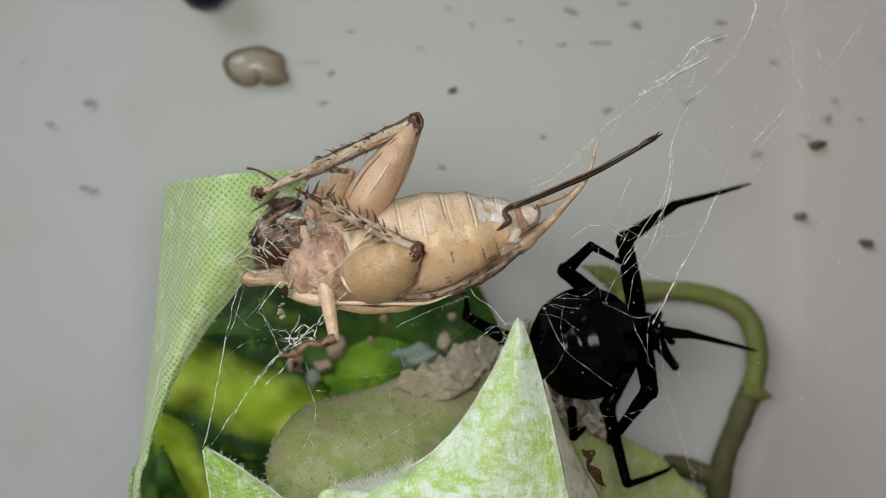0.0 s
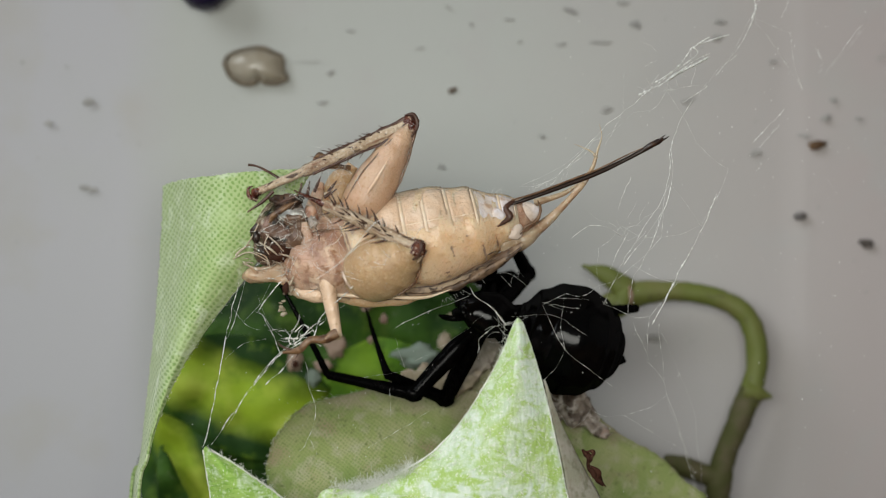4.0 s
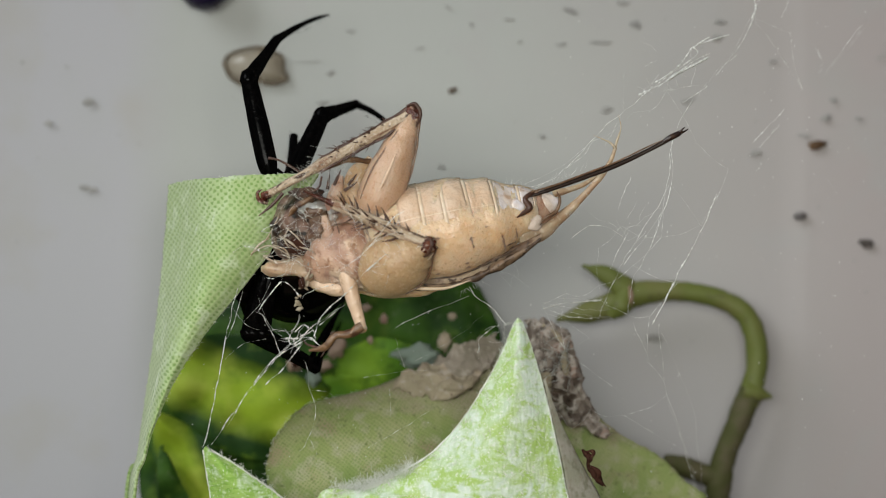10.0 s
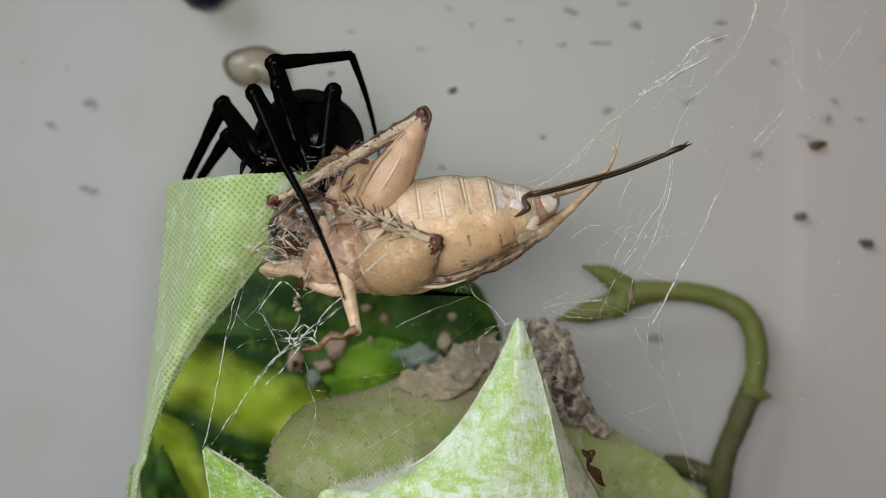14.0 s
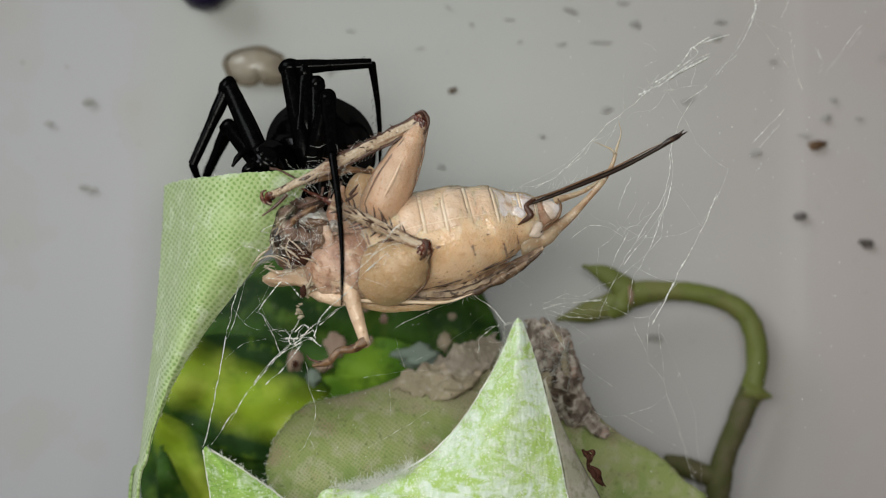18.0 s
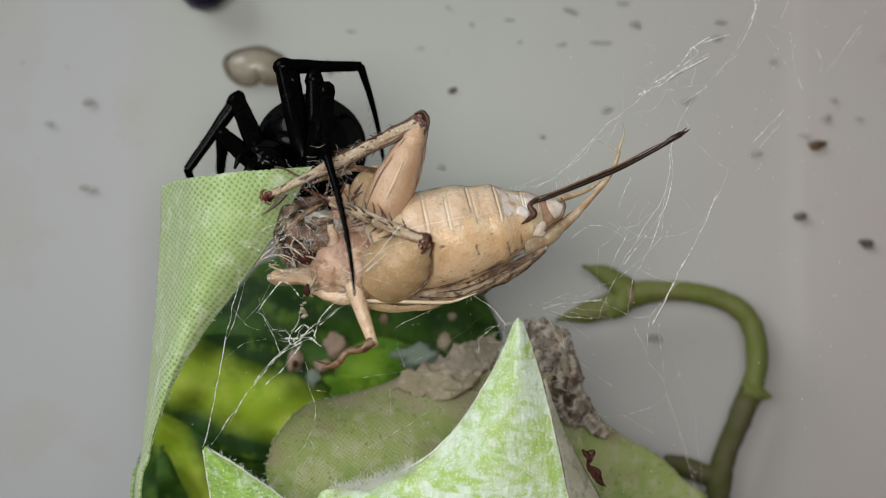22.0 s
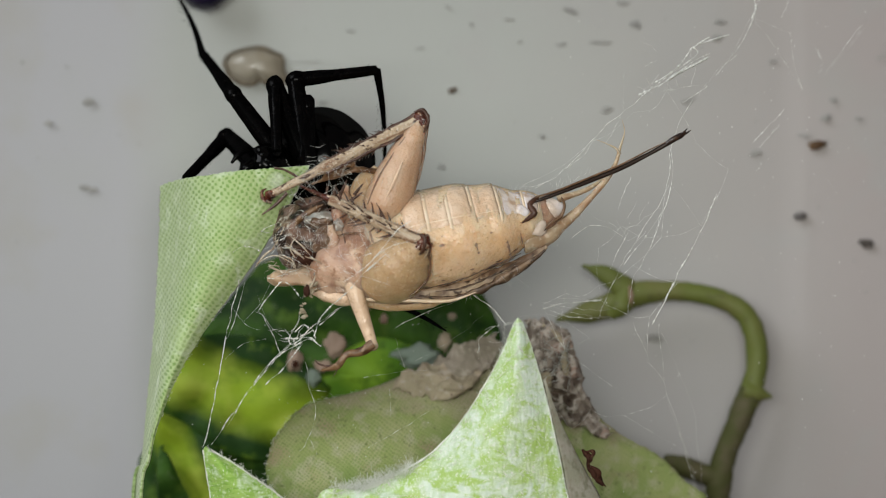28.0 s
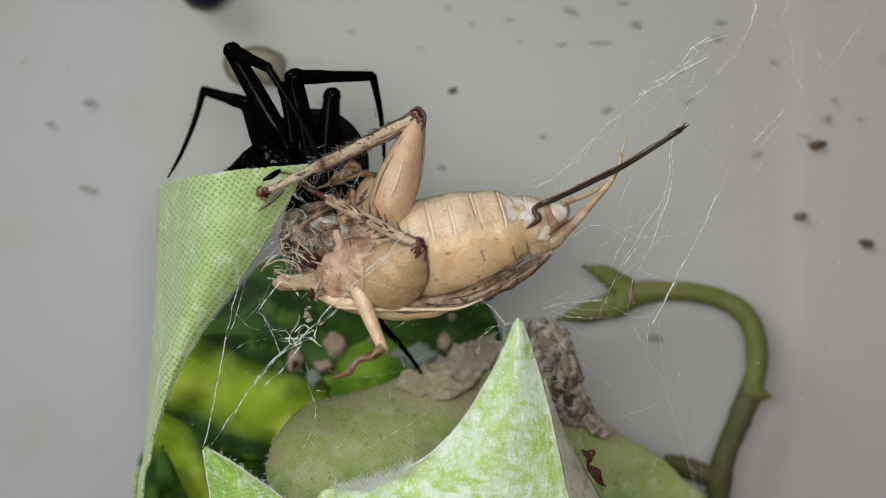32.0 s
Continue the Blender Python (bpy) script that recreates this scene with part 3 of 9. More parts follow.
# ---- leaves, stem and litter ----
ROOT = 27.0
FOLD = Vector((-19.71, 1, 52.06))
fold_rows = [
    [(-21.02, 8, 64.75), (-19.52, 5, 64.96), (-17.22, 0.4, 65), (-14.56, -1.6, 65.22), (-11.84, -1.6, 65.41), (-8.96, -0.6, 65.58)],
    [(-21.14, 8, 61.74), (-19.69, 5, 61.78), (-17.38, 0.2, 61.86), (-15.09, -2, 61.98), (-12.79, -1.8, 62.18), (-10.69, -0.6, 62.48)],
    [(-21.35, 8, 58.34), (-20.02, 5, 58.47), (-17.98, 0.2, 58.65), (-16.05, -2.1, 58.88), (-14.33, -1.9, 58.87), (-13.03, -0.8, 58.78)],
    [(-21.65, 8, 54.52), (-20.6, 5, 54.66), (-19.04, 0.6, 54.95), (-17.68, -1.6, 55.17), (-16.69, -1.7, 55.14), (-15.93, -0.8, 55.02)],
    [(-22.08, 8, 50.7), (-21.17, 5, 50.94), (-20.06, 1.2, 51.25), (-19.26, -0.6, 51.39), (-18.72, -1, 51.42), (-18.32, -0.6, 51.39)],
    [(-22.46, 8, 47.31), (-21.9, 6, 47.48), (-20.89, 2, 47.88), (-20.39, 0.4, 47.98), (-20.04, -0.2, 48.01), (-19.88, 0, 47.98)],
    [(-22.8, 8, 44.33), (-22.52, 7, 44.47), (-21.61, 3, 45.01), (-21.18, 1.2, 45.17), (-20.95, 0.4, 45.28), (-20.83, 0.2, 45.31)],
    [(-23.43, 8, 40.94), (-23.35, 8, 40.94), (-22.42, 4, 41.6), (-22.02, 2.2, 41.89), (-21.74, 1.2, 42.06), (-21.58, 0.8, 42.12)],
    [(-23.94, 9, 24.93), (-23.49, 7, 25.53), (-22.99, 5, 26.13), (-22.65, 3.5, 26.58), (-22.34, 2.4, 26.91), (-22.08, 1.5, 27.18)]]
fold_leaf = thing("cloth_leaf", sheet(fold_rows, 70, 110, 0.22, 0.05, FOLD, frayed=0.6), cloth, "light green woven cloth leaf, folded over, beside the cricket", "leaf", at=FOLD)


spike_rows = [
    [(4.73, -4.6, 55.08), (5.02, -4.8, 55.4), (5.37, -4.7, 55.09)],
    [(3.94, -4.4, 53.14), (5.02, -5.2, 53.59), (6.05, -4.6, 53.15)],
    [(2.58, -4.2, 50.54), (4.62, -5.5, 51.1), (6.81, -4.6, 50.58)],
    [(0.8, -4, 47.93), (3.93, -5.7, 48.35), (7.46, -4.6, 47.85)],
    [(-1.37, -3.8, 45.85), (3.19, -5.8, 45.78), (8.02, -4.6, 45.28)],
    [(-4.94, -3.4, 43.88), (2.26, -5.8, 43.37), (8.48, -4.6, 43.01)],
    [(-8.61, -3, 42.17), (0.59, -5.5, 40.7), (9.12, -4.6, 40.36)],
    [(-3.26, -2, 28.03), (1.37, -4, 28.64), (6.38, -3, 28.33)]]
spike = thing("cloth_leaf", sheet(spike_rows, 44, 80, 0.2, 0.035), worn, "bright green cloth leaf tip with whitish worn fibres", "leaf")
under_rows = [
    [(6.74, -4.5, 51.25), (6.82, -4.5, 51.21), (6.89, -4.5, 51.17)],
    [(7.36, -4.4, 48.66), (7.64, -4.1, 48.55), (7.93, -3.8, 48.37)],
    [(8.05, -4.3, 45.62), (8.86, -3.6, 45.44), (9.63, -2.8, 45.1)],
    [(8.5, -4.3, 42.96), (9.72, -3.4, 42.81), (11.07, -2.2, 42.54)],
    [(9.15, -4.3, 40.3), (10.59, -3.2, 40.09), (12.67, -1.8, 39.83)]]
part("curled_edge", sheet(under_rows, 10, 24, 0.1, 0.02), grey_back, spike, "grey-green curled back edge")


def fray(pts, count, size, spread):
    bm = bmesh.new()
    for _ in range(count):
        p = curve_at(pts, random.random()) + Vector((random.gauss(0, spread), random.gauss(0, 0.3), random.gauss(0, spread * 0.6)))
        q, line = Vector(p), [Vector(p)]
        way = Vector((random.uniform(-1, 1), random.uniform(-0.7, 0.3), random.uniform(-0.5, 1.0))).normalized()
        for _k in range(3):
            way = (way + Vector((random.uniform(-1, 1), random.uniform(-0.6, 0.6), random.uniform(-1, 1))) * 0.8).normalized()
            q = q + way * size * random.uniform(0.5, 1.2)
            line.append(Vector(q))
        tube(bm, line, [0.017, 0.014, 0.006], 3, 5)
    return bm


part("frayed_edge", fray([(-7.45, -3.1, 43.45), (-5.52, -3.3, 43.87), (-3.6, -3.5, 44.51), (-1.87, -3.7, 45.3)], 800, 0.32, 0.2), fluff, spike, "whitish frayed fibres")
part("fuzz", fray([(-1.87, -3.8, 45.32), (0.61, -4.0, 47.1), (2.51, -4.2, 50.16), (4.58, -4.5, 54.36)], 240, 0.13, 0.05), fluff, spike, "fine whitish fibres")
part("worn_rim", tube(bmesh.new(), [Vector(r[0]) + Vector((0.03, -0.05, 0)) for r in spike_rows[:7]], [0.01, 0.02, 0.04, 0.03, 0.07, 0.09, 0.1], 7, 120, rough=1.8), fluff, spike, "whitish worn rim")
part("worn_rim", tube(bmesh.new(), [Vector(r[2]) + Vector((-0.05, -0.03, 0)) for r in spike_rows[:7]], [0.005, 0.02, 0.015, 0.03, 0.02, 0.03, 0.03], 7, 120, rough=1.8), fluff, spike, "whitish worn rim")


def lying_fibres(rows, count, v0, v1, lift, slants):
    """Straight pressed fibres that lie on a leaf."""
    bm = bmesh.new()
    for _ in range(count):
        u, v = random.uniform(0.08, 0.92), random.uniform(v0, v1)
        slant = random.choice(slants) + random.uniform(-0.25, 0.25)
        size = random.uniform(0.25, 1.1)
        wide = max((curve_at([curve_at(r, 1.0) for r in rows], v) - curve_at([curve_at(r, 0.0) for r in rows], v)).length, 0.6)
        line = []
        for k in range(5):
            a = u + math.cos(slant) * size * (k / 4 - 0.5) / wide
            b = v - math.sin(slant) * size * (k / 4 - 0.5) / 27.0
            if not 0.04 < a < 0.96 or b < 0.01:
                break
            line.append(curve_at([curve_at(r, a) for r in rows], b) + Vector((0, -lift, 0)))
        if len(line) > 2:
            w = random.uniform(0.008, 0.022)
            tube(bm, line, [w * 0.5, w, w * 0.5], 4, 5)
    return bm


part("pressed_fibre", lying_fibres(spike_rows, 190, 0.03, 0.86, 0.11, (0.9, 1.1, 2.2, -0.8)), fluff, spike, "straight whitish pressed fibres")

part("fuzz", fray([Vector(p) - FOLD for p in ((-8.95, -0.8, 65.57), (-10.67, -0.8, 62.47), (-13, -1, 58.79), (-15.9, -1, 55.03), (-18.28, -0.8, 51.41), (-19.85, -0.2, 48.01))], 80, 0.08, 0.03), fluff, fold_leaf, "fine whitish fibres along the cut edge")
part("fuzz", fray([Vector(p) - FOLD for p in ((-19.5, 4.9, 64.96), (-17.2, 0.3, 64.99), (-14.55, -1.7, 65.21), (-11.83, -1.7, 65.41), (-8.95, -0.7, 65.58))], 18, 0.06, 0.02), fluff, fold_leaf, "fine whitish fibres along the top edge")

tip_rows = [
    [(-16.27, -3.4, 46.37), (-16.05, -3.6, 46.63), (-15.7, -3.4, 46.33)],
    [(-16.19, -3.2, 45.39), (-15.19, -4, 45.65), (-14.32, -3.4, 45.57)],
    [(-16.06, -3, 44.36), (-14.4, -4.2, 44.65), (-12.79, -3.4, 44.53)],
    [(-15.86, -2.8, 42.91), (-13.45, -4.2, 43.13), (-10.66, -3.2, 42.93)],
    [(-15.42, -2.4, 39.94), (-11.95, -4, 40.25), (-7.84, -3, 40.06)],
    [(-14.25, -1, 27.93), (-11.74, -2.5, 28.38), (-8.69, -2, 28.23)]]
small_tip = thing("cloth_leaf", sheet(tip_rows, 30, 60, 0.2, 0.045), fresh, "small bright green cloth leaf tip with a frayed edge", "leaf")
part("worn_rim", tube(bmesh.new(), [Vector(r[2]) + Vector((0, -0.05, 0)) for r in tip_rows[:5]], [0.06, 0.08, 0.04, 0.07, 0.06], 7, 80, rough=1.8), fluff, small_tip, "whitish worn rim")
part("worn_rim", tube(bmesh.new(), [Vector(r[0]) + Vector((0.04, -0.05, 0)) for r in tip_rows[:5]], [0.06, 0.03, 0.03, 0.03, 0.03], 7, 80, rough=1.8), fluff, small_tip, "whitish worn rim")
part("fuzz", fray([(-16.05, -3.6, 46.55), (-14.29, -3.6, 45.6), (-12.76, -3.6, 44.53), (-10.87, -3.4, 43.04)], 90, 0.16, 0.06), fluff, small_tip, "whitish frayed fibres")

round_rows = [
    [(-5.93, 13, 48.88), (-3.06, 13, 50.12), (0.27, 13, 51.19), (3.82, 13.4, 52.22), (6.72, 13.6, 51.68)],
    [(-10.37, 10.5, 48.07), (-4.53, 11, 48.72), (1.58, 11.6, 48.66), (7.73, 12, 47.75), (13.31, 12.8, 45.99)],
    [(-12.35, 7.6, 46.17), (-5.69, 8, 46.46), (1.12, 9.4, 45.86), (9.41, 11, 45.24), (16.62, 12.8, 44.04)],
    [(-13.04, 6.2, 44.08), (-6.03, 6.4, 44.13), (1.11, 8.2, 43.46), (10.28, 11, 42.62), (18.83, 12.8, 42.01)],
    [(-12.47, 5.6, 41.25), (-5.58, 5.8, 41.22), (1.52, 7.6, 40.92), (11.15, 11, 40.36), (20.69, 12.8, 39.93)],
    [(-9.35, 6, 36.68), (-3.52, 6.4, 36.6), (2.38, 8, 36.27), (9.41, 11, 35.65), (17.48, 12.6, 35.33)],
    [(0.69, 10, 22.9), (1.99, 10, 22.9), (3.28, 10, 22.9), (4.18, 11, 22.59), (5.09, 12, 22.27)]]
round_leaf = thing("round_leaf", sheet(round_rows, 60, 60, 0.2, 0.06), dull, "dull olive-green cloth leaf with a rounded dusty edge", "leaf")
part("fuzz", fray([(-6.36, 12.6, 48.83), (-10.36, 10.4, 48.08), (-12.34, 7.5, 46.18), (-13.03, 6.1, 44.09), (-12.46, 5.5, 41.35)], 130, 0.1, 0.04), fluff, round_leaf, "whitish frayed fibres")

# dark leaves behind, with lime green bands
def broad_leaf(rows, material, label):
    leaf = thing("broad_leaf", sheet(rows, 26, 26, 0.25, 0.0, ripple=1.2), material, label, "leaf")
    mid = [(Vector(r[len(r) // 2]) + Vector(r[(len(r) - 1) // 2])) / 2 + Vector((0, 0.3, 0)) for r in rows]
    part("midrib", tube(bmesh.new(), [p + Vector((0, 1.2 * noise.noise(p * 0.35), 0)) for p in mid], [0.04, 0.08, 0.1, 0.12], 8, 24), material, leaf)
    return leaf


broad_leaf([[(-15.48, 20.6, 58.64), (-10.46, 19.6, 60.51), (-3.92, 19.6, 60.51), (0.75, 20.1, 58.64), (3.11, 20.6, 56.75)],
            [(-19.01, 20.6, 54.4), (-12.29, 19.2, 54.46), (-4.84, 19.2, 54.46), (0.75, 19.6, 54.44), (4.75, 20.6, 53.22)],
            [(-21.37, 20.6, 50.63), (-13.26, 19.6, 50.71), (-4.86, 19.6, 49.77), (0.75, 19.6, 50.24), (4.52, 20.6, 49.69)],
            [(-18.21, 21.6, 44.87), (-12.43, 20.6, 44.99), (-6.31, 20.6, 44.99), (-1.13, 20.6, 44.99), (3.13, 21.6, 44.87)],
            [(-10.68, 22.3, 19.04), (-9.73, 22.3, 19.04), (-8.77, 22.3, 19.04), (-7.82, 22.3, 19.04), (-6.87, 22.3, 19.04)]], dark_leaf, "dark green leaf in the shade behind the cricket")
lime = [[[(-22.98, 18.1, 48.32), (-22.06, 17.3, 50.32), (-21.46, 18.1, 52.25)],
         [(-21.64, 18.1, 46.11), (-20.13, 17.3, 49.59), (-18.92, 18.1, 52.99)],
         [(-19.06, 18.1, 43.85), (-17.15, 17.3, 48.4), (-15.51, 18.1, 52.85)],
         [(-15.74, 18.1, 42.79), (-13.94, 17.3, 47.16), (-12.37, 18.1, 51.42)],
         [(-11.54, 18.1, 42.65), (-10.27, 17.3, 45.74), (-9.18, 18.1, 48.69)]],
        [[(-23.39, 16.6, 46.82), (-23.02, 15.8, 47), (-22.98, 16.6, 47.05)],
         [(-23.49, 16.6, 45.27), (-22.38, 15.8, 45.91), (-21.62, 16.6, 46.41)],
         [(-23.21, 16.6, 42.4), (-21.02, 15.8, 43.73), (-19.15, 16.6, 44.91)],
         [(-22.21, 16.6, 39.84), (-19.57, 15.8, 41.47), (-17.24, 16.6, 42.9)],
         [(-20.11, 16.6, 36.15), (-17.4, 15.8, 37.84), (-14.96, 16.6, 39.3)]]]
for rows, band_mat in zip(lime, (lime_leaf, lime_low)):
    broad_leaf(rows, band_mat, "dark green leaf with a bright lime band")
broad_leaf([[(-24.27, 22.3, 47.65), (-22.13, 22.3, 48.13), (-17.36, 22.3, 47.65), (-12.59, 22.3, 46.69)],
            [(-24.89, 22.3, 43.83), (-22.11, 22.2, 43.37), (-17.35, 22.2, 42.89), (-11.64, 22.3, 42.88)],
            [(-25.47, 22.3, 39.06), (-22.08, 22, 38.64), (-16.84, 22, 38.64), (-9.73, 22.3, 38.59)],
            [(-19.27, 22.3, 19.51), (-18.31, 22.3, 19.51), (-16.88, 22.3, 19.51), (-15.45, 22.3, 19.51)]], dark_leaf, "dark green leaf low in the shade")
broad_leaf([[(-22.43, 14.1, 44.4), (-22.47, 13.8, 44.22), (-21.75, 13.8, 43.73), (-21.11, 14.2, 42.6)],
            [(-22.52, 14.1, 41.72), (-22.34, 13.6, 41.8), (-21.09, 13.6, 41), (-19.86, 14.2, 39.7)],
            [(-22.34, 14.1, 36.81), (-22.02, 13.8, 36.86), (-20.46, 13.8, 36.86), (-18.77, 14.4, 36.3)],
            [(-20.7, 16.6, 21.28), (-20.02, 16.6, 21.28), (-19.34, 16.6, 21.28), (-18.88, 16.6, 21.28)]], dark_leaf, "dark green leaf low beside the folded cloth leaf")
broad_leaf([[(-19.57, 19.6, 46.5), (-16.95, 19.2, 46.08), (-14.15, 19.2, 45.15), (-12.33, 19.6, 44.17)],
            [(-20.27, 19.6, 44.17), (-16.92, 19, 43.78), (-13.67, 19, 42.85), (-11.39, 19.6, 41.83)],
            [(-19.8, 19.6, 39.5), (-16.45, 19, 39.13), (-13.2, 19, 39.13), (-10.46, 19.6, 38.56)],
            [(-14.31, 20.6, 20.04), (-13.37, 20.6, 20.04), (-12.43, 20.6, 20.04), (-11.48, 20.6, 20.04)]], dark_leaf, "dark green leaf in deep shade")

# added leaf, coloured like a lit part of the dark ones
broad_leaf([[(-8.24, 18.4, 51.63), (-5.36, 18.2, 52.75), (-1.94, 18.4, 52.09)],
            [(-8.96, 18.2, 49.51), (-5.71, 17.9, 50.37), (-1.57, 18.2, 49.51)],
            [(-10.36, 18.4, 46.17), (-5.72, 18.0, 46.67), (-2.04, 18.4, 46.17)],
            [(-4.5, 19.5, 24.0), (-4.0, 19.5, 24.0), (-3.2, 19.5, 24.0)]], mid_leaf, "mid-green leaf, coloured as if lit, behind the round leaf")

stem = thing("plant_stem", None, None, "bent olive green plant stem with a node and a pointed bud", "stem")
part("stalk", tube(bmesh.new(), [(9.47, 20.7, 54.11), (12.06, 20.7, 54.72), (14.18, 20.7, 55.34), (16.3, 20.7, 56.28), (19.59, 20.7, 56.47), (22.89, 20.7, 55.9), (25.15, 20.7, 54.58), (26.09, 20.7, 52.28), (26.09, 20.7, 49.68), (25.34, 20.7, 47.09)], [0.2, 0.89, 1.1, 1.04, 0.82, 0.82, 0.89, 0.94, 0.92, 0.99], 12, 60, rough=0.12), stem_green, stem)
part("old_stalk", tube(bmesh.new(), [(25.72, 20.7, 48.27), (24.68, 20.7, 45.68), (23.6, 20.7, 43.09), (22.99, 20.7, 40.26), (22.7, 20.7, 35.55), (22.43, 20.2, 19.93)], [1.04, 0.99, 0.94, 1.04, 1.15, 1.36], 12, 40, rough=0.2), stem_dark, stem, "darker old stalk")
part("node", tube(bmesh.new(), [(25.11, 20.5, 48.29), (26.11, 20.3, 47.98), (27.29, 20.1, 47.72)], [0.94, 0.78, 0.16], 10, 10, rough=0.2), stem_green, stem)
part("bud", tube(bmesh.new(), [(16.18, 20.5, 55.53), (15.07, 20.3, 56.67), (13.64, 20.1, 57.8), (11.52, 19.9, 58.64)], [0.73, 1.04, 0.78, 0.13], 12, 18, flat=0.6, rough=0.1), stem_green, stem, "pointed green bud")
part("knot", tube(bmesh.new(), [(13.89, 20.2, 54.42), (14.71, 20, 55.36), (15.39, 20.2, 57)], [0.52, 0.99, 0.52], 10, 10, rough=0.25), stem_green, stem)
part("scar", tube(bmesh.new(), [(15.36, 19.2, 56.97), (15.49, 19.1, 56.23), (15.47, 19.3, 55.39)], [0.1, 0.21, 0.1], 6, 6), pinkish, stem, "pale leaf scar")
part("rootlet", tube(bmesh.new(), [(18.42, 20.7, 42.38), (20.3, 20.7, 41.77), (22.52, 20.7, 40.97)], [0.52, 0.84, 0.94], 8, 10, rough=0.3), stem_dark, stem, "dark side shoot")


def lumps(pts, count, size, spread, deep=0.8):
    bm = bmesh.new()
    for _ in range(count):
        p = curve_at(pts, random.random()) + Vector((random.gauss(0, spread), random.gauss(0, deep * 0.5), random.gauss(0, spread * 0.6)))
        blob(bm, p, size * random.uniform(0.4, 1.1), (1.3, 0.6, 0.8), 0.7, 2, Matrix.Rotation(random.uniform(-1, 1), 3, "Y"))
    return bm


def torn(bm):
    """Crumples a sheet and tears its outline unevenly."""
    for v in bm.verts:
        p = v.co / MM
        push = noise.noise_vector(p * 0.8) * 0.75 + noise.noise_vector(p * 2.1) * 0.35
        v.co += Vector((push.x, push.y * 0.5, push.z)) * MM
    return bm


def scrap(rows, material, label, ripple=0.9):
    return thing("dry_scrap", torn(sheet(rows, 44, 28, 0.18, 0.5, ripple=ripple)), material, label, "litter")


pile = scrap([[(-2.99, 12.2, 50.28), (-1.71, 12.1, 50.9), (-0.4, 12.1, 51.03), (1.23, 12.1, 51.25), (2.38, 12.2, 51.6)],
              [(-3.46, 11.6, 49.54), (-1.92, 11.4, 49.9), (-0.39, 11.4, 49.9), (1.22, 11.4, 50.25), (2.67, 11.6, 50.85)],
              [(-2.7, 10.9, 48.99), (-1.48, 10.6, 48.76), (-0.17, 10.6, 48.63), (1.22, 10.6, 48.76), (2.35, 10.9, 49.34)]], litter_pale, "beige crumpled dry scrap lying on the round leaf", 0.7)
part("shred", torn(sheet([[(-0.62, 12.7, 51.21), (0.93, 12.5, 52.19), (2.69, 12.5, 52.99), (4.46, 12.7, 53.51)],
              [(-0.35, 12.3, 50.53), (1.14, 12.0, 51.26), (2.9, 12.0, 52.05), (4.67, 12.3, 52.73)],
              [(0.7, 12.0, 50.03), (1.8, 11.7, 50.49), (3.11, 11.7, 50.93), (4.44, 12.0, 51.26)]], 36, 20, 0.15, 0.5, ripple=0.8)), litter_grey, pile, "greyish brown shred")
dark_pile = scrap([[(6.14, 11, 54.82), (7.41, 10.4, 55.02), (8.7, 10.2, 54.59), (9.83, 10.8, 53.74)],
                   [(6.76, 10.4, 51.38), (7.76, 9.2, 51.46), (9.27, 9.2, 51.46), (10.31, 10.4, 50.51)],
                   [(7.22, 10.8, 47.87), (8.23, 9.8, 47.76), (9.83, 9.8, 47.97), (11.65, 10.8, 47.22)],
                   [(7.67, 11, 46.54), (9.36, 10.4, 46.52), (11.09, 10.4, 46.35), (13.57, 11.2, 45.65)]], litter_dark, "grey-brown webbed dry scrap behind the spike leaf", 1.5)
part("husk", blob(bmesh.new(), (7.95, 8.8, 50.25), 0.55, (1.0, 0.6, 1.2), 0.8, 3), litter_pale, dark_pile, "beige husk")
part("twig", tube(bmesh.new(), [(9.51, 9.6, 53.59), (9.76, 9, 51.48), (10.34, 9.2, 49.32), (11.98, 10.6, 46.93)], [0.2, 0.35, 0.3, 0.15], 8, 20, rough=0.6), litter_dark, dark_pile)
part("twig", tube(bmesh.new(), [(7.58, 9.6, 54.23), (8.82, 9, 53.19), (9.23, 8.8, 51.07), (9.5, 9.4, 48.87)], [0.15, 0.25, 0.3, 0.15], 8, 20, rough=0.6), litter_pale, dark_pile)
for c, r, sq, m in (((-12, 17.1, 50.89), 0.75, (0.9, 0.7, 1.1), pinkish), ((-8.7, 17.1, 52.17), 0.85, (0.95, 0.6, 1.2), pinkish), ((-9.71, 17.1, 50.52), 0.55, (1.3, 0.6, 0.8), pinkish), ((-10.53, 17.1, 49.61), 0.6, (0.9, 0.6, 1.1), whitish),
                    ((-2.11, 17.1, 51.35), 1.25, (1.4, 0.5, 0.75), whitish), ((0.14, 17.1, 52.54), 0.6, (0.8, 0.6, 1.3), litter_pale), ((-4.76, 17.1, 54.32), 0.35, (0.8, 0.6, 1.2), pinkish), ((-5.91, 17.1, 52.63), 0.3, (0.8, 0.6, 1.0), pinkish),
                    ((0.73, 17.1, 54.55), 0.3, (1, 0.6, 1), litter_pale), ((-6.23, 17.1, 55.24), 0.35, (1.2, 0.6, 0.9), pinkish)):
    thing("husk", blob(bmesh.new(), c, r, sq, 0.6, 3), m, "small pale husk caught on the dark leaf", "husk", "husks on the dark leaf")
thing("husk_speck", blob(bmesh.new(), (-11.91, 16.2, 50.73), 0.28, (1, 0.6, 1.2), 0.3), rust, "dark brown core of a husk", "husk")
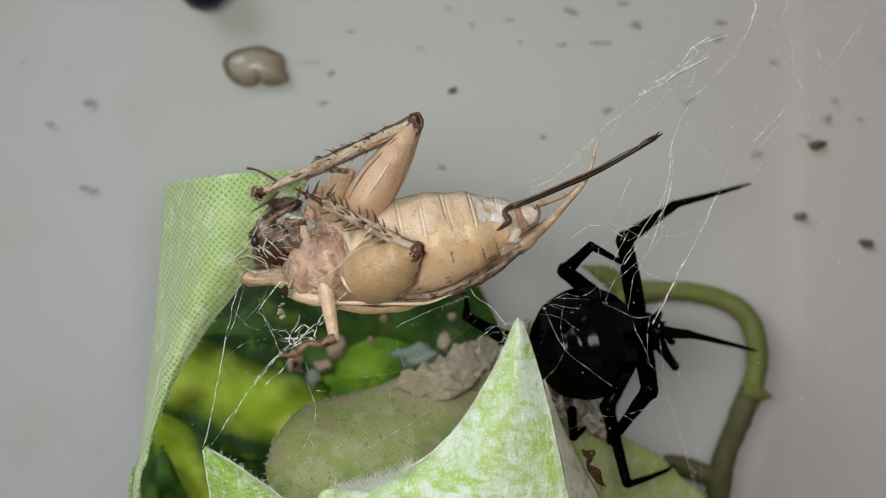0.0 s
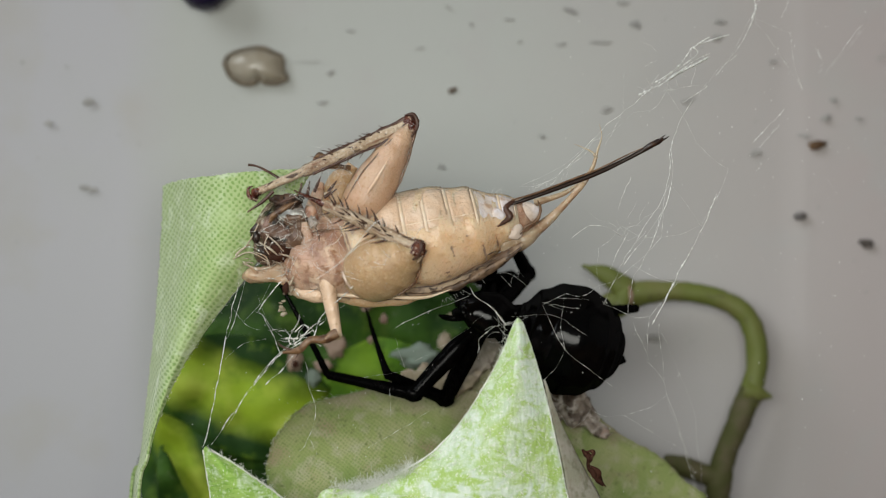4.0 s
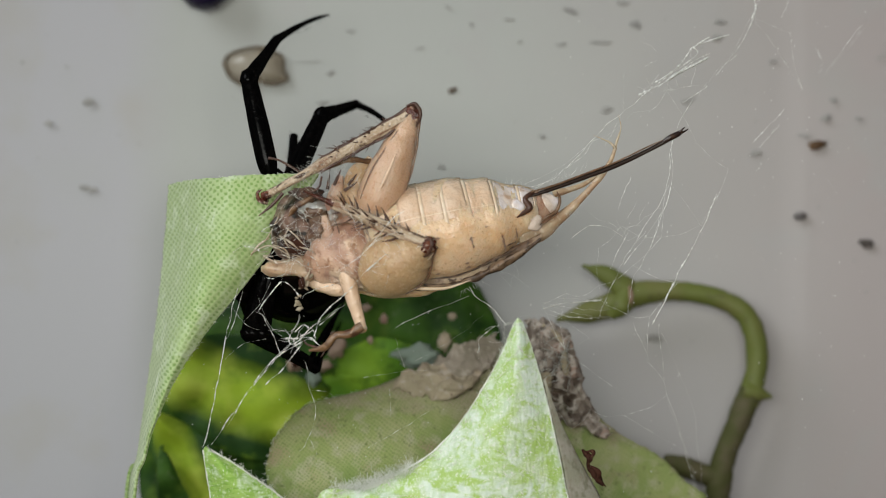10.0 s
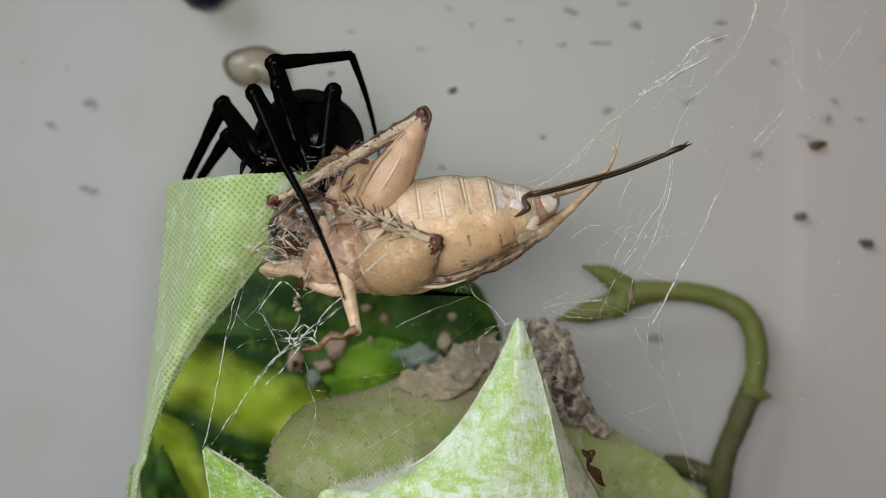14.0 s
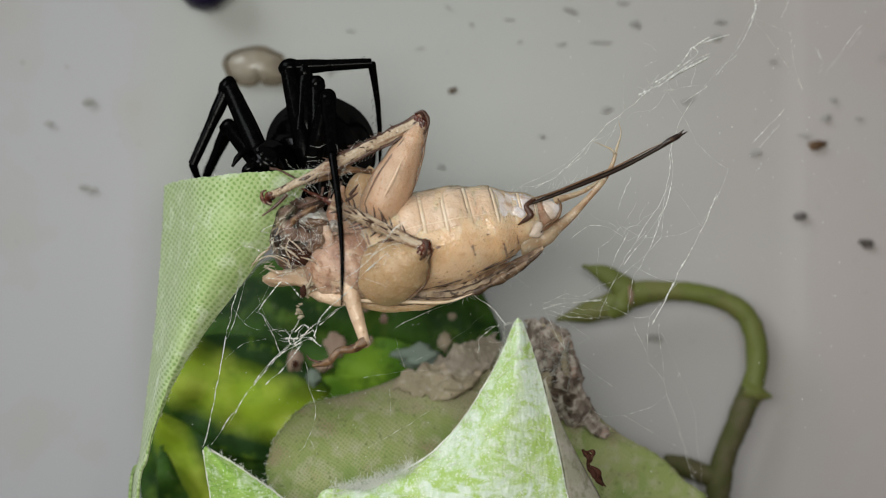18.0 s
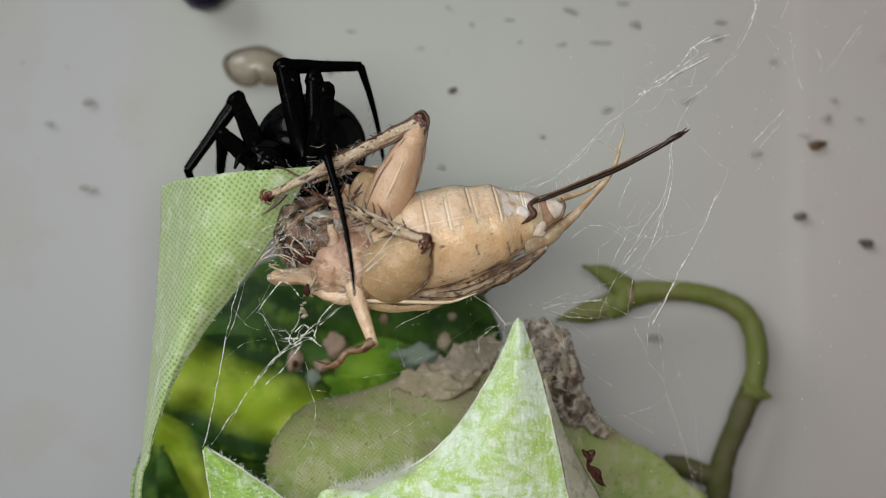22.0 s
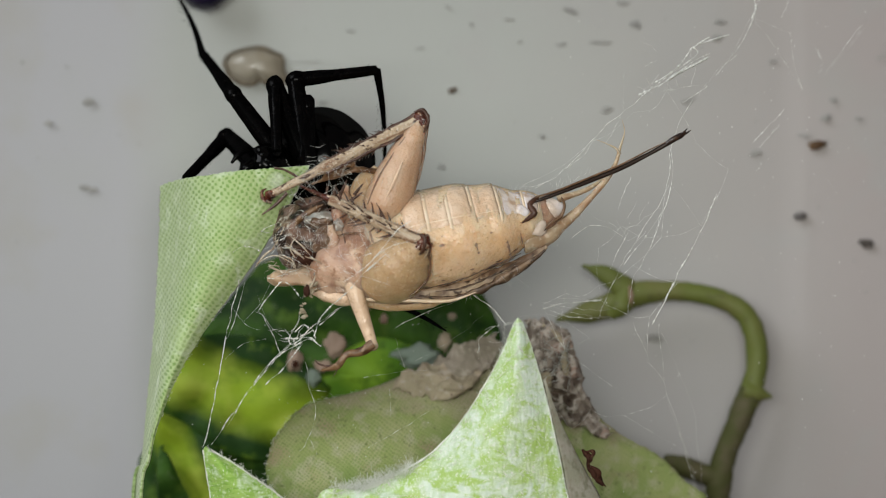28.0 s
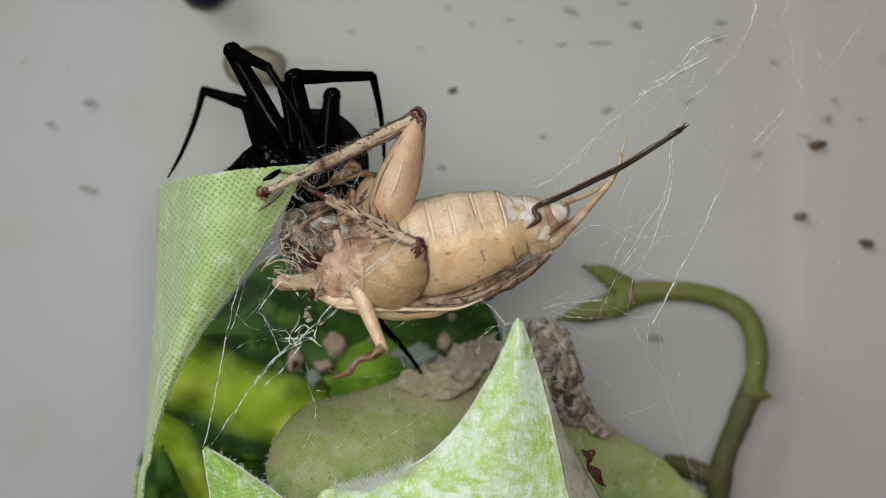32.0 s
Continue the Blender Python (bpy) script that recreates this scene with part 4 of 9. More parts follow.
husk = thing("dry_husk", tube(bmesh.new(), [(9.47, -3.2, 46.42), (9.99, -3, 45.74), (9.85, -2.9, 45.19), (10.48, -2.7, 44.51), (10.96, -2.6, 43.84)], [0.08, 0.2, 0.13, 0.22, 0.05], 9, 40, rough=1.8), rust, "crumpled rust-brown husk stuck to the leaf's edge", "husk")
for a, b, c, r in (((9.59, -3.2, 46.23), (10.18, -3.4, 46.26), (10.04, -3.3, 45.67), 0.16), ((9.83, -3.1, 45.37), (10.59, -3.2, 44.85), (10.45, -3, 44.28), 0.18), ((10.07, -3, 44.9), (10.69, -2.9, 44.19), (11.1, -2.7, 43.78), 0.14)):
    part("flake", tube(bmesh.new(), [Vector(a), Vector(b), Vector(c)], [0.05, r, 0.04], 6, 10, flat=0.5, rough=0.9), rust, husk)
# ---- the cricket, caught in silk, its belly to the viewer ----
BODY = Vector((-7.21, -1, 59.45))
WAIST = Vector((-3.68, -1, 59.33))
cricket = thing("cricket", None, None, "pale tan cricket hanging belly up in silk, dark ovipositor", "insect", at=BODY)


def limb(length, radii, sides=12, steps=14, flat=1.0, bow=0.0, rough=0.0):
    """A limb piece along z from its joint."""
    return tube(bmesh.new(), [(0, 0, 0), (bow, 0, length * 0.35), (bow, 0, length * 0.7), (0, 0, length)], radii, sides, steps, flat=flat, rough=rough)


def spines(length, count, size, sides, lean=0.5, first=0.25, r=0.35, thin=0.055):
    bm = bmesh.new()
    for k in range(count):
        for s in sides:
            z = length * (first + (0.97 - first) * (k + random.uniform(0, 0.3)) / count)
            w = s + random.uniform(-0.25, 0.25)
            out = Vector((math.cos(w), math.sin(w), 0))
            a = out * r + Vector((0, 0, z))
            n = size * random.uniform(0.75, 1.2)
            tube(bm, [a, a + out * n * 0.5 + Vector((0, 0, lean * n * 0.5)), a + out * n + Vector((0, 0, lean * n * 1.2))], [thin, thin * 0.7, thin * 0.2], 5, 3)
    return bm


def spine_parts(length, count, size, sides, lean, material, parent, thin, first=0.25, r=0.35):
    """Thorns along a shin, each one a part."""
    for k in range(count):
        for s in sides:
            bm = bmesh.new()
            z = length * (first + (0.97 - first) * (k + random.uniform(-0.4, 0.6)) / count)
            w = s + random.uniform(-0.4, 0.4)
            out = Vector((math.cos(w), math.sin(w), 0))
            a = out * r + Vector((0, 0, z))
            n = size * random.uniform(0.5, 1.3)
            tilt = lean * random.uniform(0.5, 1.4)
            tube(bm, [a, a + out * n * 0.5 + Vector((0, 0, tilt * n * 0.5)), a + out * n + Vector((0, 0, tilt * n * 1.2))], [thin, thin * 0.7, thin * 0.2], 5, 3)
            part("spine", bm, material, parent)


# the abdomen: overlapping plates on a soft core
axis = [(-5.95, -1, 59.1), (-3.68, -1, 59.95), (-1.33, -1, 60.5), (1.02, -1, 60.98), (3.37, -1, 61.55), (5.52, -1, 62.06), (6.89, -1, 62.31), (8.15, -1, 62.55)]
wide = [1.7, 3.05, 3.42, 3.42, 2.88, 1.88, 1.34, 0.5]
abdomen = part("abdomen", tube(bmesh.new(), axis, wide, 36, 44, WAIST), chest, cricket, "swollen pale tan abdomen")
abdomen.location = (WAIST - BODY) * MM
def shell(s0, s1, w0, w1, lift, end, thick, nu=12, nv=8, ragged=0.0):
    """A thin plate that lies on the abdomen between two stations and two angles; its rear edge stands proud."""
    bm, grid = bmesh.new(), []
    for i in range(nv + 1):
        u = i / nv
        row = []
        for j in range(nu + 1):
            q = j / nu
            s = s0 + (s1 - s0) * u
            c, d = curve_at(axis, s), curve_at(axis, s + 0.01)
            tilt = (d - c).normalized()
            front = Vector((0, -1, 0))
            front = (front - tilt * front.dot(tilt)).normalized()
            side = front.cross(tilt)
            side = side if side.z > 0 else -side
            w = w0 + (w1 - w0) * q + random.uniform(-1, 1) * ragged * (j in (0, nu))
            r = value_at(wide, s) + lift + (end - lift) * u - 0.08 * (2 * q - 1) ** 6
            row.append(bm.verts.new((c + (front * math.cos(w) + side * math.sin(w)) * r - WAIST) * MM))
        grid.append(row)
    for r0, r1 in zip(grid, grid[1:]):
        for j in range(nu):
            bm.faces.new((r0[j], r0[j + 1], r1[j + 1], r1[j]))
    bmesh.ops.recalc_face_normals(bm, faces=bm.faces)
    bmesh.ops.solidify(bm, geom=list(bm.faces), thickness=thick * MM)
    return bm


part("belly_skin", tube(bmesh.new(), [curve_at(axis, 0.08 + 0.76 * i / 24) for i in range(25)], [value_at(wide, 0.08 + 0.76 * i / 24) + 0.03 for i in range(25)], 52, 60, WAIST, rough=0.02), belly, abdomen, "smooth golden belly skin")
STATIONS = [0.1, 0.21, 0.31, 0.4, 0.5, 0.61, 0.72, 0.82]
for k in range(7):
    s0, s1 = STATIONS[k], STATIONS[k + 1]
    if k > 0:
        part("belly_plate", shell(s0 + 0.011, s1 - 0.003, 0.1, 1.3, 0.05, 0.06, 0.05), pearl if k > 4 else belly_pale, abdomen, "pearly belly plate" if k > 4 else "pale pinkish belly plate")
        part("fold", shell(s1 - 0.003, s1 + 0.011, -0.02, 1.36, 0.052, 0.052, 0.02, 18, 2), pale_ring, abdomen, "pale crease between belly plates")
for s0, s1 in zip(STATIONS[1:], STATIONS[2:]):
    part("back_plate", shell(s0 + 0.004, s1, 1.33, 1.8, 0.05, 0.1, 0.05, 6, 10, 0.05), tail_mat, abdomen, "brownish back plate")
part("seam", shell(0.2, 0.62, 0.3, 0.33, 0.085, 0.09, 0.02, 2, 30, 0.01), pale_ring, abdomen, "faint pale seam along the belly")
wings = [part("wing_underside", tube(bmesh.new(), [(-7.56, -1.6, 56.61), (-5.61, -1.6, 56.34), (-3.66, -1.6, 56.11), (-1.32, -1.6, 56.18), (0.62, -1.6, 56.53)], [0.15, 0.4, 0.5, 0.42, 0.1], 14, 40, WAIST, flat=0.6, rough=0.15), thigh_low, abdomen, "tan underside of the folded wings")]
wings.append(part("folded_wing", tube(bmesh.new(), [(-6.76, -1.9, 57.09), (-4.43, -1.9, 56.82), (-1.71, -1.9, 56.78), (0.82, -1.9, 57.05), (3.18, -1.9, 57.86), (5.2, -1.9, 58.87), (7.07, -1.9, 60.04)], [0.2, 0.5, 0.55, 0.52, 0.48, 0.42, 0.15], 18, 90, WAIST, flat=0.7, rough=0.5), wing_mat, abdomen, "mottled brown folded wing edge"))
wings.append(part("wing_margin", tube(bmesh.new(), [(-1.7, -2.6, 56.72), (-0.35, -2.6, 56.57), (1.2, -2.6, 56.68), (3.01, -2.6, 57.38), (4.24, -2.6, 58.03), (5.63, -2.6, 58.8), (6.94, -2.6, 59.81)], [0.05, 0.1, 0.12, 0.24, 0.28, 0.24, 0.08], 9, 90, WAIST, rough=1.0), wing_dark, abdomen, "black-brown wing margin"))
for pts in ([(-1.31, -2.55, 57.18), (0.62, -2.55, 57.61), (2.55, -2.55, 58.38), (4.09, -2.55, 59.04), (5.25, -2.55, 59.58)],
            [(-0.54, -2.6, 56.99), (1.2, -2.6, 57.22), (2.93, -2.6, 57.92), (4.48, -2.6, 58.69), (5.63, -2.6, 59.34)],
            [(1.78, -2.5, 58.3), (2.93, -2.5, 58.76), (3.9, -2.5, 59.19), (4.67, -2.5, 59.65), (5.06, -2.5, 59.92)]):
    wings.append(part("wing_vein", tube(bmesh.new(), pts, [0.02, 0.05, 0.06, 0.05, 0.02], 6, 70, WAIST, rough=1.5), wing_dark, abdomen, "thin dark vein"))
wings.append(part("pale_seam", tube(bmesh.new(), [(-7.86, -2.7, 56.72), (-5.55, -2.7, 56.49), (-3.24, -2.7, 56.42), (-0.93, -2.7, 56.34), (0.62, -2.7, 56.42), (2.16, -2.7, 56.92)], [0.05, 0.13, 0.14, 0.13, 0.1, 0.04], 8, 40, WAIST, rough=0.5), pale_ring, abdomen, "pale cream side seam"))
for c, r, m in (((7.32, -1.6, 62.61), 0.8, pearl), ((6.24, -2.1, 61.51), 0.75, pearl), ((6.79, -1.3, 60.66), 0.65, chest), ((5.05, -2.6, 62.35), 0.7, pearl)):
    part("tail_lobe", blob(bmesh.new(), Vector(c) - WAIST, r, (1.15, 0.6, 0.95), 0.3, 3), m, abdomen, "pearly white lobe" if m is pearl else "pinkish lobe")
part("hook", tube(bmesh.new(), [(6.37, -3.2, 63.41), (5.81, -3.5, 62.87), (6.11, -3.7, 62.33), (5.73, -3.6, 61.95), (5.29, -3.3, 61.65)], [0.14, 0.2, 0.25, 0.16, 0.06], 8, 16, WAIST), claw, abdomen, "dark brown hooked joint")
PIN = Vector((5.98, -3.3, 63.03))
ovipositor = part("ovipositor", tube(bmesh.new(), [(5.98, -3.3, 63.03), (7.52, -3.1, 63.57), (9.86, -2.8, 64.47), (12, -2.6, 65.32), (14.13, -2.5, 66.37), (16.06, -2.5, 67.45)], [0.1, 0.15, 0.17, 0.18, 0.15, 0.17], 10, 36, PIN, rough=0.12), blade, cricket, "long thin dark brown ovipositor")
part("ovipositor_sheath", tube(bmesh.new(), [(6.2, -3.4, 63.37), (7.71, -3.2, 63.84), (9.84, -3, 64.69), (11.97, -2.8, 65.54), (14.03, -2.7, 66.59), (15.28, -2.6, 67.17)], [0.05, 0.075, 0.06, 0.06, 0.05, 0.02], 8, 40, PIN, rough=0.3), sheath, ovipositor, "lighter brown upper edge")
part("ovipositor_tip", tube(bmesh.new(), [(15.21, -2.55, 67.02), (15.66, -2.6, 67.29), (16.2, -2.6, 67.56), (16.55, -2.6, 67.75)], [0.14, 0.22, 0.2, 0.08], 10, 12, PIN, rough=0.2), blade_tip, ovipositor, "pointed black tip")
for p, q in (((16.26, -2.7, 67.67), (16.63, -2.8, 68.01)), ((16.36, -2.6, 67.56), (16.9, -2.6, 67.91))):
    part("prong", tube(bmesh.new(), [Vector(p), (Vector(p) + Vector(q)) / 2, Vector(q)], [0.07, 0.07, 0.03], 6, 5, PIN), blade_tip, ovipositor)
part("cercus", tube(bmesh.new(), [(5.51, -1.2, 60.63), (6.88, -1.2, 60.78), (8.45, -1.1, 61.76), (10.2, -1.2, 63.48), (11.32, -1.3, 64.8), (11.95, -1.3, 65.97), (12.22, -1.3, 66.99), (12.5, -1.3, 67.93), (12.34, -1.3, 68.79)], [1.0, 0.75, 0.38, 0.22, 0.2, 0.14, 0.09, 0.05, 0.02], 10, 44, WAIST, rough=0.25), tail_mat, abdomen, "thin tan cercus on a broad base")
part("cercus_fork", tube(bmesh.new(), [(12.18, -1.3, 66.4), (11.86, -1.4, 66.83), (11.24, -1.4, 67.14), (10.57, -1.4, 67.41)], [0.13, 0.09, 0.05, 0.02], 6, 12, WAIST), tail_mat, abdomen)
part("far_cercus", tube(bmesh.new(), [(7.96, 0.2, 63.37), (9.75, 0.3, 63.92), (10.94, 0.3, 64.6), (11.92, 0.2, 65.5)], [0.3, 0.2, 0.13, 0.1], 6, 16, WAIST, rough=0.3), tail_mat, abdomen)
part("brown_crease", tube(bmesh.new(), [(8.04, -2.4, 63.44), (8.22, -2.6, 62.82), (7.94, -2.7, 62.04), (7.24, -2.8, 61.66), (6.86, -2.7, 61.12)], [0.05, 0.1, 0.12, 0.1, 0.04], 6, 18, WAIST, rough=0.5), sheath, abdomen, "brown crease")


def down(bm, pts, count, size, out):
    for _ in range(count):
        p = curve_at(pts, random.random()) - WAIST
        w = Vector((out[0] + random.uniform(-0.7, 0.7), random.uniform(-0.6, 0.2), out[1] + random.uniform(-0.5, 0.5))).normalized() * size * random.uniform(0.4, 1.3)
        tube(bm, [p, p + w * 0.5, p + w], [0.012, 0.01, 0.004], 3, 2)
    return bm


part("hairs", down(down(bmesh.new(), [(1.4, -1.6, 56.53), (3.74, -1.6, 57.7), (5.69, -1.6, 59.45), (8.04, -1.4, 61.4), (10.38, -1.4, 63.55)], 34, 0.6, (0.4, -1)), [(4.5, -2, 64), (6.05, -2, 63.92), (8.38, -2, 64.31), (10.71, -2, 65.47)], 24, 0.6, (0.3, 1)), silk, abdomen, "fine pale hairs")

# chest and head
part("chest", tube(bmesh.new(), [(-9.28, -0.6, 58.7), (-7.6, -1, 58.79), (-6.02, -1.2, 58.87), (-4.39, -1, 58.55)], [1.5, 2.4, 2.75, 2.4], 24, 20, BODY, rough=0.12), chest, cricket, "pinkish tan chest")
part("side_plate", tube(bmesh.new(), [(-9.02, -1.8, 56.93), (-8.09, -2.2, 56.86), (-6.92, -2.3, 56.67), (-5.59, -2, 56.47)], [0.1, 0.5, 0.6, 0.2], 14, 16, BODY, rough=0.2), belly_pale, cricket, "whitish side plate")
for c, r, sq in (((-6.65, -2.2, 60.62), 1.0, (1.3, 0.5, 1.4)), ((-5.26, -2.2, 61.12), 0.9, (1.4, 0.5, 0.9)), ((-6.2, -2.5, 58.88), 1.3, (1.1, 0.5, 1.5)), ((-7.69, -2.2, 58.42), 0.9, (1.4, 0.6, 0.9))):
    part("leg_root", blob(bmesh.new(), Vector(c) - BODY, r, sq, 0.3, 3), snout if c[0] < -7 else chest, cricket, "glossy tan leg root")
for pts, r, m in (([(-7.07, -3, 61.5), (-6.71, -3.3, 60.42), (-6.81, -3.5, 59.35), (-7.2, -3.3, 58.51)], 0.05, chest_dark), ([(-5.83, -3.2, 60.65), (-5.51, -3.4, 59.66), (-5.81, -3.5, 58.58), (-6.21, -3.3, 57.74)], 0.06, chest_dark), ([(-8.17, -2.7, 60.04), (-7.84, -3, 59.19), (-8.08, -2.9, 58.19)], 0.045, chest_dark),
                  ([(-8.64, -2.6, 57.72), (-7.65, -2.9, 57.5), (-6.6, -3.2, 57.58)], 0.06, chest_dark), ([(-4.95, -3.2, 61.5), (-3.98, -3.4, 61.65), (-3.22, -3.4, 61.42)], 0.09, shin_brown), ([(-7.38, -3, 60.88), (-6.48, -3.2, 61.11), (-5.52, -3.3, 60.96)], 0.04, shin_brown), ([(-5.2, -3.6, 58.89), (-5.04, -3.7, 57.94), (-4.44, -3.5, 57.17)], 0.05, pearl)):
    part("crease", tube(bmesh.new(), [Vector(p) for p in pts], [r * 0.3, r, r * 1.2, r * 0.3], 6, 22, BODY, rough=0.8), m, cricket, "thin darker crease")
head = part("head", blob(bmesh.new(), Vector((-9.5, -0.7, 60.9)) - BODY, 2.3, (1.0, 0.95, 1.12), 0.2, 4), head_mat, cricket, "dark brown head bitten and wrapped in silk")
part("cheek", blob(bmesh.new(), Vector((-8.19, -2.4, 60.62)) - BODY, 1.0, (0.9, 0.6, 1.3), 0.6, 3), chest_dark, head, "translucent brown cheek")
part("brow", blob(bmesh.new(), Vector((-9.42, -2.5, 59.58)) - BODY, 0.8, (1.4, 0.6, 0.7), 0.6, 3), rust, head, "reddish brown plate")
for pts, r, m in (([(-10.03, -2.2, 61.9), (-9.23, -2.5, 62.66), (-7.88, -2.4, 63.05)], 0.5, mouth), ([(-11.5, -1.8, 60.66), (-11.12, -2.1, 61.2), (-10.54, -2.1, 61.9)], 0.3, mouth),
                  ([(-9.44, -2.3, 62.05), (-8.56, -2.6, 61.89), (-7.41, -2.5, 62.2)], 0.45, chest_dark), ([(-7.48, -2.6, 63.05), (-7.2, -2.8, 62.16), (-7.14, -2.6, 61.27)], 0.45, chest), ([(-11, -2.2, 60.04), (-10.5, -2.5, 59.58), (-9.81, -2.5, 59.58)], 0.35, mouth)):
    part("mouthpart", tube(bmesh.new(), [Vector(p) for p in pts], [r * 0.25, r, r * 0.8, r * 0.2], 12, 18, BODY, rough=0.25), m, head, "brown mouthpart")
for pts in ([(-12.89, -1.9, 59.03), (-11.52, -2.7, 59.58), (-10.08, -2.9, 58.88)], [(-11.24, -2.8, 59.65), (-10.37, -3.1, 59.27), (-10.08, -2.9, 58.58)], [(-10.64, -2.7, 61.04), (-9.74, -3.2, 60.31), (-9.13, -3.2, 59.65)], [(-10.79, -2.7, 60.27), (-10.05, -3.2, 59.81), (-9.52, -3.1, 59.35)], [(-11.52, -2.4, 60.12), (-12.24, -2.2, 59.65), (-13.01, -1.6, 58.79)],
            [(-9.43, -3.3, 59.5), (-8.88, -3.4, 59.35), (-8.43, -3.3, 59.12)], [(-12, -2.2, 58.88), (-10.96, -2.6, 58.42), (-10.01, -2.8, 58.58)], [(-10.88, -2.6, 61.58), (-11.34, -2.6, 60.66), (-11.91, -2.3, 59.81)], [(-10.13, -3.2, 60.81), (-10.43, -3.2, 60.04), (-10.14, -3.1, 59.42)]):
    part("palp", tube(bmesh.new(), [Vector(p) for p in pts], [0.035, random.uniform(0.055, 0.1), 0.035], 6, 12, BODY, rough=0.6), palp_mat, head, "cream torn fibre")
def wisps(pts, count, size, r, way):
    """Short torn fibres along a line, leaning one way."""
    bm = bmesh.new()
    for _ in range(count):
        p = curve_at(pts, random.random()) - BODY + Vector((random.gauss(0, 0.25), random.uniform(-0.5, 0.2), random.gauss(0, 0.25)))
        d = (Vector(way) + Vector((random.uniform(-0.6, 0.6), random.uniform(-0.4, 0.3), random.uniform(-0.6, 0.6)))).normalized() * size * random.uniform(0.5, 1.3)
        k = Vector((random.uniform(-0.2, 0.2), 0, random.uniform(-0.2, 0.2))) * size
        w = r * random.uniform(0.5, 1.4)
        tube(bm, [p, p + d * 0.5 + k, p + d], [w, w * 0.9, w * 0.3], 4, 6)
    return bm


tagged(part("silk_wrap", wisps([(-8.64, -2.6, 61.58), (-10.19, -2.6, 60.04), (-10.96, -2.6, 59.07)], 5, 1.7, 0.018, (-0.8, -0.1, 0.35)), silk, head, "white silk fibres wrapped over the head"), kind="stuff")
tagged(part("silk_wrap", wisps([(-9.78, -2.8, 62.16), (-8.63, -2.8, 60.81), (-7.09, -2.8, 59.65)], 5, 1.3, 0.015, (0.7, -0.2, -0.7)), silk, head, "white silk fibres wrapped over the head"), kind="stuff")
part("torn_fibre", wisps([(-12.14, -2.4, 59.07), (-10.59, -2.4, 58.88), (-8.66, -2.4, 58.88)], 10, 1.0, 0.032, (-0.7, -0.1, -0.2)), palp_mat, head, "cream torn fibres")
part("torn_fibre", wisps([(-9.76, -3.0, 58.27), (-8.61, -3.0, 58.42), (-7.46, -3.0, 58.58), (-6.88, -3.0, 58.89)], 12, 0.9, 0.034, (-0.8, -0.3, 0.2)), palp_mat, head, "cream torn fibres")
for pts, r in (([(-2.25, -5.6, 61.84), (-2.92, -5.6, 61.46), (-3.52, -5.6, 60.79), (-4.35, -5.6, 59.74), (-5.32, -5.6, 58.76), (-6.75, -5.6, 57.79)], 0.05), ([(-2.32, -5.6, 60.49), (-3.15, -5.6, 60.34), (-3.97, -5.6, 59.96), (-4.72, -5.6, 59.36)], 0.03), ([(-5.41, -5.4, 61.61), (-5.03, -5.4, 61.09), (-5.22, -5.4, 60.49), (-5.71, -5.4, 60.04)], 0.03), ([(-6.47, -5.2, 62.3), (-5.72, -5.2, 61.47), (-5.42, -5.2, 60.6), (-4.85, -5.2, 59.66)], 0.025), ([(-3.53, -5.4, 59.81), (-3.08, -5.4, 59.21), (-2.85, -5.4, 58.69)], 0.025), ([(-7.07, -5.2, 58.91), (-6.25, -5.2, 58.31), (-5.04, -5.2, 58.08), (-3.54, -5.2, 57.59)], 0.02)):
    part("silk_thread", tube(bmesh.new(), [Vector(p) for p in pts], [r * 0.3, r * 0.5, r * 0.25, r * 0.5, r * 0.2], 5, 60, BODY, rough=0.8), silk, cricket, "silk thread across the thigh and chest")
part("eye", blob(bmesh.new(), Vector((-11.07, -2.6, 60.62)) - BODY, 0.34, (0.8, 0.7, 1.3), 0.1, 3), mouth, head, "small black eye")
for pts in ([(-8.22, -3, 64.96), (-7.46, -3, 65.42), (-6.61, -3, 65.73), (-5.92, -3, 65.57)], [(-7.14, -3.2, 65.87), (-6.67, -3.2, 66.1), (-6.21, -3.2, 65.87), (-6.37, -3.2, 65.49)], [(-8.53, -3, 64.57), (-7.84, -3, 65.03), (-7.23, -3, 65.19), (-6.84, -3, 65.42)], [(-10.13, -3.2, 61.57), (-9.74, -3.2, 62.11), (-9.05, -3.2, 62.65), (-8.21, -3.2, 63.03)]):
    part("mid_scrap", tube(bmesh.new(), [Vector(p) for p in pts], [0.06, 0.24, 0.18, 0.05], 9, 16, BODY, rough=0.9), shin_brown, cricket, "crumpled brown middle foot")
part("fore_hip", tube(bmesh.new(), [(-12.2, -1, 58), (-11.55, -1.3, 57.97), (-10.28, -1.6, 58.09), (-8.71, -1.7, 58.25), (-7.18, -1.4, 58.56)], [0.22, 0.46, 0.55, 0.85, 1.2], 18, 26, BODY, rough=0.6), snout, cricket, "greyish tan translucent front hip")
part("mid_thigh", tube(bmesh.new(), [(-6.03, -1, 61.29), (-5.87, -1.1, 62.78), (-5.4, -1.1, 64.34), (-4.53, -1.2, 65.59)], [0.9, 1.1, 0.95, 0.4], 16, 16, BODY, rough=0.06), thigh_low, cricket, "tan middle thigh")
part("front_hip", tube(bmesh.new(), [(-7.75, -2.95, 61.64), (-7.52, -2.95, 60.38), (-7.21, -2.95, 59.23), (-7.02, -2.95, 58.09), (-6.83, -2.95, 57.13)], [0.2, 0.5, 0.6, 0.62, 0.5], 18, 28, BODY, flat=0.5, rough=0.05), chest, cricket, "pale tan front hip across the chest")
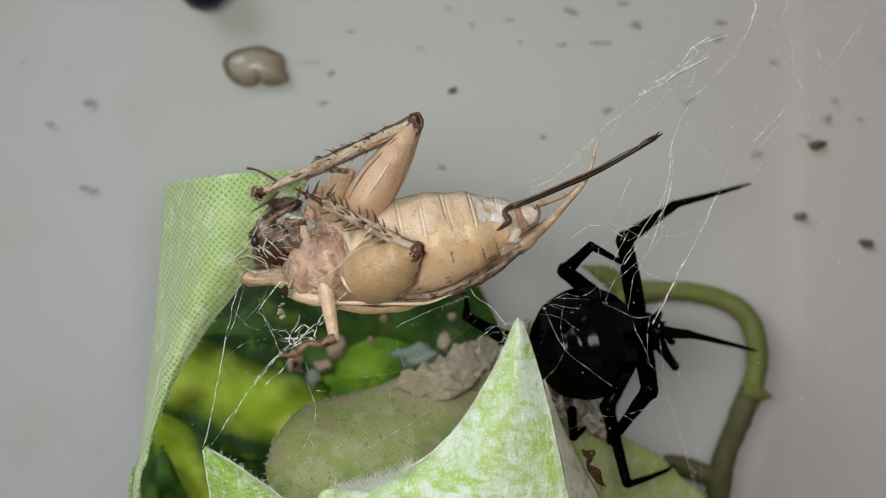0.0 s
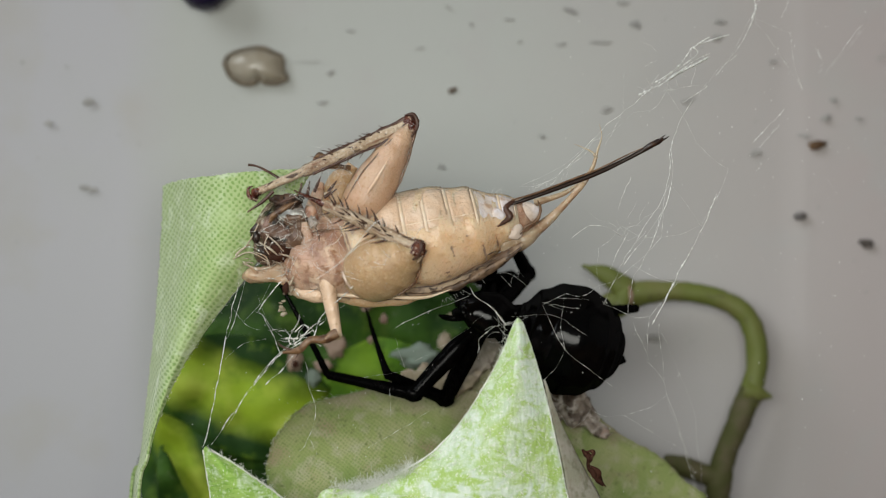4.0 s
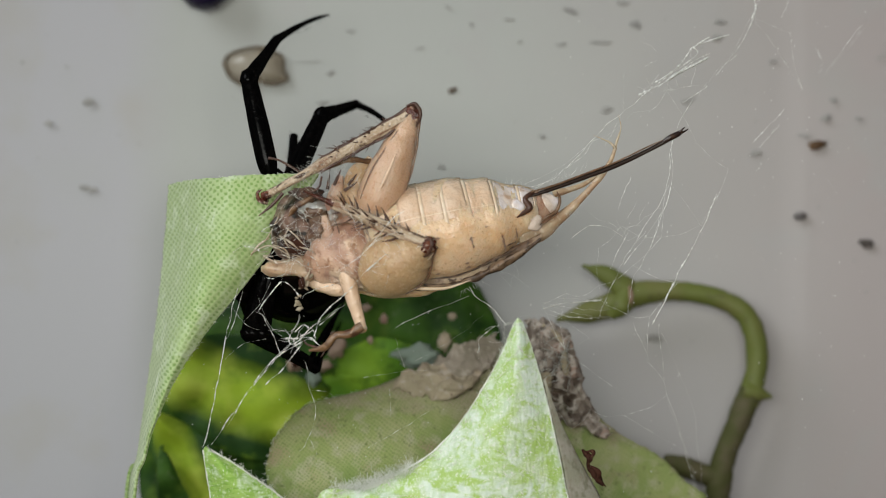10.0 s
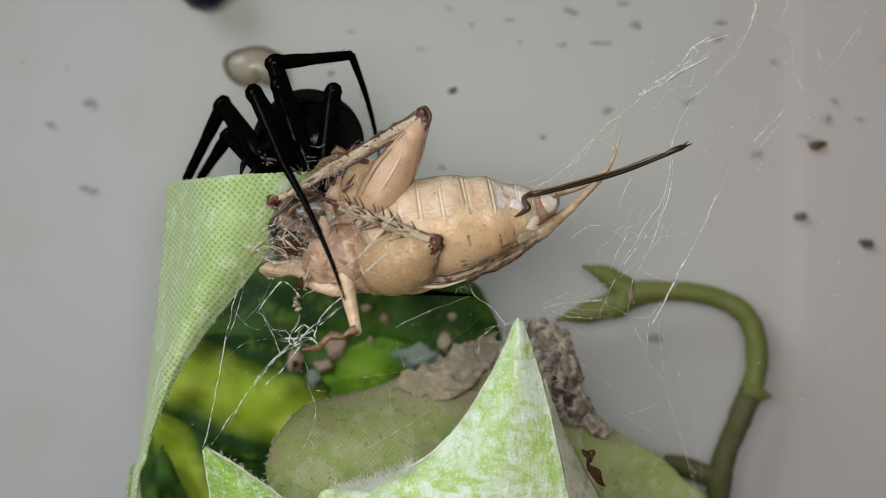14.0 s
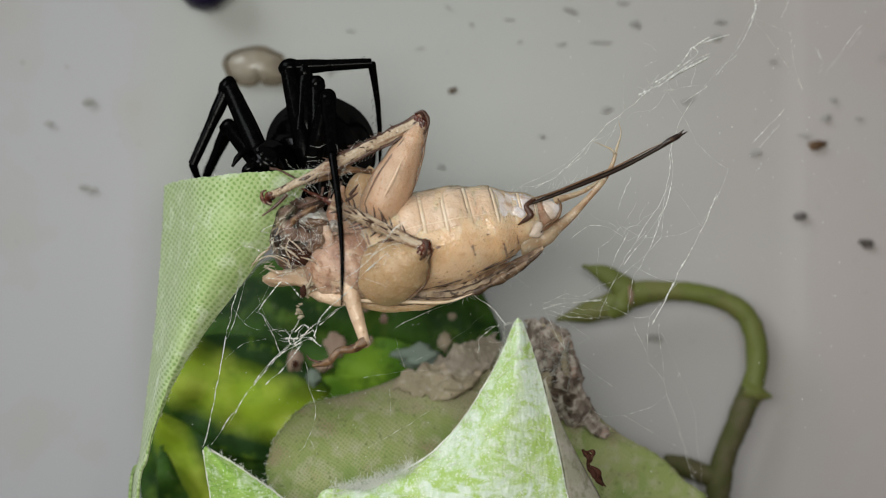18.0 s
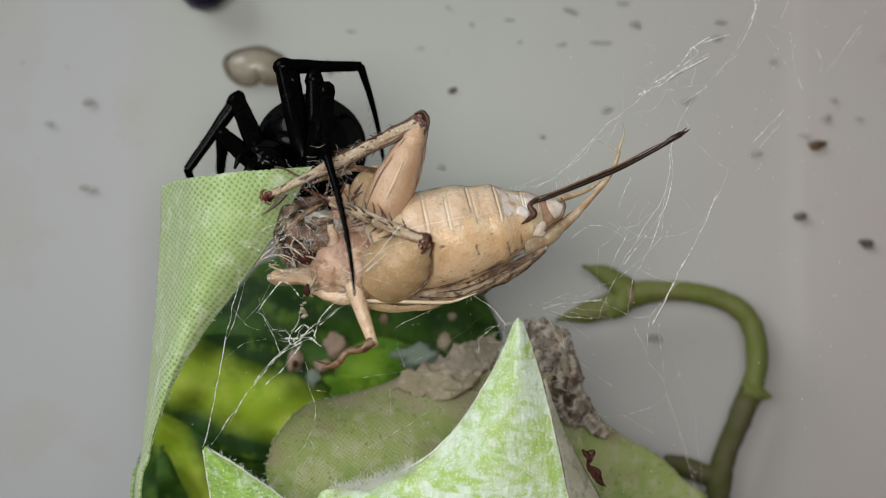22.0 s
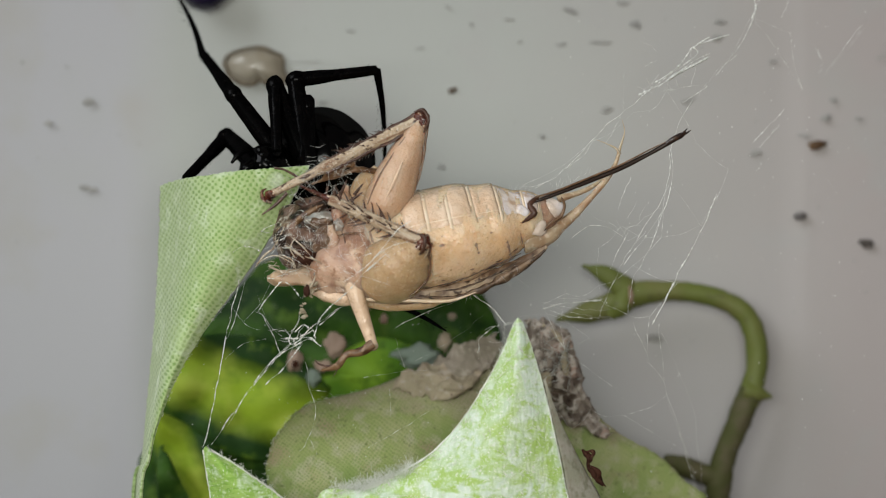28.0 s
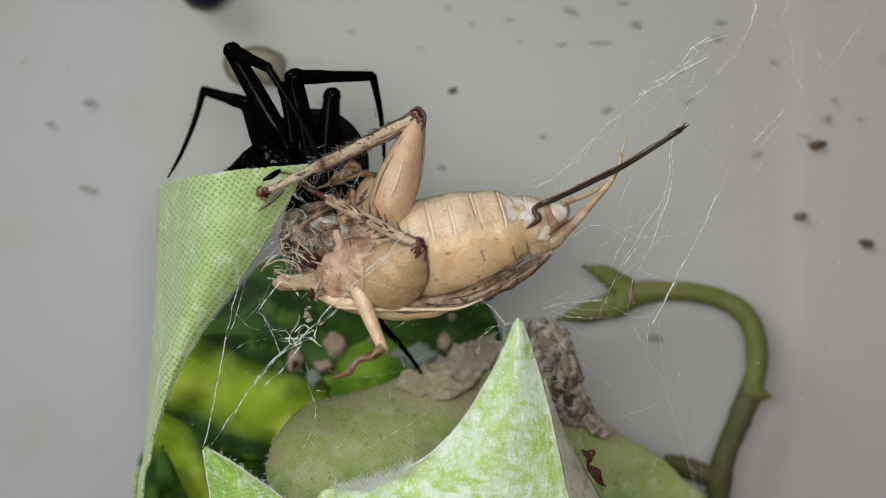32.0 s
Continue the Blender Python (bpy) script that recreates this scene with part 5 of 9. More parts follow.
part("white_patch", blob(bmesh.new(), Vector((-8.26, -2.9, 58.58)) - BODY, 0.45, (1.2, 0.35, 1.2), 0.7, 3), membrane, cricket, "whitish soft patch beside the front hip")
# raised lump; the hollow's darkness is put into its black colour
part("hollow_lump", blob(bmesh.new(), Vector((-9.01, -2.75, 63.04)) - BODY, 0.72, (1.4, 0.5, 0.8), 0.7, 3), mouth, cricket, "black lump in place of the torn hollow of the head")
part("membrane", blob(bmesh.new(), Vector((-7.17, -3.3, 61.65)) - BODY, 0.3, (1.0, 0.35, 1.3), 0.8, 3), membrane, cricket, "small pale membrane")
part("white_crescent", tube(bmesh.new(), [(-5.11, -3.9, 58.29), (-4.84, -3.9, 57.75), (-4.42, -3.9, 57.22), (-3.66, -3.9, 56.88)], [0.04, 0.16, 0.15, 0.03], 8, 18, BODY, rough=0.3), pearl, cricket, "white crescent below the hind thigh")
part("membrane", blob(bmesh.new(), Vector((-8.8, -2.6, 62.2)) - BODY, 0.8, (1.6, 0.45, 0.65), 0.5, 3), membrane, cricket, "greyish translucent neck membrane")
part("mid_hip", tube(bmesh.new(), [(-7.17, -1.6, 61.13), (-7.17, -1.5, 62.38), (-6.94, -1.4, 63.55), (-6.72, -1.3, 64.41)], [0.7, 0.7, 0.5, 0.2], 14, 14, BODY, rough=0.2), chest, cricket, "tan middle hip")
part("mid_shin", tube(bmesh.new(), [(-4.64, -2.4, 65.33), (-5.93, -2.8, 65.43), (-7.47, -2.8, 64.97), (-9.03, -2.6, 64.47)], [0.16, 0.18, 0.15, 0.08], 8, 16, BODY, rough=0.8), shin_brown, cricket, "thin brown middle shin")
part("antenna", tube(bmesh.new(), [(-9.17, -3.2, 64.45), (-10.11, -3.4, 65.01), (-10.87, -3.4, 65.4), (-11.51, -3.2, 65.52)], [0.1, 0.1, 0.08, 0.1], 6, 14, BODY), claw, cricket, "thin dark foot")
part("claw", tube(bmesh.new(), [(-7.89, -3.4, 64.25), (-8.1, -3.6, 63.48), (-8.94, -3.6, 63.09), (-9.72, -3.4, 62.79)], [0.08, 0.08, 0.07, 0.03], 6, 14, BODY), claw, cricket)
for a, b in (((-7.07, -3, 63.69), (-6.6, -3.2, 64.72)), ((-7.53, -3, 63.42), (-7.36, -3.2, 64.45)), ((-6.11, -3, 63.69), (-5.52, -3.2, 64.45)), ((-6.37, -3.2, 63.3), (-5.51, -3.4, 63.87))):
    part("mid_spine", tube(bmesh.new(), [Vector(a), (Vector(a) + Vector(b)) / 2, Vector(b)], [0.12, 0.1, 0.03], 5, 4, BODY), claw, cricket)

# hind legs and a front leg, each piece from its joint
U1, U2, L1, L2, F1 = 7.6, 11.6, 5.8, 6.9, 4.6
femur_up = part("hind_thigh", limb(U1, [1.5, 1.75, 1.68, 1.36, 0.95, 0.55], 28, 28, flat=0.88), thigh, cricket, "smooth tan hind thigh")
part("ridge", tube(bmesh.new(), [(-1.68, -0.2, 1.3), (-1.62, -0.3, 3.2), (-1.12, -0.2, 5.4)], [0.03, 0.13, 0.03], 8, 20), belly_pale, femur_up, "pale lengthwise ridge")
part("groove", tube(bmesh.new(), [(-1.42, 0.85, 1.0), (-1.44, 0.85, 3.0), (-1.1, 0.55, 5.0), (-0.8, 0.3, 6.4)], [0.03, 0.06, 0.06, 0.03], 7, 22), chest_dark, femur_up, "thin brown groove")
part("dark_edge", tube(bmesh.new(), [(0.1, -1.56, 2.6), (0.1, -1.36, 4.4), (0.1, -0.98, 6.0), (0.06, -0.58, 7.4)], [0.02, 0.07, 0.09, 0.12], 7, 40, rough=0.6), chest_dark, femur_up, "dark lower edge")
part("knee", blob(bmesh.new(), (0, 0, U1 - 0.15), 0.64, (0.95, 1.0, 1.3), 0.3, 3), knee_mat, femur_up, "dark reddish knee")
part("knee_rim", tube(bmesh.new(), [(-0.3, -0.62, U1 - 0.7), (-0.36, -0.6, U1 + 0.2), (-0.36, 0.0, U1 + 0.7), (-0.36, 0.55, U1 + 0.35)], [0.05, 0.12, 0.13, 0.05], 7, 20, rough=0.3), claw, femur_up, "black knee rim")
for w in (-1, 1):
    part("knee_lobe", tube(bmesh.new(), [(0.2, 0.35 * w, U1 - 0.9), (0.35, 0.52 * w, U1 - 0.3), (0.3, 0.3 * w, U1 + 0.45)], [0.08, 0.16, 0.08], 7, 10, rough=0.4), claw, femur_up, "black knee lobe")
tibia_up = part("hind_shin", limb(U2 * 0.62, [0.5, 0.46, 0.44, 0.44], 10, 16, rough=0.15), shin, cricket, "spiny mottled hind shin")
part("dark_groove", tube(bmesh.new(), [(0.28, -0.4, 0.3), (0.3, -0.42, 2.5), (0.26, -0.4, 4.8), (0.2, -0.42, 7.4)], [0.08, 0.13, 0.11, 0.13], 6, 80, rough=1.1), claw, tibia_up, "dark broken groove")
part("dark_groove", tube(bmesh.new(), [(0.2, 0.46, 0.2), (0.2, 0.45, 2.2), (0.2, 0.41, 4.6), (0.2, 0.4, 7.0)], [0.13, 0.1, 0.09, 0.1], 6, 80, rough=1.3), claw, tibia_up, "thin dark upper edge")
part("hook", tube(bmesh.new(), [(0.1, -0.5, U2 - 0.1), (0.1, -0.06, U2 + 0.3), (0.1, 0.43, U2 + 0.16), (0.1, 0.48, U2 - 0.2)], [0.16, 0.15, 0.11, 0.04], 8, 16, rough=0.4), knee_mat, tibia_up, "dark curled foot tip")
part("side_claw", tube(bmesh.new(), [(0.2, -0.4, U2 - 1.3), (0.2, -0.75, U2 - 0.3), (0.2, -0.97, U2 + 0.87)], [0.13, 0.12, 0.05], 7, 12), claw, tibia_up, "long dark claw")
spine_parts(U2 * 0.62, 9, 0.36, (1.35, 0.6, -1.2), 0.9, claw, tibia_up, 0.055, r=0.42)
part("foot", tube(bmesh.new(), [(0, 0, U2 * 0.6), (0.15, 0, U2 * 0.75), (0, 0, U2 * 0.97)], [0.4, 0.3, 0.27], 8, 12, rough=0.2), shin, tibia_up)
part("foot_pad", blob(bmesh.new(), (0.0, 0, U2 * 0.98), 0.42, (1, 0.8, 1), 0.3, 2), knee_mat, tibia_up, "dark foot pad")
part("claw", tube(bmesh.new(), [(-0.2, 0, U2 * 0.88), (-0.8, 0, U2 * 0.95), (-1.3, 0, U2 * 0.98)], [0.14, 0.1, 0.03], 6, 8), claw, tibia_up)
part("hair", spines(U2 * 0.9, 40, 0.32, (0.0, 1.6, 3.1, 4.4), 0.5, 0.04, 0.35, 0.013), silk_dim, tibia_up, "fine grey hairs")
femur_low = part("hind_thigh", limb(L1, [1.6, 2.35, 2.5, 2.25, 1.5, 0.5], 24, 26, flat=0.9), thigh_low, cricket, "broad olive tan hind thigh")
part("dark_edge", tube(bmesh.new(), [(0.0, -2.3, 2.6), (0.7, -2.04, 3.4), (0.95, -1.66, 4.1), (0.8, -1.16, 4.8), (0.42, -0.62, 5.5)], [0.03, 0.09, 0.1, 0.1, 0.12], 8, 40, rough=0.5), chest_dark, femur_low, "dark brown lower edge")
part("knee", blob(bmesh.new(), (0, 0, L1 - 0.15), 0.58, (0.95, 1.0, 1.3), 0.3, 3), knee_mat, femur_low, "dark reddish knee")
part("knee_rim", tube(bmesh.new(), [(-0.3, -0.62, L1 - 0.7), (-0.36, -0.6, L1 + 0.2), (-0.36, 0.0, L1 + 0.7), (-0.36, 0.55, L1 + 0.35)], [0.05, 0.12, 0.13, 0.05], 7, 20, rough=0.3), claw, femur_low, "black knee rim")
for w in (-1, 1):
    part("knee_lobe", tube(bmesh.new(), [(0.2, 0.38 * w, L1 - 0.9), (0.35, 0.56 * w, L1 - 0.3), (0.3, 0.32 * w, L1 + 0.45)], [0.08, 0.18, 0.08], 7, 10, rough=0.4), claw, femur_low, "black knee lobe")
for k in range(4):
    x, y = random.uniform(-0.4, 0.4), random.uniform(-0.4, 0.4)
    part("knee_streak", tube(bmesh.new(), [(x, y - 0.5, L1 - 0.8), (x * 1.2, y - 0.55, L1 - 0.3), (x, y - 0.3, L1 + 0.2)], [0.03, 0.07, 0.03], 5, 8), palp_mat, femur_low, "pale streak")
tibia_low = part("hind_shin", limb(L2, [0.42, 0.42, 0.42, 0.36], 10, 16, rough=0.15), shin, cricket, "spiny mottled hind shin")
spine_parts(L2, 9, 0.62, (1.4, -1.4, 0.3), 0.8, claw, tibia_low, 0.085)
part("hair", spines(L2, 30, 0.34, (0.0, 1.6, 3.1, 4.4), 0.5, 0.04, 0.35, 0.013), silk_dim, tibia_low, "fine grey hairs")
part("foot", tube(bmesh.new(), [(0, 0, L2 * 0.97), (0.1, 0, L2 + 0.9), (0.5, 0, L2 + 2.2)], [0.3, 0.16, 0.06], 7, 10), knee_mat, tibia_low, "dark foot")
front_leg = part("front_thigh", limb(F1, [0.55, 0.58, 0.5, 0.42, 0.36], 14, 16, rough=0.04), belly_pale, cricket, "pale tan front thigh")
part("knee", blob(bmesh.new(), (0, 0, F1), 0.42, (1, 0.9, 0.8), 0.2, 2), tail_mat, front_leg)
def left(k, z):
    """A place k to the side of the front knee."""
    return (-0.29 * k - 0.25, -0.94 * k + 0.1, F1 + z)


part("front_shin", tube(bmesh.new(), [left(-0.1, -0.1), left(1.0, 0.1), left(1.9, 0.0), left(2.8, 0.5), left(3.9, 0.45)], [0.36, 0.28, 0.22, 0.27, 0.1], 10, 30, rough=0.5), shin_brown, front_leg, "reddish brown front shin")
part("claw", tube(bmesh.new(), [left(3.2, 0.45), left(3.9, 0.0), left(4.1, -0.4)], [0.1, 0.07, 0.03], 5, 8), claw, front_leg)
part("foot_hair", tube(bmesh.new(), [left(2.7, 0.5), left(3.0, 0.9), left(3.3, 1.1)], [0.05, 0.04, 0.015], 4, 6), claw, front_leg)
# ---- the spider ----
spider = thing("spider", None, None, "glossy black widow spider with a round abdomen and long legs", "spider")
REACH = 6.2
belly_x = -REACH


def egg(pts, radii, sides=36, steps=36, flat=1.0, rough=0.0):
    return tube(bmesh.new(), pts, radii, sides, steps, flat=flat, up=(0, 0, 1), rough=rough)


belly_part = part("abdomen", egg([(-10.6, 0, 0), (-10.45, 0, 0), (-10.0, 0, 0.05), (-9.2, 0, 0.1), (-8.0, 0, 0.15), (-6.6, 0, 0.2), (-5.0, 0, 0.2), (-3.6, 0, 0.15), (-2.5, 0, 0.1), (-1.9, 0, 0)],
                                 [0.05, 0.9, 1.9, 3.0, 3.85, 4.2, 3.95, 3.1, 1.7, 0.4], 44, 54), black, spider, "round glossy black abdomen")
part("spinneret", egg([(-10.2, 0, -0.4), (-10.8, 0, -0.6), (-11.2, 0, -0.7)], [0.5, 0.4, 0.12], 12, 8), black_leg, belly_part)
part("mark", blob(bmesh.new(), (-9.0, 0.4, 2.86), 0.34, (1.3, 0.8, 0.35), 0.2, 2), red_mark, belly_part, "dull red mark")
chest_part = part("head_shield", egg([(-2.0, 0, 0), (-1.6, 0, 0.1), (-0.4, 0, 0.25), (0.9, 0, 0.35), (1.7, 0, 0.3), (2.1, 0, 0.2)], [0.4, 1.4, 1.8, 1.5, 1.0, 0.3], 28, 24, flat=0.7), black, spider, "black head shield")
for ey, ex, er in ((0.25, 1.95, 0.14), (0.7, 1.8, 0.12), (0.3, 1.7, 0.13), (0.85, 1.6, 0.11)):
    for s in (-1, 1):
        part("eye", blob(bmesh.new(), (ex, ey * s, 0.95 - (1.95 - ex) * 0.2), er, (1, 1, 1), 0, 2), eye_mat, chest_part, "small shiny eye")
for s in (-1, 1):
    part("jaw", egg([(1.6, 0.4 * s, -0.1), (2.1, 0.42 * s, -0.6), (2.2, 0.35 * s, -1.3)], [0.42, 0.4, 0.15], 12, 10), black, chest_part)
    part("palp", egg([(1.3, 0.7 * s, 0.1), (2.3, 1.2 * s, 0.5), (2.9, 1.2 * s, 0.0), (3.3, 1.0 * s, -0.6)], [0.25, 0.24, 0.22, 0.1], 10, 16), black_leg, chest_part)


def bristles(length, r, count):
    bm = bmesh.new()
    for _ in range(count):
        z, w = random.uniform(0.08, 0.98) * length, random.uniform(0, 2 * math.pi)
        out = Vector((math.cos(w), math.sin(w), 0))
        a = out * r * 0.85 + Vector((0, 0, z))
        tube(bm, [a, a + out * 0.13 + Vector((0, 0, 0.13)), a + out * 0.2 + Vector((0, 0, 0.3))], [0.014, 0.01, 0.004], 3, 2)
    return bm


def spider_leg(lengths, fat):
    """Three keyed pieces: thigh, shin with its knee, and foot."""
    a, b, c = lengths
    thigh_p = part("thigh", limb(a, [0.36 * fat, 0.62 * fat, 0.62 * fat, 0.56 * fat, 0.5 * fat], 14, 16), black_leg, spider, "long glossy black leg")
    shin_p = part("shin", limb(b, [0.46 * fat, 0.44 * fat, 0.35 * fat, 0.33 * fat, 0.3 * fat], 12, 14), black_leg, spider)
    foot_p = part("foot", limb(c, [0.25 * fat, 0.2 * fat, 0.16 * fat, 0.13 * fat, 0.06 * fat], 10, 18, bow=-0.25), black_leg, spider)
    part("knee", blob(bmesh.new(), (0, 0, 0.15), 0.57 * fat, (1, 1, 1.3), 0.1, 2), black_leg, shin_p)
    for p, n, r in ((thigh_p, a, 0.42), (shin_p, b, 0.34), (foot_p, c, 0.18)):
        part("bristles", bristles(n, r * fat, 40), black_leg, p)
    return thigh_p, shin_p, foot_p
# ---- silk ----
web = thing("web", None, None, "loose tangled white spider silk strung across the enclosure", "web")


def strand(pts, r, material=silk, beads=0, wobble=0.1):
    """One silk line: a very thin crooked thread with brighter glue beads and doubled stretches."""
    bm = bmesh.new()
    n = max(6, int(sum((Vector(a) - Vector(b)).length for a, b in zip(pts, pts[1:])) / 0.7))
    line = [curve_at(pts, i / n) + Vector((random.gauss(0, wobble * 0.4), 0, random.gauss(0, wobble * 0.4))) for i in range(n + 1)]
    tube(bm, line, [r * random.uniform(0.15, 0.8) for _ in range(11)], 4, n * 2)
    for _ in range(int(beads * 1.5)):
        s = random.random()
        ds = random.uniform(0.15, 0.7) / n
        a, b = curve_at(line, s), curve_at(line, min(1, s + ds))
        w = r * random.uniform(1.0, 2.4) + random.uniform(0.004, 0.016)
        tube(bm, [a, (a + b) / 2, b], [w * 0.3, w, w * 0.3], 4, 4)
    return part("strand", bm, material, web)


def tangle(c, wide, tall, count, r, material=silk):
    """A little matted knot of fine silk."""
    bm = bmesh.new()
    for _ in range(count):
        p = Vector(c) + Vector((random.gauss(0, wide * 0.5), random.uniform(-0.5, 0.5), random.gauss(0, tall * 0.5)))
        line = [p]
        way = Vector((random.uniform(-1, 1), random.uniform(-0.4, 0.4), random.uniform(-1, 1))).normalized()
        for _k in range(4):
            way = (way + Vector((random.uniform(-1, 1), random.uniform(-0.4, 0.4), random.uniform(-1, 1))) * 0.45).normalized()
            p = p + way * random.uniform(0.15, 0.45)
            line.append(p)
        tube(bm, line, [r, r * 0.8, r * 0.4], 3, 8)
    return part("tangle", bm, material, web)


for pts, r, b in (([(24.44, 10, 79.91), (23.18, 8, 77.02), (21.53, 6, 74.44), (19.92, 4, 72.75)], 0.05, 6), ([(21.11, 6, 75.81), (18.45, 5, 74.85), (18.65, 5, 74.31), (16.64, 4, 72.75), (14.13, 2, 70.83)], 0.055, 14),
                  ([(19.65, 6, 74.44), (17.82, 5, 73.36), (15.62, 4, 71.72)], 0.05, 8), ([(14.13, 2, 70.83), (10.91, 0, 68.14), (8.38, -2, 65.47), (6.25, -2, 64.11)], 0.03, 14), ([(18.08, 4, 70.9), (16.43, 2, 68.09), (16.2, 1, 65.23), (15.26, 0, 62.02), (14.47, 0, 60.04)], 0.035, 10),
                  ([(14.47, 0, 60.04), (13.53, 2, 57.62), (13.6, 6, 55.04)], 0.03, 6), ([(25.3, 8, 69.38), (23.82, 8, 67.68)], 0.03, 2),
                  ([(16, 1, 64.43), (13.8, 1, 60.84), (12.52, 2, 58.43), (11.52, 6, 55.04)], 0.035, 8), ([(12.81, 1, 60.84), (11.7, 0, 61.42), (10.32, 0, 61.62), (8.93, 0, 60.83)], 0.025, 8), ([(33.31, 14, 77.46), (30.18, 14, 73.89)], 0.03, 2),
                  ([(28.81, 12, 75.85), (29.47, 12, 74.54), (29.25, 12, 73.66)], 0.03, 4), ([(7.02, 1, 56.25), (9.18, 3, 55.78), (11.52, 6, 55.45), (13.66, 12, 55.43)], 0.03, 4), ([(7.42, 1, 56.05), (9.67, 4, 55.33), (13, 10, 54.64)], 0.03, 3), ([(8.22, 1, 56.53), (10.49, 4, 56.35), (12.78, 10, 56.24)], 0.025, 3),
                  ([(1.78, -2, 57.4), (2.56, -2, 56.55), (3.5, -3, 55.81), (4.22, -4, 54.9)], 0.04, 6), ([(3.65, -4, 54.9), (2.56, -2, 53.83), (2.41, 0, 52.73)], 0.03, 6), ([(-3.32, 0, 54.51), (-0.95, 0, 55.69), (1.8, -1, 56.71)], 0.03, 2),
                  ([(-3.38, 2, 53.6), (-2.8, 3, 51.51)], 0.02, 2), ([(15.48, 3, 54.56), (15.9, 4, 51.84), (16.52, 6, 49.19), (18.09, 8, 45.18), (19.26, 10, 41.47)], 0.028, 8), ([(13.65, 3, 54.76), (15, 4, 51.84)], 0.025, 3), ([(16.79, 5, 48.46), (18.3, 8, 44.76), (19.69, 10, 40.83)], 0.025, 3),
                  ([(15.9, 4, 53.89), (18.4, 6, 48.36), (19.15, 8, 44.76), (20.3, 11, 40.88)], 0.02, 4), ([(13.63, 8, 73.2), (12.95, 4, 69.88), (11.41, 1, 67.22)], 0.02, 4), ([(8.7, 2, 52.79), (10.71, 2, 51.18), (12.75, 4, 49.79)], 0.02, 3), ([(4.61, -4, 55.47), (8.09, 2, 55.21), (10.6, 3, 53.54)], 0.02, 2)):
    strand(pts, r * 0.55, silk, b + b // 2)
for pts, r, b in (([(-14.06, -1, 58.08), (-14.77, -1.5, 54.97), (-15.36, -2, 51.5), (-15.83, -3, 48.51), (-16.12, -3.4, 46.64)], 0.055, 30), ([(-13.67, -1, 57.89), (-14.27, -1.5, 55.36), (-14.82, -2, 53.83)], 0.04, 6), ([(-7.07, -3, 56), (-9.18, -3, 54.47), (-11.3, -3, 52.74), (-13.19, -3.2, 50.45), (-15.66, -3.4, 46.72)], 0.05, 14),
                  ([(-6.69, -3, 56.2), (-8.61, -3, 54.66), (-10.91, -3, 52.93), (-12.84, -3, 50.82), (-14.71, -3.3, 47.97)], 0.05, 8), ([(-9.56, -1, 52.21), (-9.24, -1, 50.25), (-8.77, -1, 48.68), (-9.36, -1, 46.92), (-9.95, -1, 45.94)], 0.03, 8),
                  ([(-9.24, -1, 50.25), (-7.6, -1, 49.86), (-7.21, -1, 48.29)], 0.02, 2), ([(-9.36, -1, 46.92), (-8.77, -1, 45.94), (-8.85, -1, 44.77)], 0.02, 3), ([(-3.75, 1, 50.07), (-3.67, 1, 48.07)], 0.03, 3), ([(-5.69, 0, 45.81), (-3.32, 0, 47.19), (-0.95, 0, 48.58)], 0.014, 5), ([(-5.74, 1, 50.86), (-3.35, 1, 51.26), (-0.96, 1, 51.46)], 0.02, 2),
                  ([(-14.84, -1, 56.32), (-13.86, -1, 54.95), (-12.63, -1.5, 54.39), (-11.02, -2, 54.61)], 0.022, 3), ([(-12.88, -1, 56.91), (-12.3, -1, 55.34), (-11.41, -2, 54.22), (-10.2, -2.4, 53.85)], 0.022, 3), ([(-11.84, -1.6, 57.7), (-12.69, -1, 56.12), (-13.86, -1, 54.95)], 0.022, 2), ([(-15.09, -2, 52.28), (-13.73, -2, 53.44), (-12.18, -2, 53.83)], 0.016, 2),
                  ([(-12.14, -2.4, 59.46), (-10.91, -3, 59.65), (-9.38, -3, 58.89), (-8.61, -3, 58.5)], 0.07, 2), ([(-11.75, -2.4, 60.04), (-10.13, -3.2, 60.04), (-8.58, -3.4, 59.27)], 0.06, 2), ([(-5.46, -4.4, 59.47), (-3.55, -4.8, 60.04), (-1.85, -4.8, 60.79)], 0.04, 4), ([(-5.08, -4.4, 58.9), (-3.18, -4.6, 59.28)], 0.03, 2),
                  ([(-11.94, -2.4, 60.5), (-10.51, -3.2, 61.57), (-9.15, -3.4, 62.34)], 0.045, 2), ([(-12.81, -1.6, 58.87), (-11.34, -2.6, 60.04), (-10.53, -3, 61.19)], 0.06, 3), ([(2.92, -3, 55.62), (0.63, 0, 53.72), (-1.99, 3, 51.92)], 0.014, 3)):
    strand(pts, r * 0.27, silk, b)
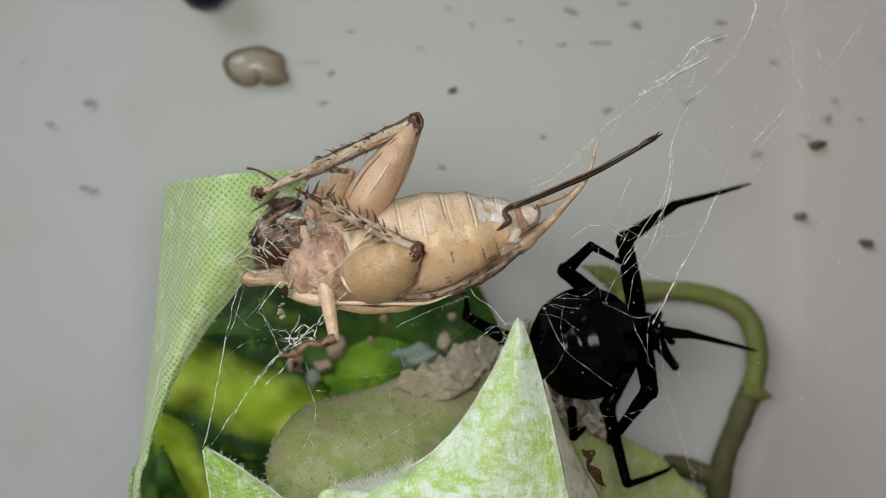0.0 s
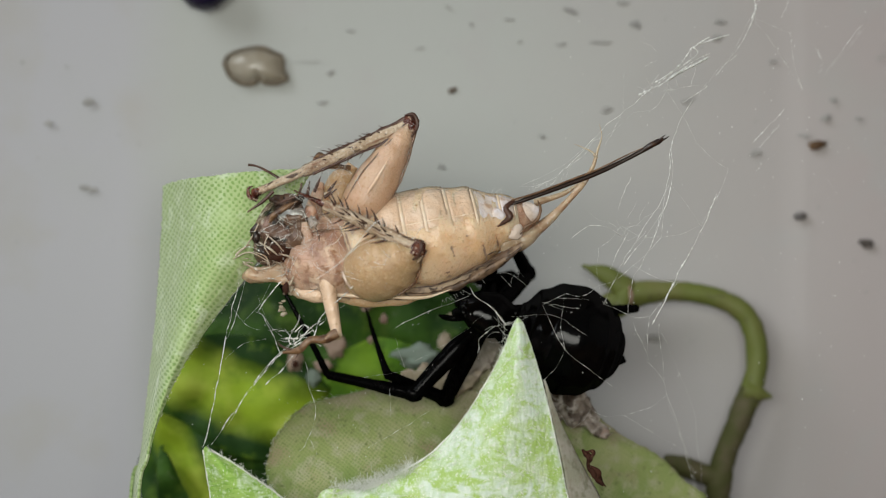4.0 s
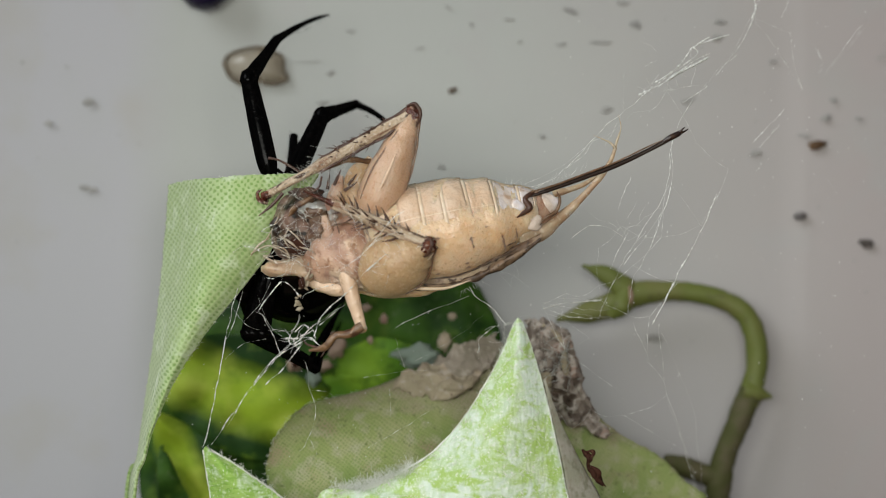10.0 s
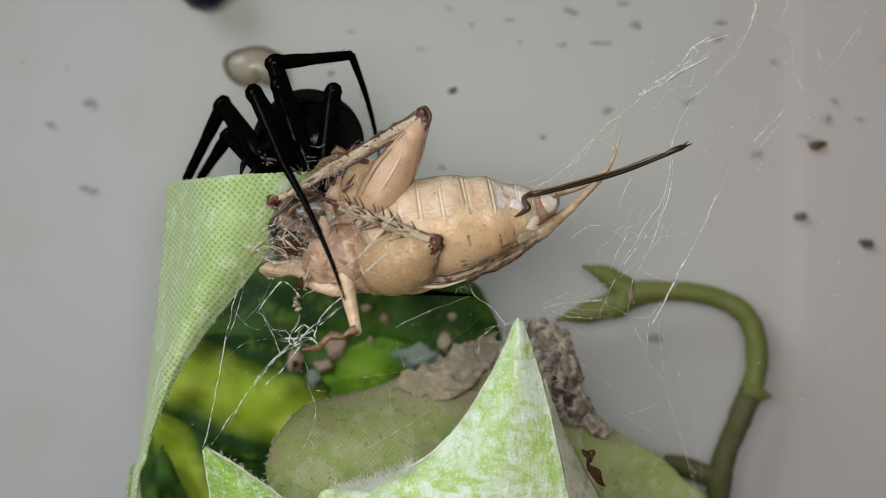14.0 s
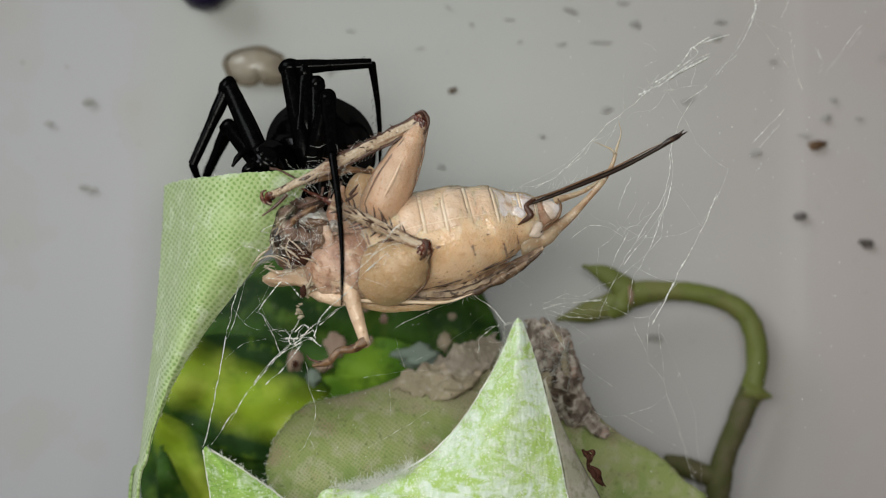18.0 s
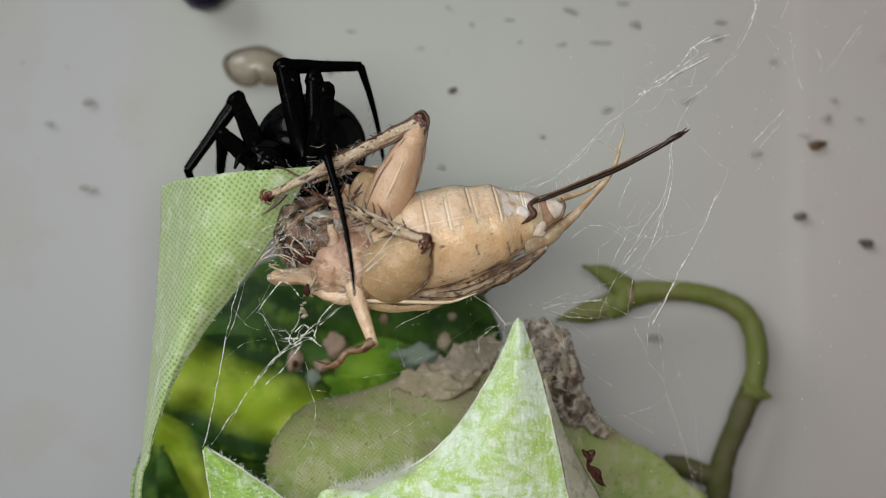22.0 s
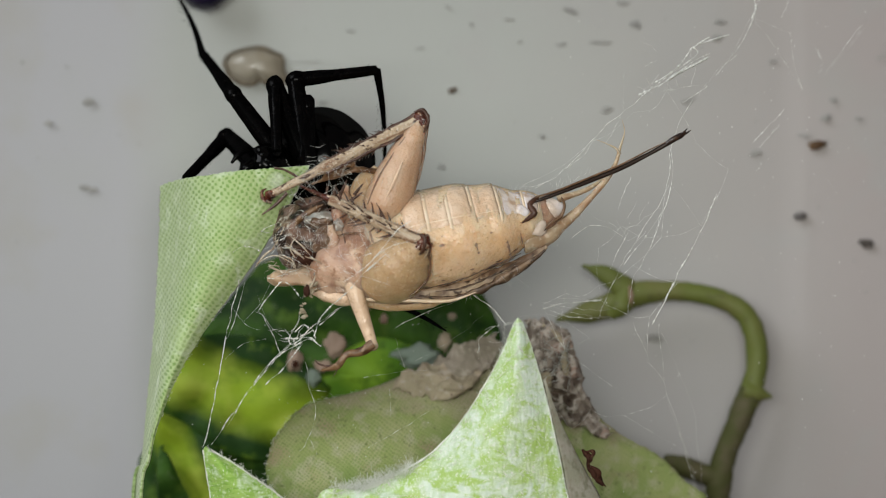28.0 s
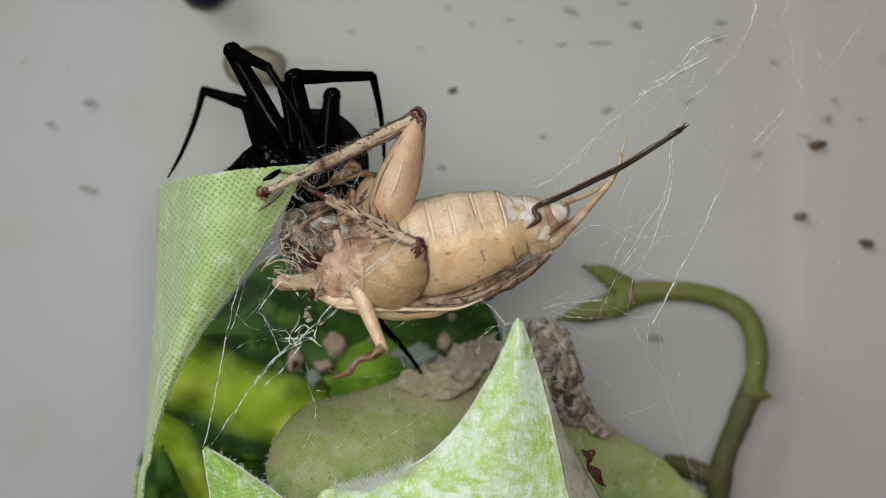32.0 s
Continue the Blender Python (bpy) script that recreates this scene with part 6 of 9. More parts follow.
for pts, r, b in (([(-12.69, -2.6, 55.68), (-11.9, -2.8, 56.65), (-11.05, -2.8, 57.73), (-10.35, -2.9, 57.42), (-9.65, -3, 56.66)], 0.05, 10), ([(-12.69, -2.6, 55.68), (-12.1, -2.7, 55.11), (-11.51, -2.8, 53.88), (-11.04, -2.9, 52.85)], 0.04, 8), ([(-3.52, -5.6, 59.85), (-4.67, -5.2, 58.91), (-6.62, -4, 56.99), (-7.81, -3.4, 55.83), (-8.53, -3, 54.85), (-8.8, -3, 54.08)], 0.055, 20),
                  ([(-11.04, -2.9, 52.85), (-10.15, -3, 53.31), (-9.18, -3, 53.89), (-8.68, -3, 53.66), (-8.3, -3, 53.39)], 0.07, 8), ([(-11.04, -2.9, 52.85), (-12.07, -3, 51.89), (-12.82, -3.1, 50.75)], 0.05, 6), ([(-9.57, -3, 53.58), (-10.72, -3, 52.16), (-12.04, -3.2, 50.76)], 0.05, 6),
                  ([(-9.72, -3, 55.35), (-10.3, -3, 54.35), (-10.49, -3, 53.74), (-10.15, -3, 53.54), (-9.52, -3.1, 54.05), (-9.14, -3.1, 54.63), (-9.52, -3.1, 54.89), (-10.11, -3, 54.27)], 0.05, 8), ([(-9.45, -3, 54.89), (-8.84, -3, 54.5), (-8.76, -3, 53.81)], 0.05, 4), ([(-10.76, -3, 53.97), (-9.83, -3.1, 53.9), (-8.76, -3, 53.89)], 0.06, 6),
                  ([(-12.26, -2, 57.91), (-11.36, -2.4, 58.11), (-10.57, -2.6, 58.26)], 0.03, 6), ([(-9.65, -3, 56.66), (-8.61, -3, 57.27), (-7.07, -3, 57.66)], 0.03, 5), ([(-11.7, -2.8, 54.46), (-10.54, -2.9, 54.42), (-9.76, -3, 54.35)], 0.02, 3)):
    strand(pts, r * 0.45, silk, b)
for pts, r, b in (([(23.15, 7, 78.82), (23.28, 7, 77.72), (22.77, 7, 76.37)], 0.075, 10), ([(21.7, 6, 74.35), (20.91, 6, 73.69), (20.2, 6, 72.89)], 0.04, 5), ([(19.44, 5, 75.51), (18.86, 5, 75.1), (18.2, 5, 74.77)], 0.085, 9),
                  ([(19.52, 5, 74.1), (17.7, 5, 73.11), (16.3, 5, 72.28), (14.31, 5, 71.29)], 0.1, 16), ([(18.2, 5, 74.68), (17.54, 5, 73.77), (16.79, 5, 73.03), (15.55, 5, 72.12)], 0.06, 8), ([(19.19, 4, 71.85), (18.53, 4, 71.36), (17.38, 4, 70.54)], 0.03, 4), ([(25.99, 8, 78.72), (25.39, 8, 77.32)], 0.03, 3),
                  ([(25.2, 6, 70.27), (24.12, 6, 69.14), (22.95, 6, 67.89)], 0.035, 3), ([(31.46, 8, 76.81), (29.98, 8, 74.9)], 0.03, 2), ([(19.66, 3, 63.9), (18.53, 3, 61.26), (16.9, 3, 58.21), (15.07, 3, 54.56)], 0.06, 12), ([(16.35, 2, 67.69), (15.94, 2, 64.47), (15.38, 2, 62.25), (12.92, 2, 58.91)], 0.045, 6),
                  ([(13.45, 2, 65.19), (12.88, 2, 64.07), (12.48, 2, 62.78)], 0.03, 4), ([(7.34, 6, 55.54), (9.01, 6, 55.95), (11.73, 6, 56.2)], 0.045, 10), ([(7.84, 6, 55.45), (9.43, 6, 55.03), (11.02, 6, 54.87)], 0.03, 4), ([(12.97, 0, 61.15), (12.33, 0, 60.04), (11.62, 0, 58.54)], 0.03, 4)):
    strand(pts, r * 0.7, silk, b)
tangle((-9.95, -3, 53.97), 0.6, 0.4, 9, 0.02)
tangle((-10.09, -3.6, 60.04), 1.5, 1.6, 12, 0.01)
tangle((-3.15, -5.4, 60.04), 2.0, 1.4, 22, 0.01)
tangle((-7, -4, 65.37), 2.5, 1.2, 26, 0.01)
tangle((4.03, -4.2, 54.72), 0.5, 0.5, 14, 0.02, silk_dim)
tangle((8.56, 8.4, 51.52), 1.5, 3.0, 70, 0.028, silk_dim)
tangle((16.64, 4, 72.34), 2.2, 1.4, 14, 0.016)
tangle((13.4, 1, 61.64), 2.2, 1.2, 14, 0.014)
knot = thing("silk_scrap", lumps([(-8.92, -3, 57.54), (-9.18, -3, 56.89), (-9.61, -3, 56.2), (-9.65, -3, 55.43)], 22, 0.17, 0.12, 0.3), litter_pale, "tan scrap of prey wrapped in silk", "debris")
part("shred", tube(bmesh.new(), [(-8.76, -3, 58.19), (-8.98, -3.1, 57.54), (-9.37, -3.1, 57.04)], [0.03, 0.09, 0.05], 6, 12, rough=0.8), palp_mat, knot)
part("dark_core", blob(bmesh.new(), (-9.3, -3.4, 57.17), 0.3, (0.8, 0.6, 1.3), 0.5, 2), rust, knot, "dark brown core")


def sparkle():
    """Small bright beads hanging on lines too thin to see."""
    bm = bmesh.new()
    for _ in range(190):
        x = random.uniform(6, 30)
        z = random.uniform(43, 77)
        blob(bm, (x, random.uniform(-3, 8), z), random.uniform(0.015, 0.045), (1, 1, 1.6), 0.2, 1)
    for _ in range(50):
        blob(bm, (random.uniform(-18, 6), random.uniform(-4, 1), random.uniform(45, 56)), random.uniform(0.015, 0.035), (1, 1, 1.4), 0.2, 1)
    return bm


thing("glue_beads", sparkle(), silk, "tiny bright beads on fine silk lines", "silk", kind="stuff")


def fine_web():
    """Barely visible lines between the cricket, the spike leaf and the stem."""
    nodes = [(12.23, 3, 55.78), (10.51, 2, 48.57), (8.62, 1, 52.86), (6.7, -1, 50.64), (9.02, 1, 47.27), (13.16, 4, 47.95), (14.67, 3, 51.92), (11.01, 1, 57.45), (8.54, 0, 56.88), (13.53, 2, 58.83), (15.4, 1, 60.84), (10.91, 0, 60.04), (16.2, 1, 64.43), (12.49, 0, 61.62),
             (18.12, 3, 67.76), (19.1, 4, 71.93), (21.53, 6, 74.64), (23.18, 8, 77.45), (16.09, 3, 71.42), (13.53, 2, 69.7), (10.51, 0, 67.55), (14.87, 3, 55.17), (16.9, 3, 57.6), (18.52, 3, 61.67), (20.74, 4, 65.78), (16.38, 5, 49.29), (18.14, 7, 44.89), (26.38, 9, 76.31), (27.47, 10, 72.14), (6.89, -1, 56.12), (5.28, -2, 64.31), (8.46, -1, 65.52)]
    nodes = [Vector(p) for p in nodes]
    done = set()
    for i, p in enumerate(nodes):
        near = sorted(range(len(nodes)), key=lambda k: (nodes[k] - p).length)[1:3]
        for k in near:
            if (min(i, k), max(i, k)) in done:
                continue
            done.add((min(i, k), max(i, k)))
            q = nodes[k]
            mid = (p + q) / 2 + Vector((random.uniform(-0.3, 0.3), random.uniform(-0.4, 0.4), random.uniform(-0.5, 0.1)))
            strand([p, mid, q], random.uniform(0.007, 0.013), silk, random.randint(2, 5), 0.05)


fine_web()

tangle((-5.45, -4.6, 59.66), 2.6, 1.6, 26, 0.008)
tangle((-8.54, -3.8, 60.8), 1.6, 1.6, 26, 0.009)
tangle((-6.99, -4.2, 64.22), 2.4, 1.0, 24, 0.009)
tangle((4.45, -3.2, 57.74), 2.0, 1.4, 6, 0.008)
tangle((-9.13, -3.6, 60.99), 1.5, 1.5, 14, 0.01)
for k in range(11):
    a = Vector((random.uniform(-12.4, -7.4), random.uniform(-3.6, -2.4), random.uniform(59.2, 65.0)))
    b = a + Vector((random.uniform(-2.5, 2.5), random.uniform(-0.4, 0.4), random.uniform(-1.8, 1.8)))
    strand([a, (a + b) / 2 + Vector((0, -0.3, random.uniform(-0.4, 0.4))), b], random.uniform(0.015, 0.03), silk if k % 3 else silk_dim, 3, 0.15)


# ---- what moves ----
def between(rows, t):
    """The values of rows at t seconds."""
    for a, b in zip(rows, rows[1:]):
        if a[0] <= t <= b[0]:
            u = (t - a[0]) / (b[0] - a[0])
            return [p + (q - p) * u for p, q in zip(a[1:], b[1:])]
    return list(rows[-1][1:])


def stance(body, t):
    """The spider's pose: its waist at the head shield, its x axis from abdomen to head."""
    v = between(body, t)
    tail, front = Vector(v[:3]), Vector(v[3:])
    x = (front - tail).normalized()
    z = Vector((0, -1, 0.35))
    z = (z - x * z.dot(x)).normalized()
    y = z.cross(x)
    m = Matrix((x, y, z)).transposed().to_4x4()
    m.translation = front * MM
    return m


def aimed(points):
    """Poses at each first point, with z along to the second, turning as little as they can."""
    out, q, old = [], None, None
    for a, b in points:
        way = (b - a).normalized()
        q = way.to_track_quat("Z", "Y") if q is None else old.rotation_difference(way) @ q
        old = way
        out.append(Matrix.Translation(a * MM) @ q.to_matrix().to_4x4())
    return out


def step(pieces, lengths, joints, frames, root):
    """Keys one leg of the spider: thigh, shin and foot keep their lengths."""
    times, lines = sorted(frames), ([], [], [])
    for t in times:
        v = between(joints, t)
        knee, ankle, toe = Vector(v[:3]), Vector(v[3:6]), Vector(v[6:])
        hip = frames[t].translation / MM + Vector(root) * min(max(t - 11.2, 0), 1)
        hip = knee - (knee - hip).normalized() * lengths[0]
        ankle = knee + (ankle - knee).normalized() * lengths[1]
        lines[0].append((hip, knee))
        lines[1].append((knee, ankle))
        lines[2].append((ankle, toe))
    for piece, line in zip(pieces, lines):
        walk(piece, [(t, frames[t].inverted() @ m) for t, m in zip(times, aimed(line))])


def struggle(prey):
    """Keys the cricket: body, abdomen and the pieces of its legs."""
    times = [r[0] for r in prey]
    trunk = [Matrix.Translation((BODY + Vector((r[1], 0, r[2]))) * MM) for r in prey]
    walk(cricket, list(zip(times, trunk)))
    walk(knot, [(r[0], Matrix.Translation(Vector((r[1], 0, r[2])) * 0.8 * MM)) for r in prey])
    pin = Vector((6.03, -1, 62.55))
    rows = []
    for r, m in zip(prey, trunk):
        turn = Matrix.Rotation(radians(r[5] * 0.4), 4, "Y")
        spot = pin + Vector((r[3], 0, r[4])) + turn.to_3x3() @ (WAIST - pin)
        rows.append((r[0], m.inverted() @ Matrix.Translation(spot * MM) @ turn))
    walk(abdomen, rows)
    for wing in wings:
        walk(wing, [(t, Matrix.Translation((0, 0, lift * MM))) for t, lift in ((0, 0.42), (13, 0.42), (14.5, 0.25), (17.5, 0.05), (32, 0))])
    walk(ovipositor, [(r[0], m.inverted() @ Matrix.Translation((PIN + Vector((r[3], 0, r[4]))) * MM) @ Matrix.Rotation(radians(r[5]), 4, "Y")) for r, m in zip(prey, trunk)])
    for piece, i, ahead, length in ((femur_up, 6, True, U1), (tibia_up, 9, False, U2), (femur_low, 15, True, L1), (tibia_low, 18, False, L2), (front_leg, 24, True, F1)):
        line = []
        for r in prey:
            a, b = Vector(r[i:i + 3]), Vector(r[i + 3:i + 6])
            line.append((b - (b - a).normalized() * length, b) if ahead else (a, b))
        walk(piece, [(t, m.inverted() @ p) for t, m, p in zip(times, trunk, aimed(line))])


def motions():
    """Keys all that moves. Rows: seconds, then joints in millimetres."""
    body = [
        (0, 10.56, 7, 52.89, 15.25, 11.02, 53.46),
        (0.5, 10.77, 7, 52.05, 14.72, 10.97, 54.71),
        (1, 11.41, 7, 51.41, 13.07, 10.66, 56.13),
        (1.5, 11.28, 7, 50.28, 8.73, 4.18, 55.18),
        (2, 10.94, 7, 50.7, 6.39, 7, 54.91),
        (2.5, 10.61, 7, 50.61, 6.15, 7, 54.92),
        (3, 10.44, 7, 51.12, 5.51, 7, 54.88),
        (3.5, 10.35, 7, 53.1, 4.51, 7, 55.18),
        (5.5, 5.11, 7.5, 53.79, -0.57, 5.39, 55.06),
        (6, 3.3, 7.5, 53.28, -2.67, 7.5, 54.96),
        (7, -1.65, 7.5, 55.14, -7.7, 6.37, 56.48),
        (8, -4.27, 7.5, 55.39, -9.5, 5.3, 56.93),
        (9, -8.41, 7.5, 56.66, -11.12, 4.27, 59.73),
        (9.5, -10.1, 7.5, 57.08, -11.61, 3.28, 61.37),
        (10, -10.95, 7.5, 58.86, -11.88, 2.79, 62.78),
        (11, -11.67, 7.5, 60.38, -11.9, 2.45, 63.97),
        (11.5, -12.01, 7.5, 61.73, -12.05, 1.97, 64.53),
        (12, -13.36, 7.5, 66.47, -14.93, 1.63, 65.25),
        (13, -11.37, 7.5, 66.59, -12.41, 1.41, 66.04),
        (14, -10.19, 7.5, 67.57, -11.97, 1.76, 66.06),
        (16.5, -10.53, 7.5, 69.13, -11.99, 1.99, 66.68),
        (17, -9.38, 7.5, 69.98, -11.82, 2.62, 67.04),
        (18, -9.38, 7.5, 67.14, -12.17, 2.07, 66.08),
        (19, -10.27, 7.5, 66.81, -12.37, 1.73, 65.94),
        (20, -10.31, 7.5, 66.38, -12.37, 1.68, 65.86),
        (21, -9.47, 7.5, 67.31, -12.17, 2.07, 66.04),
        (22, -10.06, 7.5, 67.23, -12.22, 1.8, 66.11),
        (23, -9.64, 7.5, 67.31, -12.2, 2, 66.04),
        (24, -9.64, 7.5, 67.31, -12.25, 2.04, 65.96),
        (25, -9.89, 7.5, 66.59, -12.39, 1.88, 65.79),
        (27.5, -7.44, 7.5, 68.58, -10.54, 2.73, 66.12),
        (28, -9.47, 7.5, 66.3, -12.24, 1.97, 65.88),
        (28.5, -9.89, 7.5, 66.38, -12.22, 1.78, 65.87),
        (29, -9.81, 7.5, 66.38, -12.22, 1.8, 65.95),
        (30, -8.2, 7.5, 67.57, -10.88, 2.11, 66.08),
        (30.5, -9.47, 7.5, 66.38, -11.85, 1.8, 65.87),
        (31, -10.1, 7.5, 65.96, -11.95, 1.58, 65.93),
        (31.5, -10.1, 7.5, 65.75, -11.95, 1.58, 65.66),
        (32, -9.89, 7.5, 66.17, -11.79, 1.6, 65.94),
    ]
    pace = sorted({round(0.2 * k, 2) for k in range(161)} | {r[0] for r in body})
    frames = {t: stance(body, t) for t in pace}
    walk(spider, [(t, frames[t]) for t in pace])
    joints = [
        (0, 13.48, 6.7, 60.67, 17.74, 9.91, 63.41, 24.59, 15.45, 65.23),
        (0.5, 11.77, 10.7, 63.52, 15.84, 7.1, 66.07, 22.8, 12.79, 65.7),
        (1, 5.74, 7.4, 59.2, 9.87, 11.4, 60.92, 13.25, 3.12, 61.99),
        (1.5, 9.96, 12.4, 57.4, 10.32, 6.62, 58.99, 13.31, 14.88, 60.94),
        (2, 8.97, 14, 58.26, 9.55, 11.2, 63.53, 9.68, 4.1, 69.07),
        (2.5, 9.2, 14, 58.26, 9.97, 12.5, 64.02, 9.97, 4.97, 68.95),
        (3, 3.93, 14, 59.37, 0.68, 10.59, 63.09, -3.42, 3.1, 65.94),
        (3.5, 7.64, 14, 57.37, 6.25, 9.07, 60.49, 0.22, 3.77, 64.56),
        (5.5, 3.74, 10.9, 60.04, 0.14, 10.43, 64.82, -4.27, 3.25, 61.65),
        (6, -1.06, 12.4, 61.81, -5.86, 11.5, 65.29, -6.68, 3.3, 61.67),
        (7, -6.29, 11.4, 62.67, -7.69, 6.08, 65.06, -10.01, 14.16, 61.85),
        (8, -11.52, 4.8, 66.23, -10.8, 10.51, 67.94, -6.53, 2.76, 66.29),
        (9, -12.84, 3.7, 68.42, -12.44, 9.62, 69.3, -10.71, 2.05, 64.75),
        (9.5, -10.26, 9.3, 67.34, -8.02, 4.92, 70.77, -2.35, 11, 74.2),
        (10, -8.98, 6.6, 69.9, -6.76, 12.01, 71.25, -3.45, 4.12, 68.46),
        (11, -11.83, 7.9, 70.65, -9.02, 12.8, 72.65, -3.93, 6.21, 69.24),
        (11.5, -10.82, 8.4, 70.05, -9.09, 2.95, 68.23, -4.54, 10.66, 69.25),
        (12, -14.05, 3.6, 72.29, -8.61, 6.1, 71.94, -5.04, 12.8, 67.12),
        (13, -12.6, 3, 72.55, -7.38, 4.6, 72.9, -5.56, 10.7, 67.43),
        (14, -12.15, 3, 73.37, -6.72, 5.4, 74.24, -4.86, 10.4, 66.98),
        (16.5, -12.35, 3, 74.06, -6.81, 5.19, 74.75, -5.45, 12.21, 69.27),
        (17, -12.76, 3, 74.46, -6.78, 3.49, 74.72, -5.16, 10.38, 69.16),
        (18, -11.13, 3, 73.04, -5.16, 3.4, 73.41, -4.78, 8.5, 66.01),
        (19, -11.54, 3, 73.04, -6.36, 5.99, 73.48, -4.75, 10.99, 66.16),
        (20, -10.28, 3, 72.35, -6.56, 6.2, 72.83, -4.82, 12.8, 66.23),
        (21, -10.72, 3, 73.53, -5.14, 5.2, 73.51, -4.5, 10.29, 66.11),
        (22, -11.54, 3, 73.12, -6.05, 5.41, 73.41, -4.5, 10.41, 66.09),
        (23, -11.33, 3, 73.12, -5.61, 4.7, 73.73, -4.68, 9.3, 66.06),
        (24, -11.05, 3, 73.45, -5.33, 4.8, 73.46, -4.83, 9.91, 66.07),
        (25, -11.13, 3, 72.72, -6.09, 6.21, 73.21, -4.78, 11.69, 66.19),
        (27.5, -9.07, 5.1, 74.2, -3.12, 5.29, 74.95, -3.67, 11.34, 68.3),
        (28, -10.64, 3, 72.15, -5.09, 4.1, 72.96, -4.49, 9.89, 66.1),
        (28.5, -11.33, 3, 72.15, -5.42, 3.4, 73.08, -4.45, 8.9, 66.03),
        (29, -9.91, 3, 72.84, -5.05, 6.51, 73.03, -4.58, 12.33, 66.18),
        (30, -9.02, 3, 73.24, -3.47, 5.21, 73.8, -3.99, 10.5, 66.54),
        (30.5, -10.77, 3.5, 72.28, -5.14, 5.3, 73.31, -4.52, 10.69, 66.13),
        (31, -10.77, 3.5, 72.08, -5.15, 5.6, 72.18, -4.67, 12.31, 66.2),
        (31.5, -9.73, 3.2, 71.76, -4.24, 5.6, 71.47, -4.64, 11.7, 64.87),
        (32, -10.72, 3, 72.35, -5.15, 5.19, 72.68, -4.55, 11.39, 66.17),
    ]
    step(spider_leg((8.6, 6.0, 9.0), 1.2), (8.6, 6.0, 9.0), joints, frames, (3.0, 0, -2.3))
